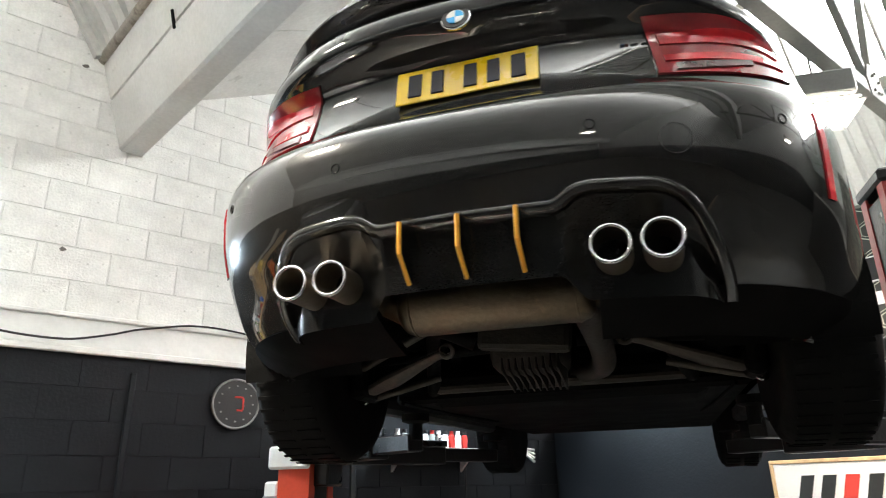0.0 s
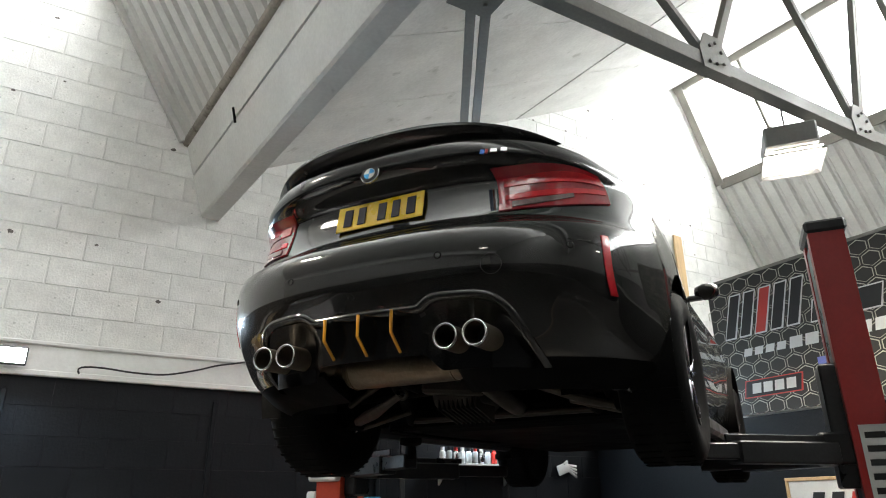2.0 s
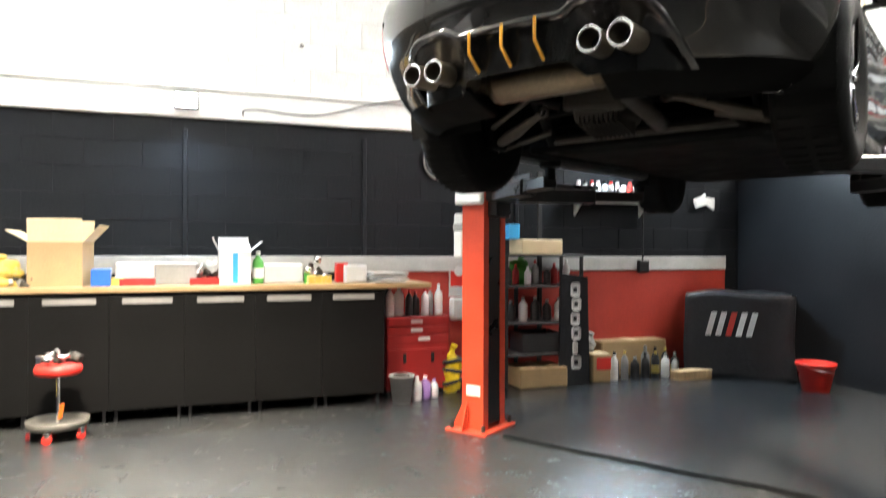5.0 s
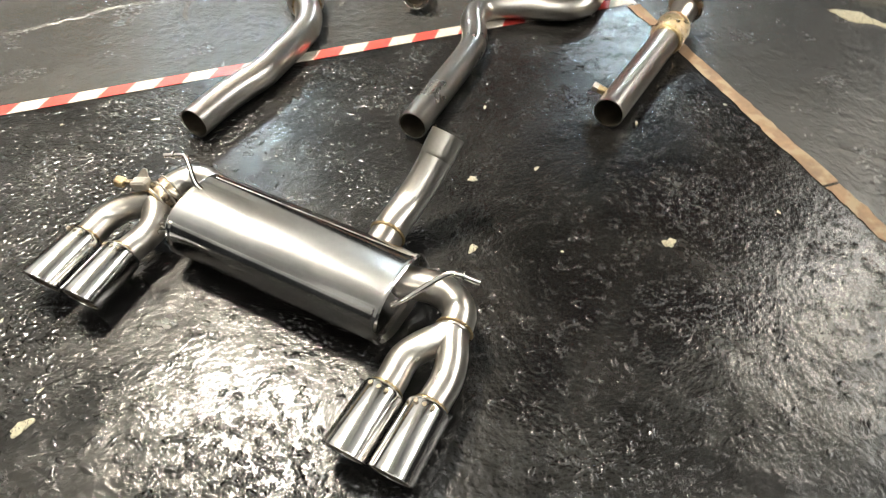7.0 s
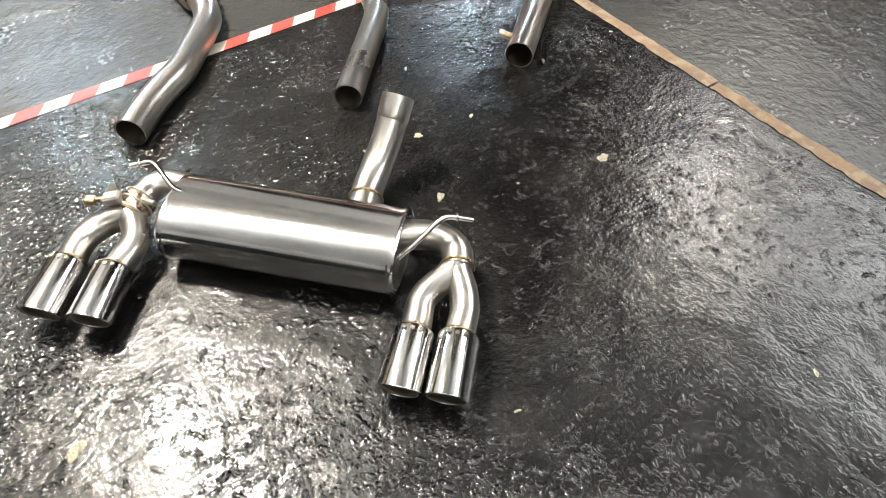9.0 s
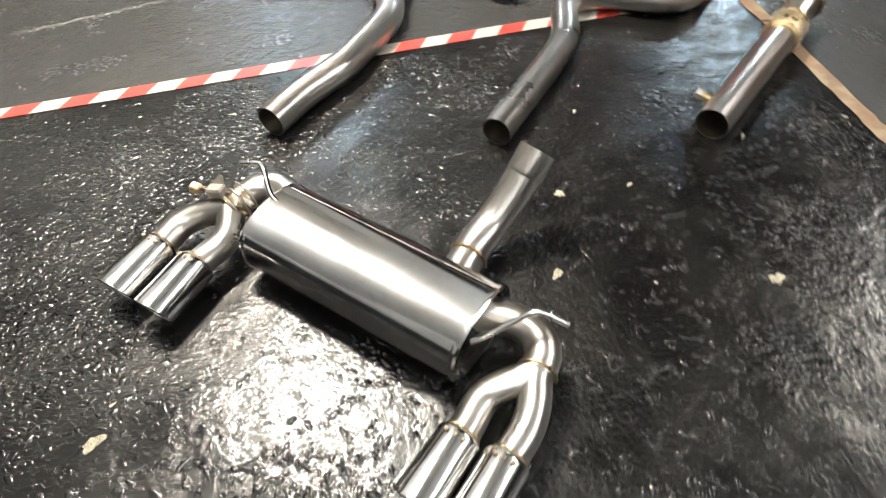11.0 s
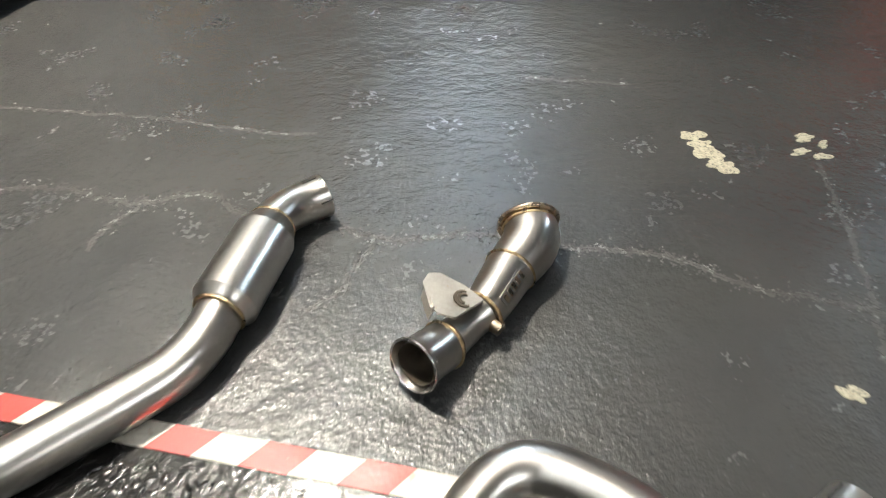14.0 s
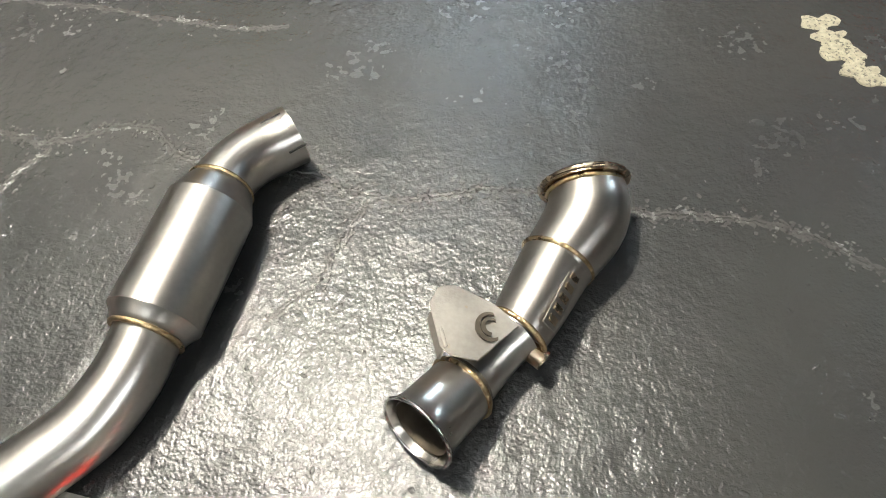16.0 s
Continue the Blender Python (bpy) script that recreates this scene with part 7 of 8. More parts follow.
# things on the worktop, from the far end to the open end
Z = TOP
bag((-1.36, 6.62, Z), 10, 0.30, 0.26, 0.20, "yellow", "crumpled yellow plastic bag on the worktop", 1)
bag((-1.62, 6.66, Z), -20, 0.34, 0.30, 0.22, "yellow", "crumpled yellow plastic bag on the worktop", 2)
heap("metal_parts", (-1.18, 6.55, Z), "loose dark metal fittings beside yellow bags", "metal parts", ("cast", "grey_box"), 7, 0.20, 0.14, 0.08, 5)
open_carton((-0.955, 6.66, Z), -4, 0.36, 0.34, 0.33, "card", "tall open brown cardboard box with raised flaps", 0.17, None, (80, -86, -48, 30))
closed_box("storage_bin", (-0.675, 6.58, Z), 5, 0.13, 0.20, 0.125, "blue", "small blue plastic storage bin", "bin", "blue")
closed_box("carton", (-0.45, 6.92, Z), 0, 0.32, 0.22, 0.17, "white_card", "white cardboard carton at the wall", "box")
closed_box("small_box", (-0.57, 6.60, Z), 12, 0.09, 0.10, 0.06, "yellow", "small yellow and white box", "box")
tray((-0.42, 6.60, Z), 0, 0.24, 0.18, 0.055, "dull_red", "low dark red parts tray")
closed_box("tool_case", (-0.155, 6.70, Z), 2, 0.31, 0.24, 0.165, "grey_box", "grey plastic case with a latch", "case", "grey_box")
tray((0.075, 6.60, Z), 0, 0.24, 0.20, 0.055, "dull_red", "low dark red parts tray with silver parts")
heap("metal_parts", (0.075, 6.68, Z + 0.05), "pile of silver engine fittings in a tray", "metal parts", ("steel_bright", "cast", "white_plastic"), 12, 0.20, 0.14, 0.17, 8)
open_carton((0.285, 6.58, Z), 3, 0.235, 0.16, 0.265, "white_card", "open white carton with a blue stripe", 0.12, "light_blue")
bottle((0.47, 6.62, Z), 0.045, 0.27, "green", "white_plastic", "green bottle with a pale cap", "bottle", "white_plastic")
closed_box("carton", (0.68, 6.74, Z), -3, 0.32, 0.22, 0.16, "white_card", "low white carton, slightly tilted", "box")
heap("gearbox_part", (0.955, 6.66, Z), "silver machine casting with a yellow base", "machine part", ("steel_bright", "cast", "grey_box"), 16, 0.20, 0.16, 0.30, 12)
closed_box("small_box", (0.955, 6.56, Z), 8, 0.19, 0.10, 0.065, "yellow", "yellow plastic base block", "box")
bottle((0.86, 6.60, Z), 0.025, 0.15, "green", "logo_dark", "small dark green bottle")
closed_box("carton", (1.27, 6.66, Z), 4, 0.18, 0.16, 0.15, "white_card", "small white carton with a red corner", "box")
closed_box("small_box", (1.17, 6.72, Z), 0, 0.10, 0.10, 0.17, "bright_red", "small red and white box", "box")
ps = thing("paper_stack", (1.55, 6.64, Z), 0, "untidy stack of white papers on the worktop", "papers")
rd = random.Random(3)
for i in range(6):
    part("sheet", box((0.32, 0.22, 0.012), (rd.uniform(-0.02, 0.02), rd.uniform(-0.02, 0.02), 0.008 + i * 0.015), 0.002, rot(0, rd.uniform(-3, 3), rd.uniform(-14, 14))), MAT["paper"], ps)

# crate and carton on the open shelf
closed_box("crate", (-1.93, BY + 0.22, 0.496), 0, 0.44, 0.32, 0.26, "orange", "orange plastic crate on the open shelf", "crate", "orange")
closed_box("carton", (-1.92, BY + 0.20, 0.081), 0, 0.50, 0.30, 0.37, "yellow", "pale yellow carton on the lower shelf", "box", "yellow")

# stool
st = thing("rolling_stool", (-0.875, 6.15, 0), 15, "red padded rolling stool with a dark tray base", "stool")
part("seat", lathe([(0.0, 0.435), (0.125, 0.435), (0.145, 0.448), (0.15, 0.475), (0.138, 0.502), (0.10, 0.51), (0.0, 0.512)], (0, 0, 0), None, 32), MAT["bright_red"], st, "red vinyl seat", True)
part("gas_column", cyl(0.014, 0.335, (0, 0, 0.268), None, 14), MAT["chrome"], st)
part("lever", cyl(0.016, 0.10, (0.018, -0.012, 0.185), rot(8, 10, 0), 10, 0.011), MAT["orange"], st, "orange lever grip")
part("base_tray", lathe([(0.0, 0.10), (0.175, 0.10), (0.188, 0.13), (0.196, 0.13), (0.188, 0.085), (0.0, 0.085)], (0, 0, 0), None, 32), MAT["dusty_tray"], st, "dusty dark tool tray", True)
for k in range(5):
    a = 2 * math.pi * k / 5 + 0.5
    cs = part("castor", cyl(0.032, 0.022, (0.176 * math.cos(a), 0.176 * math.sin(a), 0.033), rot(90, 0, math.degrees(a) + 90), 16), MAT["bright_red"], st, "red castor wheel")
    part("fork", box((0.03, 0.035, 0.05), (0.176 * math.cos(a), 0.176 * math.sin(a), 0.065), 0.005, rot(0, 0, math.degrees(a))), MAT["chrome"], cs)
heap("metal_parts", (-0.885, 6.15, 0.513), "silver pipe fittings resting on the red stool", "metal parts", ("steel_bright", "cast"), 12, 0.20, 0.14, 0.10, 21)

# tool chest, bin and bottles past the worktop's end
tc = thing("tool_chest", (1.87, 6.93, 0), 0, "red steel tool chest with drawers and white labels", "tool chest")
part("chest_body", box((0.60, 0.42, 0.66), (0, 0, 0.37), 0.01), MAT["dull_red"], tc)
for i, (z0, h) in enumerate(((0.655, 0.07), (0.58, 0.06), (0.50, 0.07), (0.17, 0.30))):
    dw = part("drawer", box((0.57, 0.015, h), (0, -0.213, z0 + (0 if i < 3 else 0.09)), 0.004), MAT["dull_red"], tc)
    if i < 3:
        part("drawer_label", box((0.11, 0.003, 0.035), (-0.02 + 0.07 * (i == 2), -0.2225, z0), 0), MAT["paper"], dw)
    else:
        for s in (1, -1):
            part("door_lock", box((0.03, 0.01, 0.09), (s * 0.13, -0.222, 0.33), 0.004), MAT["logo_dark"], dw)
for s in (1, -1):
    part("foot", box((0.04, 0.36, 0.045), (s * 0.26, 0, 0.0225), 0.004), MAT["plastic"], tc)
for i, (x, r, h, m, c) in enumerate(((1.62, 0.042, 0.27, "white_plastic", "dull_red"), (1.715, 0.045, 0.28, "white_plastic", "grey_box"), (1.80, 0.035, 0.24, "plastic", "bright_red"), (1.87, 0.04, 0.22, "plastic", "dull_red"),
                                     (1.95, 0.035, 0.25, "white_plastic", "bright_red"), (2.01, 0.033, 0.26, "grey_box", "bright_red"), (2.08, 0.038, 0.29, "white_plastic", "white_plastic"))):
    bottle((x, 6.79 + 0.04 * (i % 2), 0.70), r, h, m, c, "plastic fluid bottle standing on the tool chest")
bn = thing("waste_bin", (1.64, 6.45, 0), 0, "grey plastic waste bin with rubbish", "bin")
part("tub", lathe([(0.075, 0.0), (0.105, 0.22), (0.112, 0.22), (0.112, 0.235), (0.098, 0.235), (0.07, 0.012), (0.0, 0.012)], (0, 0, 0), None, 24), MAT["grey_box"], bn, "", True)
part("rubbish", lathe([(0.095, 0.20), (0.07, 0.235), (0.03, 0.25), (0.0, 0.245)], (0, 0, 0), None, 10), MAT["cast"], bn)
bottle((1.79, 6.50, 0), 0.045, 0.21, "white_plastic", "white_plastic", "white plastic bottle on the floor")
bottle((1.88, 6.55, 0), 0.05, 0.20, "purple", "white_plastic", "purple and white bottle on the floor")
bottle((1.97, 6.58, 0), 0.04, 0.16, "white_plastic", "purple", "white and purple bottle on the floor")
yb = bag((2.19, 6.74, 0), 0, 0.17, 0.16, 0.40, "yellow_bright", "yellow and black upright bag by the lift", 6)
for q, z in ((-14, 0.10), (10, 0.20), (-8, 0.29)):
    part("strap", box((0.20, 0.175, 0.035), (0.0, 0, z), 0.012, rot(0, q, 0)), MAT["plastic"], yb, "black strap")
ws = thing("wall_sign", (2.42, WALL_Y - 0.02, 0.60), 0, "white wall sign with a red field and a pale box below", "sign")
part("board", box((0.20, 0.012, 0.36), (0, 0, 0.42)), MAT["paper"], ws)
part("red_field", box((0.17, 0.004, 0.22), (0, -0.008, 0.45)), MAT["bright_red"], ws)
part("disc", cyl(0.05, 0.004, (0, -0.011, 0.49), rot(90, 0, 0), 20), MAT["paper"], ws)
part("dispenser", box((0.20, 0.10, 0.22), (0, -0.04, 0.12), 0.02), MAT["white_plastic"], ws)
ck = thing("wall_dial", (2.24, WALL_Y - 0.01, 2.165), 0, "round black wall dial with a red mark", "clock")
part("face", cyl(0.195, 0.025, (0, -0.012, 0), rot(90, 0, 0), 40, None, 0.006), MAT["plastic"], ck)
ring("bezel", (0, -0.024, 0), (0, 1, 0), 0.185, 0.008, MAT["grey_box"], ck, "", 40, 6)
for k in range(12):
    a = 2 * math.pi * k / 12
    part("tick", box((0.012, 0.004, 0.012), (0.135 * math.cos(a), -0.027, 0.135 * math.sin(a)), 0.001), MAT["grey_box"], ck)
for q in ((-0.01, 0.05, 0.07, 0.014), (0.025, 0.0, 0.014, 0.09), (0.0, -0.05, 0.05, 0.014)):
    part("red_mark", box((q[2], 0.004, q[3]), (q[0] + 0.03, -0.027, q[1]), 0.001), MAT["bright_red"], ck)

# shelving, board and boxes behind the lift
rk = thing("shelf_rack", (3.12, 6.90, 0), 0, "black steel shelf rack loaded with bottles and boxes", "shelf rack")
for sx in (-0.40, 0.40):
    for sy in (-0.20, 0.20):
        part("upright", box((0.03, 0.03, 1.25), (sx, sy, 0.625), 0.003), MAT["plastic"], rk)
part("tall_upright", box((0.045, 0.03, 2.1), (0.16, 0.22, 1.05), 0.003), MAT["plastic"], rk)
for z in (0.30, 0.60, 0.95, 1.245):
    part("shelf", box((0.84, 0.44, 0.025), (0, 0, z), 0.004), MAT["plastic"], rk)
Zs = 1.258
closed_box("carton", (3.10, 6.85, Zs), 2, 0.44, 0.28, 0.145, "card_pale", "long pale cardboard carton on the rack", "box")
closed_box("small_box", (2.86, 6.88, Zs + 0.147), 0, 0.12, 0.10, 0.14, "light_blue", "small light blue box on a carton", "box", "light_blue")
rd = random.Random(9)
for i in range(7):
    bottle((2.80 + i * 0.105, 6.84 + 0.05 * (i % 2), 0.963), 0.035, rd.uniform(0.17, 0.25), ("plastic", "dull_red", "white_plastic", "grey_box")[i % 4], ("white_plastic", "bright_red")[i % 2], "fluid bottle standing on the rack")
bag((2.98, 6.98, 0.963), 0, 0.26, 0.14, 0.24, "green", "crumpled green bag on the rack", 14)
for i in range(5):
    bottle((2.84 + i * 0.13, 6.86, 0.613), 0.045, rd.uniform(0.20, 0.26), ("plastic", "white_plastic", "plastic")[i % 3], "grey_box", "dark oil bottle standing on the rack")
open_carton((3.10, 6.86, 0.315), 0, 0.40, 0.28, 0.18, "plastic", "black parts crate on the rack", 0.02)
closed_box("carton", (3.08, 6.80, 0), 0, 0.50, 0.36, 0.19, "card", "wide brown carton under the rack", "box")
bd = thing("upright_board", (3.42, 6.66, 0), -4, "tall black board with a column of pale shapes", "board")
part("panel", prism([(-0.155, 0.0), (0.165, 0.0), (0.14, 1.04), (-0.14, 1.08)], 0.03), MAT["cover"], bd)
for k, (h, w) in enumerate(((0.135, 0.075), (0.125, 0.075), (0.125, 0.07), (0.125, 0.075), (0.13, 0.03), (0.13, 0.08))):
    o_ = part("letter_shape", box((w + 0.02, 0.006, h), (0.005 + 0.012 * (k % 2), -0.004, 0.92 - k * 0.140), 0.018), MAT["paper"], bd)
    if w > 0.05:
        part("letter_hole", box((w * 0.50, 0.004, h * 0.36), (0.005 + 0.012 * (k % 2), -0.008, 0.92 - k * 0.140), 0.003), MAT["cover"], o_)
rp = closed_box("carton", (3.75, 6.80, 0), -4, 0.20, 0.24, 0.28, "card", "brown carton with a red panel", "box")
part("red_panel", box((0.155, 0.003, 0.12), (0.02, -0.1215, 0.185)), MAT["bright_red"], rp, "red printed label")
closed_box("carton", (4.30, 7.05, 0), 0, 0.80, 0.22, 0.36, "card", "long brown carton behind the bottles", "box")
for i in range(14):
    bottle((3.92 + i * 0.061, 6.74 + 0.085 * (i % 2), 0), 0.038 + 0.006 * (i % 3 == 1), rd.uniform(0.20, 0.33), ("white_plastic", "plastic", "grey_box", "plastic", "plastic")[i % 5], ("plastic", "grey_box", "yellow")[i % 3], "fluid bottle in a row on the floor", "bottle", ("paper", None, None, "yellow", None)[i % 5])
closed_box("timber_block", (4.72, 6.58, 0), 3, 0.42, 0.14, 0.09, "timber", "rough timber block on the floor", "timber", "timber")
bag((3.70, 6.86, 0.285), 0, 0.12, 0.10, 0.16, "grey_box", "crumpled grey rag bag", 33)

# covered machine and bucket in the corner
cv = thing("covered_machine", (5.30, 6.56, 0), -41, "workshop machine under a black fabric cover", "covered machine")
bm = bm_new()
bmesh.ops.create_cube(bm, size=1.0)
bmesh.ops.subdivide_edges(bm, edges=bm.edges, cuts=14, use_grid_fill=True)
for v in bm.verts:
    x, y, z = v.co
    k = 1 + 0.05 * math.sin(9 * x + 4 * z) * (0.5 - z) + 0.03 * math.sin(23 * y + 11 * x)
    v.co = Vector((x * 1.0 * k, y * 0.50 * k, (z + 0.5) * 0.87 + 0.022 * math.sin(8 * x) * math.cos(5 * y) - 0.03 * (abs(2 * x) ** 6) * (z > 0.49)))
part("fabric", bm, MAT["cover"], cv, "", True)
for k in range(5):
    x0 = -0.32 + 0.095 * k
    part("mark_block", prism(slab(x0, x0 + 0.055, 0.44, 0.68, 0.06), 0.003, Matrix.Translation((0, -0.268, 0))), MAT["logo_red" if k == 2 else "paper"], cv)
bk2 = thing("bucket", (5.42, 5.72, 0), 0, "red plastic bucket standing on the floor", "bucket")
part("tub", lathe([(0.115, 0.0), (0.165, 0.24), (0.175, 0.24), (0.175, 0.265), (0.158, 0.265), (0.108, 0.012), (0.0, 0.012)], (0, 0, 0), None, 32), MAT["bright_red"], bk2, "", True)
pipe("handle", [(-0.17, 0, 0.25), (-0.12, -0.11, 0.22), (0, -0.165, 0.20), (0.12, -0.11, 0.22), (0.17, 0, 0.25)], 0.005, MAT["chrome"], bk2, seg=8)

# wall shelf with cans, hanging glove
sh = thing("wall_shelf", (4.12, WALL_Y, 1.80), 0, "white wall shelf carrying a row of spray cans", "shelf")
part("board", box((1.05, 0.20, 0.045), (0, -0.10, 0.022), 0.006), MAT["white_trim"], sh)
part("lip", box((1.05, 0.012, 0.07), (0, -0.20, 0.035), 0.003), MAT["white_trim"], sh)
for s in (1, -1):
    part("bracket", prism([(0, 0), (0.16, 0), (0, -0.14)], 0.02, Matrix.Translation((s * 0.40, 0, 0)) @ rot(0, 0, -90)), MAT["white_trim"], sh)
for i in range(11):
    c = thing("spray_can", (3.72 + i * 0.078, WALL_Y - 0.10, 1.846), 0, "slim spray can standing on the wall shelf", "spray can", "spray cans")
    part("can", lathe([(0.026, 0), (0.03, 0.005), (0.03, 0.13), (0.022, 0.148), (0.0, 0.15)], (0, 0, 0), None, 14), MAT[("white_plastic", "grey_box", "chrome", "white_plastic")[i % 4] if i < 7 else ("bright_red", "white_plastic")[i % 2]], c, "", True)
    part("cap", cyl(0.02, 0.035, (0, 0, 0.165), None, 12), MAT[("white_plastic", "logo_dark", "bright_red")[i % 3]], c)
gv = thing("glove", (5.30, WALL_Y - 0.06, 1.80), 0, "pale work glove clipped to the dark wall", "glove")
bm = bm_new()
add_box(bm, (0.16, 0.03, 0.11), (0, 0, 0.05), 0.012, rot(0, -18, 0), 2)
for k in range(4):
    add_box(bm, (0.13, 0.022, 0.026), (0.13, -0.002 * k, 0.085 - k * 0.030), 0.010, rot(0, 4 + k * 9, 0), 2)
add_box(bm, (0.07, 0.022, 0.03), (0.03, -0.01, 0.115), 0.010, rot(0, -35, 0), 2)
part("glove_body", bm, MAT["white_plastic"], gv, "", True)
part("hook", cyl(0.006, 0.07, (-0.06, 0.03, 0.06), rot(90, 0, 0), 8), MAT["chrome"], gv)
pk = thing("plank", (7.72, WALL_Y - 0.03, 3.95), 0, "bare timber plank leaning on the white wall", "plank")
part("board", box((0.16, 0.03, 1.2), (0, -0.03, 0.6), 0.004, rot(-2, 3, 0)), MAT["timber"], pk)
tagged(part("mezzanine_deck", box((6.4, 9.0, 0.12), (9.18, 2.68, 2.28), 0.01), MAT["white_trim"]), "plain deck over the rooms behind the partition", "deck", kind="structure")

# black cable cover across the floor under the lift
cc = thing("cable_cover", (2.56, 4.42, 0), 0, "flat black rubber cable cover lying across the floor", "cable cover")
pts = [(-0.52, 0.81), (-0.26, 0.38), (0.0, 0.0), (0.20, -0.30), (0.40, -0.56), (0.53, -0.80), (0.80, -1.35)]
v, f = [], []
path = smooth_path([(x, y, 0) for x, y in pts], 0.05)
for i, p in enumerate(path):
    t = (np.array(path[min(i + 1, len(path) - 1)]) - np.array(path[max(i - 1, 0)]))
    t /= np.linalg.norm(t)
    n = np.array((-t[1], t[0], 0))
    wd = 0.022 + 0.022 * i / len(path)
    for s, z in ((-1, 0.001), (-0.5, 0.016), (0.5, 0.016), (1, 0.001)):
        q = p + n * s * wd
        v.append((q[0], q[1], z))
for i in range(len(path) - 1):
    for k in range(3):
        f.append((i * 4 + k, i * 4 + k + 1, i * 4 + 5 + k, i * 4 + 4 + k))
grid_part("strip", v, f, MAT["rubber"], cc)

# ---- grey car, parked nose towards the bay ----
g = thing("parked_car", (-5.315, 4.17, 0), -84, "grey hatchback parked with its nose towards the floor bay", "car")
shell2 = Shell(rear=[(0.15, 0.2), (0.5, 0.0), (0.9, 0.05), (1.0, 0.12)],
               front=[(0.10, 4.26), (0.16, 4.33), (0.26, 4.33), (0.36, 4.33), (0.50, 4.355), (0.57, 4.32), (0.63, 4.21), (0.69, 4.00), (0.76, 3.68), (0.86, 3.30), (1.0, 3.00)],
               tuck=[(0.10, 0.94), (0.2, 0.98), (0.45, 1.0), (0.62, 1.0), (0.75, 0.97), (0.9, 0.92), (1.0, 0.82)],
               width=[(-0.1, 0.85), (0.6, 0.89), (2.5, 0.88), (3.5, 0.90), (4.4, 0.86)], depth_f=0.62, p=2.4)
W2 = [(0.85, 0.32), (3.46, 0.32)]
car_body(shell2, [0.34, 0.37, 0.40, 0.45, 0.50, 0.55, 0.60, 0.64, 0.68, 0.72, 0.75, 0.79, 0.82, 0.86, 0.92, 0.96, 1.0], W2, 0.37, MAT["paint_grey"], g, [(0.95, 0.01), (0.7, 0.02), (0.3, 0.02)])
for side in (1, -1):
    for wy, wz in W2:
        wheel(g, side * 0.78, wy, wz, 0.32, 0.22, side)
    v, f = shell2.patch(2.86, 2.36, lambda t: (0.490 + 0.045 * t, 0.585 + 0.085 * t ** 0.8), 0.004, 18, 8, side, 0.03)
    hl = fix_normals(grid_part("headlamp", v, f, MAT["glass_dark"], g, "dark lensed headlamp in a silver surround"))
    v, f = shell2.patch(2.66, 2.52, lambda t: (0.520 + 0.015 * t, 0.600 + 0.020 * t), 0.012, 8, 5, side, 0.01)
    fix_normals(grid_part("lamp_reflector", v, f, MAT["lamp_bowl"], hl, "pale lamp bowl"))
    v, f = shell2.patch(2.872, 2.86, lambda t: (0.488, 0.590), 0.010, 2, 8, side, 0.01)
    fix_normals(grid_part("lamp_rim", v, f, MAT["chrome"], hl, "bright lamp rim"))
    v, f = shell2.patch(3.0, 2.36, lambda t: (0.115, 0.385 - 0.04 * t), 0.004, 20, 8, side, 0.04)
    fix_normals(grid_part("lower_bumper", v, f, MAT["valance"], g, "black lower bumper"))
    v, f = shell2.patch(2.84, 2.52, lambda t: (0.285, 0.292), 0.016, 10, 2, side, 0.012)
    fix_normals(grid_part("intake_bar", v, f, MAT["rim"], g, "silver bar across the side intake"))
    v, f = shell2.patch(2.84, 2.825, lambda t: (0.292, 0.372), 0.016, 2, 5, side, 0.012)
    fix_normals(grid_part("intake_bar", v, f, MAT["rim"], g, "silver post beside the side intake"))
    v, f = shell2.patch(3.0, 2.25, lambda t: (0.152, 0.158), 0.026, 24, 2, side, 0.05)
    stripe = fix_normals(grid_part("splitter_stripe", v, f, MAT["deep_red"], g, "dark red splitter edge"))
    for k, s0 in enumerate((2.80, 2.785, 2.72, 2.65, 2.635, 2.60, 2.575, 2.54, 2.50)):
        v, f = shell2.patch(s0, s0 - 0.010, lambda t: (0.1525, 0.1575), 0.0275, 1, 1, side, 0.002)
        fix_normals(grid_part("letter_bar", v, f, MAT["paper"], stripe))
    v, f = shell2.patch(3.0, 2.15, lambda t: (0.10, 0.150), 0.022, 20, 2, side, 0.05)
    fix_normals(grid_part("splitter", v, f, MAT["plastic"], g, "black front splitter"))
v, f = [], []
def roof2(z):
    t = max(z - 1.0, 0) / 0.45
    out = []
    for k in range(64):
        a = 2 * math.pi * k / 64
        ca, sa = math.cos(a), math.sin(a)
        out.append(((0.76 - 0.15 * t) * math.copysign(abs(ca) ** 0.5, ca), 1.65 + (1.45 - 0.55 * t) * math.copysign(abs(sa) ** 0.6, sa), z))
    return out
ring_mesh("window_band", [0.99, 1.15, 1.30, 1.38], roof2, MAT["glass_dark"], g, False)
ring_mesh("roof", [1.38, 1.42, 1.44, 1.45], roof2, MAT["paint_grey"], g)
np_ = part("number_plate", box((0.52, 0.008, 0.111), (0.0, 4.368, 0.345), 0.003, rot(4, 0, 0)), MAT["plate_white"], g, "white front number plate with plain dark bars")
for k in range(7):
    part("bar", box((0.026, 0.004, 0.060), (-0.20 + k * 0.066, 4.375, 0.345), 0.001, rot(4, 0, 0)), MAT["logo_dark"], np_)

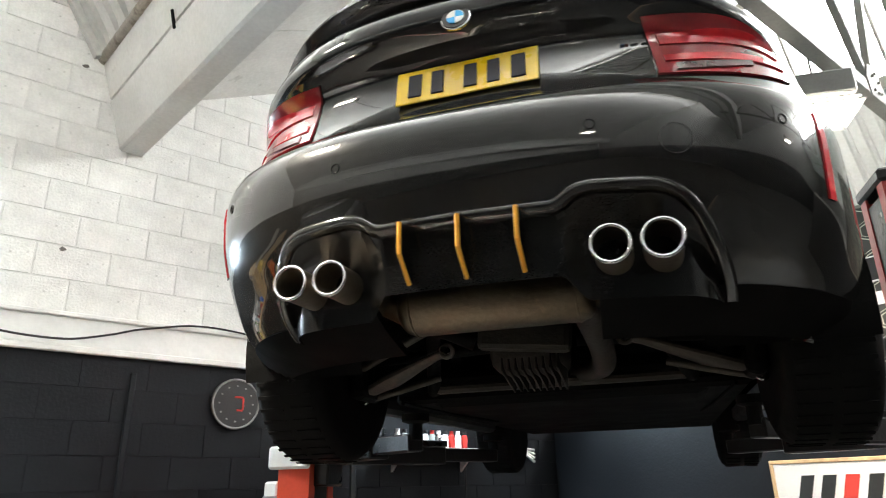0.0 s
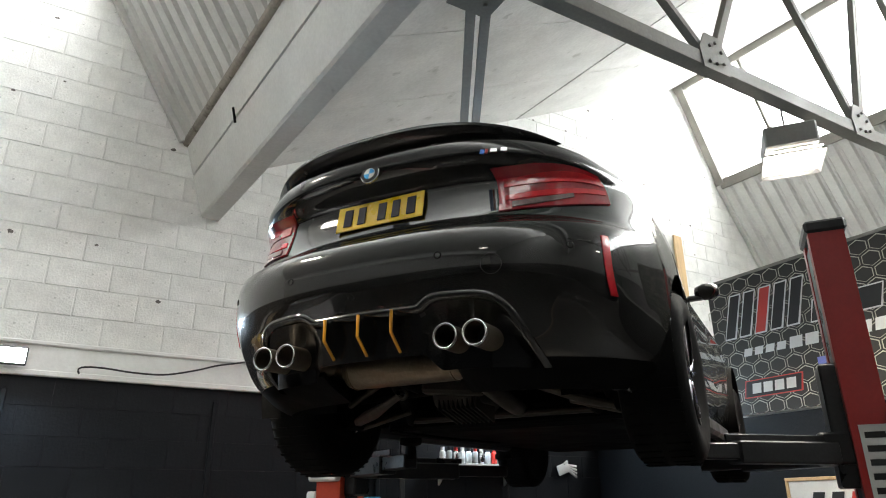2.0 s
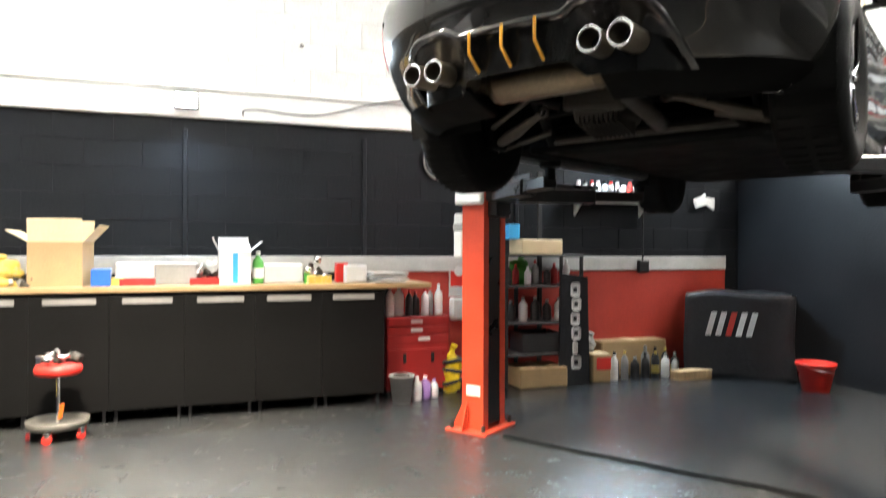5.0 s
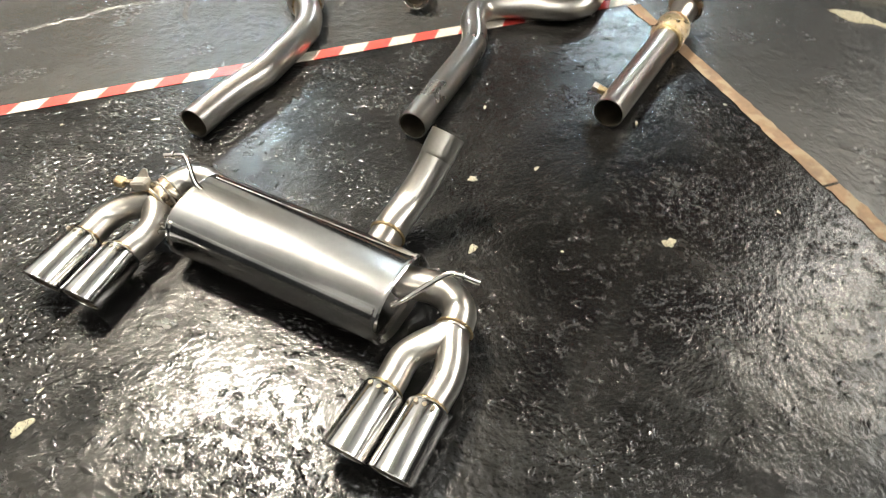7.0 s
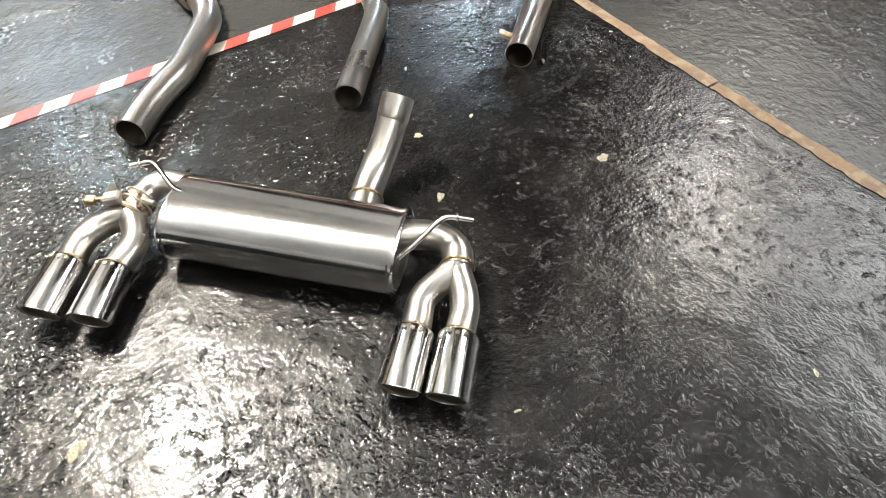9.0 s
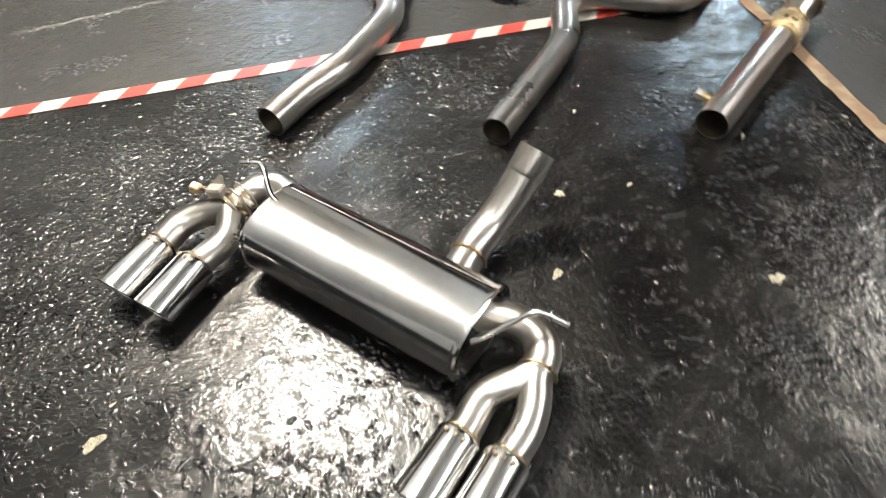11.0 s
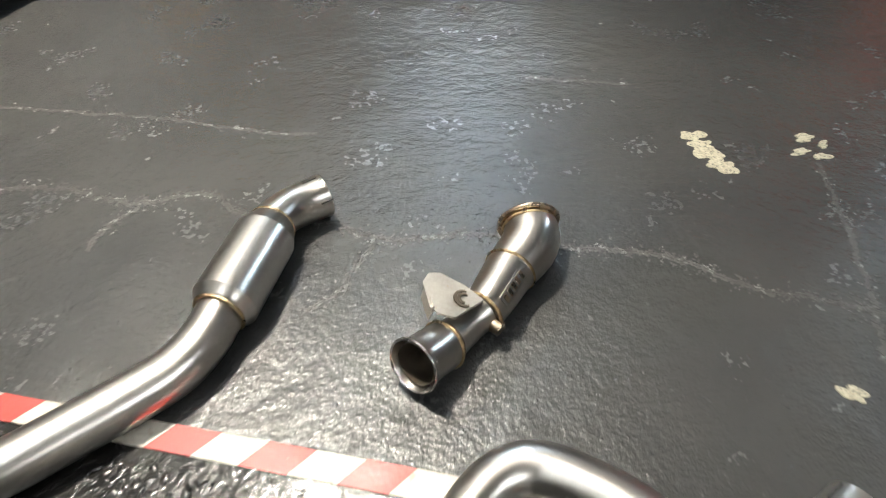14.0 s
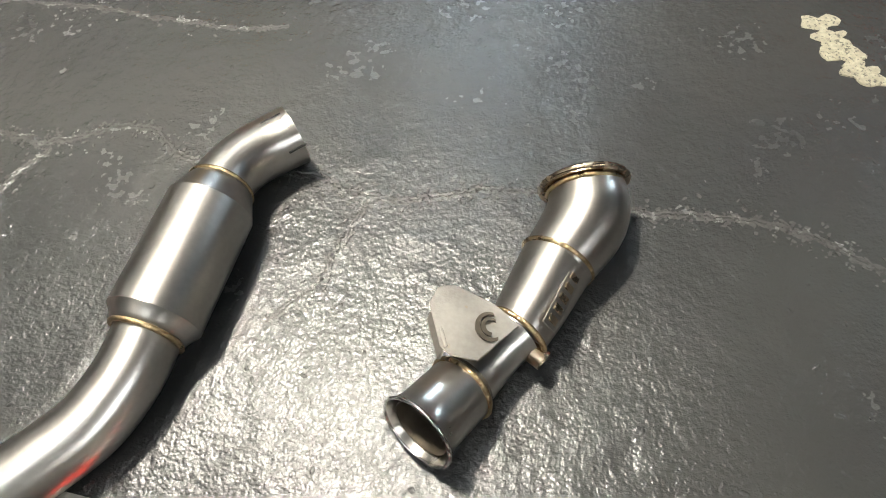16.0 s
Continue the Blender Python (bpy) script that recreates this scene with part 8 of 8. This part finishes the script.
# ---- blocks of the long wall ----
def block_mesh(w, h, proud, seed, e):
    """A wall block with rounded arrises and a slightly uneven face."""
    rd = random.Random(seed)
    v = [(-w / 2, 0.010, -h / 2), (w / 2, 0.010, -h / 2), (w / 2, 0.010, h / 2), (-w / 2, 0.010, h / 2)]
    j = lambda: rd.uniform(-0.0010, 0.0010)
    v += [(-w / 2 + e, -proud + j(), -h / 2 + e), (w / 2 - e, -proud + j(), -h / 2 + e), (w / 2 - e, -proud + j(), h / 2 - e), (-w / 2 + e, -proud + j(), h / 2 - e)]
    v += [(j() * 8, -proud + j(), j() * 4)]
    f = [(0, 1, 5, 4), (1, 2, 6, 5), (2, 3, 7, 6), (3, 0, 4, 7), (4, 5, 8), (5, 6, 8), (6, 7, 8), (7, 4, 8)]
    return v, f


def courses(z0, z1, h, bw, x0, x1, near, mat, name, joint, arris):
    """Courses of blocks in stretcher bond: those near by as objects, the others joined."""
    kinds = []
    for k in range(4):
        me = bpy.data.meshes.new(name)
        v, f = block_mesh(bw - joint, h - joint, 0.0008 + 0.0006 * k * arris / 0.004, k, arris)
        me.from_pydata(v, [], f)
        me.materials.append(mat)
        kinds.append((me, v, f))
    rv, rf = [], []
    rd = random.Random(11)
    n = int(round((z1 - z0) / h))
    for r in range(n):
        z = z0 + h * (r + 0.5)
        x = x0 - (bw / 2 if r % 2 else 0)
        while x < x1:
            me, v, f = kinds[rd.randrange(4)]
            cx = x + bw / 2
            if near(cx, z):
                ob = new(name, me)
                ob.parent = wall_north
                ob.location = (cx, 0, z)
            else:
                o = len(rv)
                rv += [(a + cx, b_, c + z) for a, b_, c in v]
                rf += [tuple(i + o for i in q) for q in f]
            x += bw
    ob = grid_part(name + "_field", rv, rf, mat, wall_north, "", False)
    ob["kind"] = "stuff"


courses(0.19, SPLIT, 0.225, 0.45, -7.2, 5.9, lambda x, z: -1.6 < x < 2.6 and z > 1.3, MAT["dark_block"], "dark_block", 0.0025, 0.0012)
courses(SPLIT + 0.265, 8.1, 0.243, 0.48, -7.2, 12.0, lambda x, z: -2.2 < x < 2.1 and z < 6.4, MAT["white_block"], "white_block", 0.0050, 0.0055)
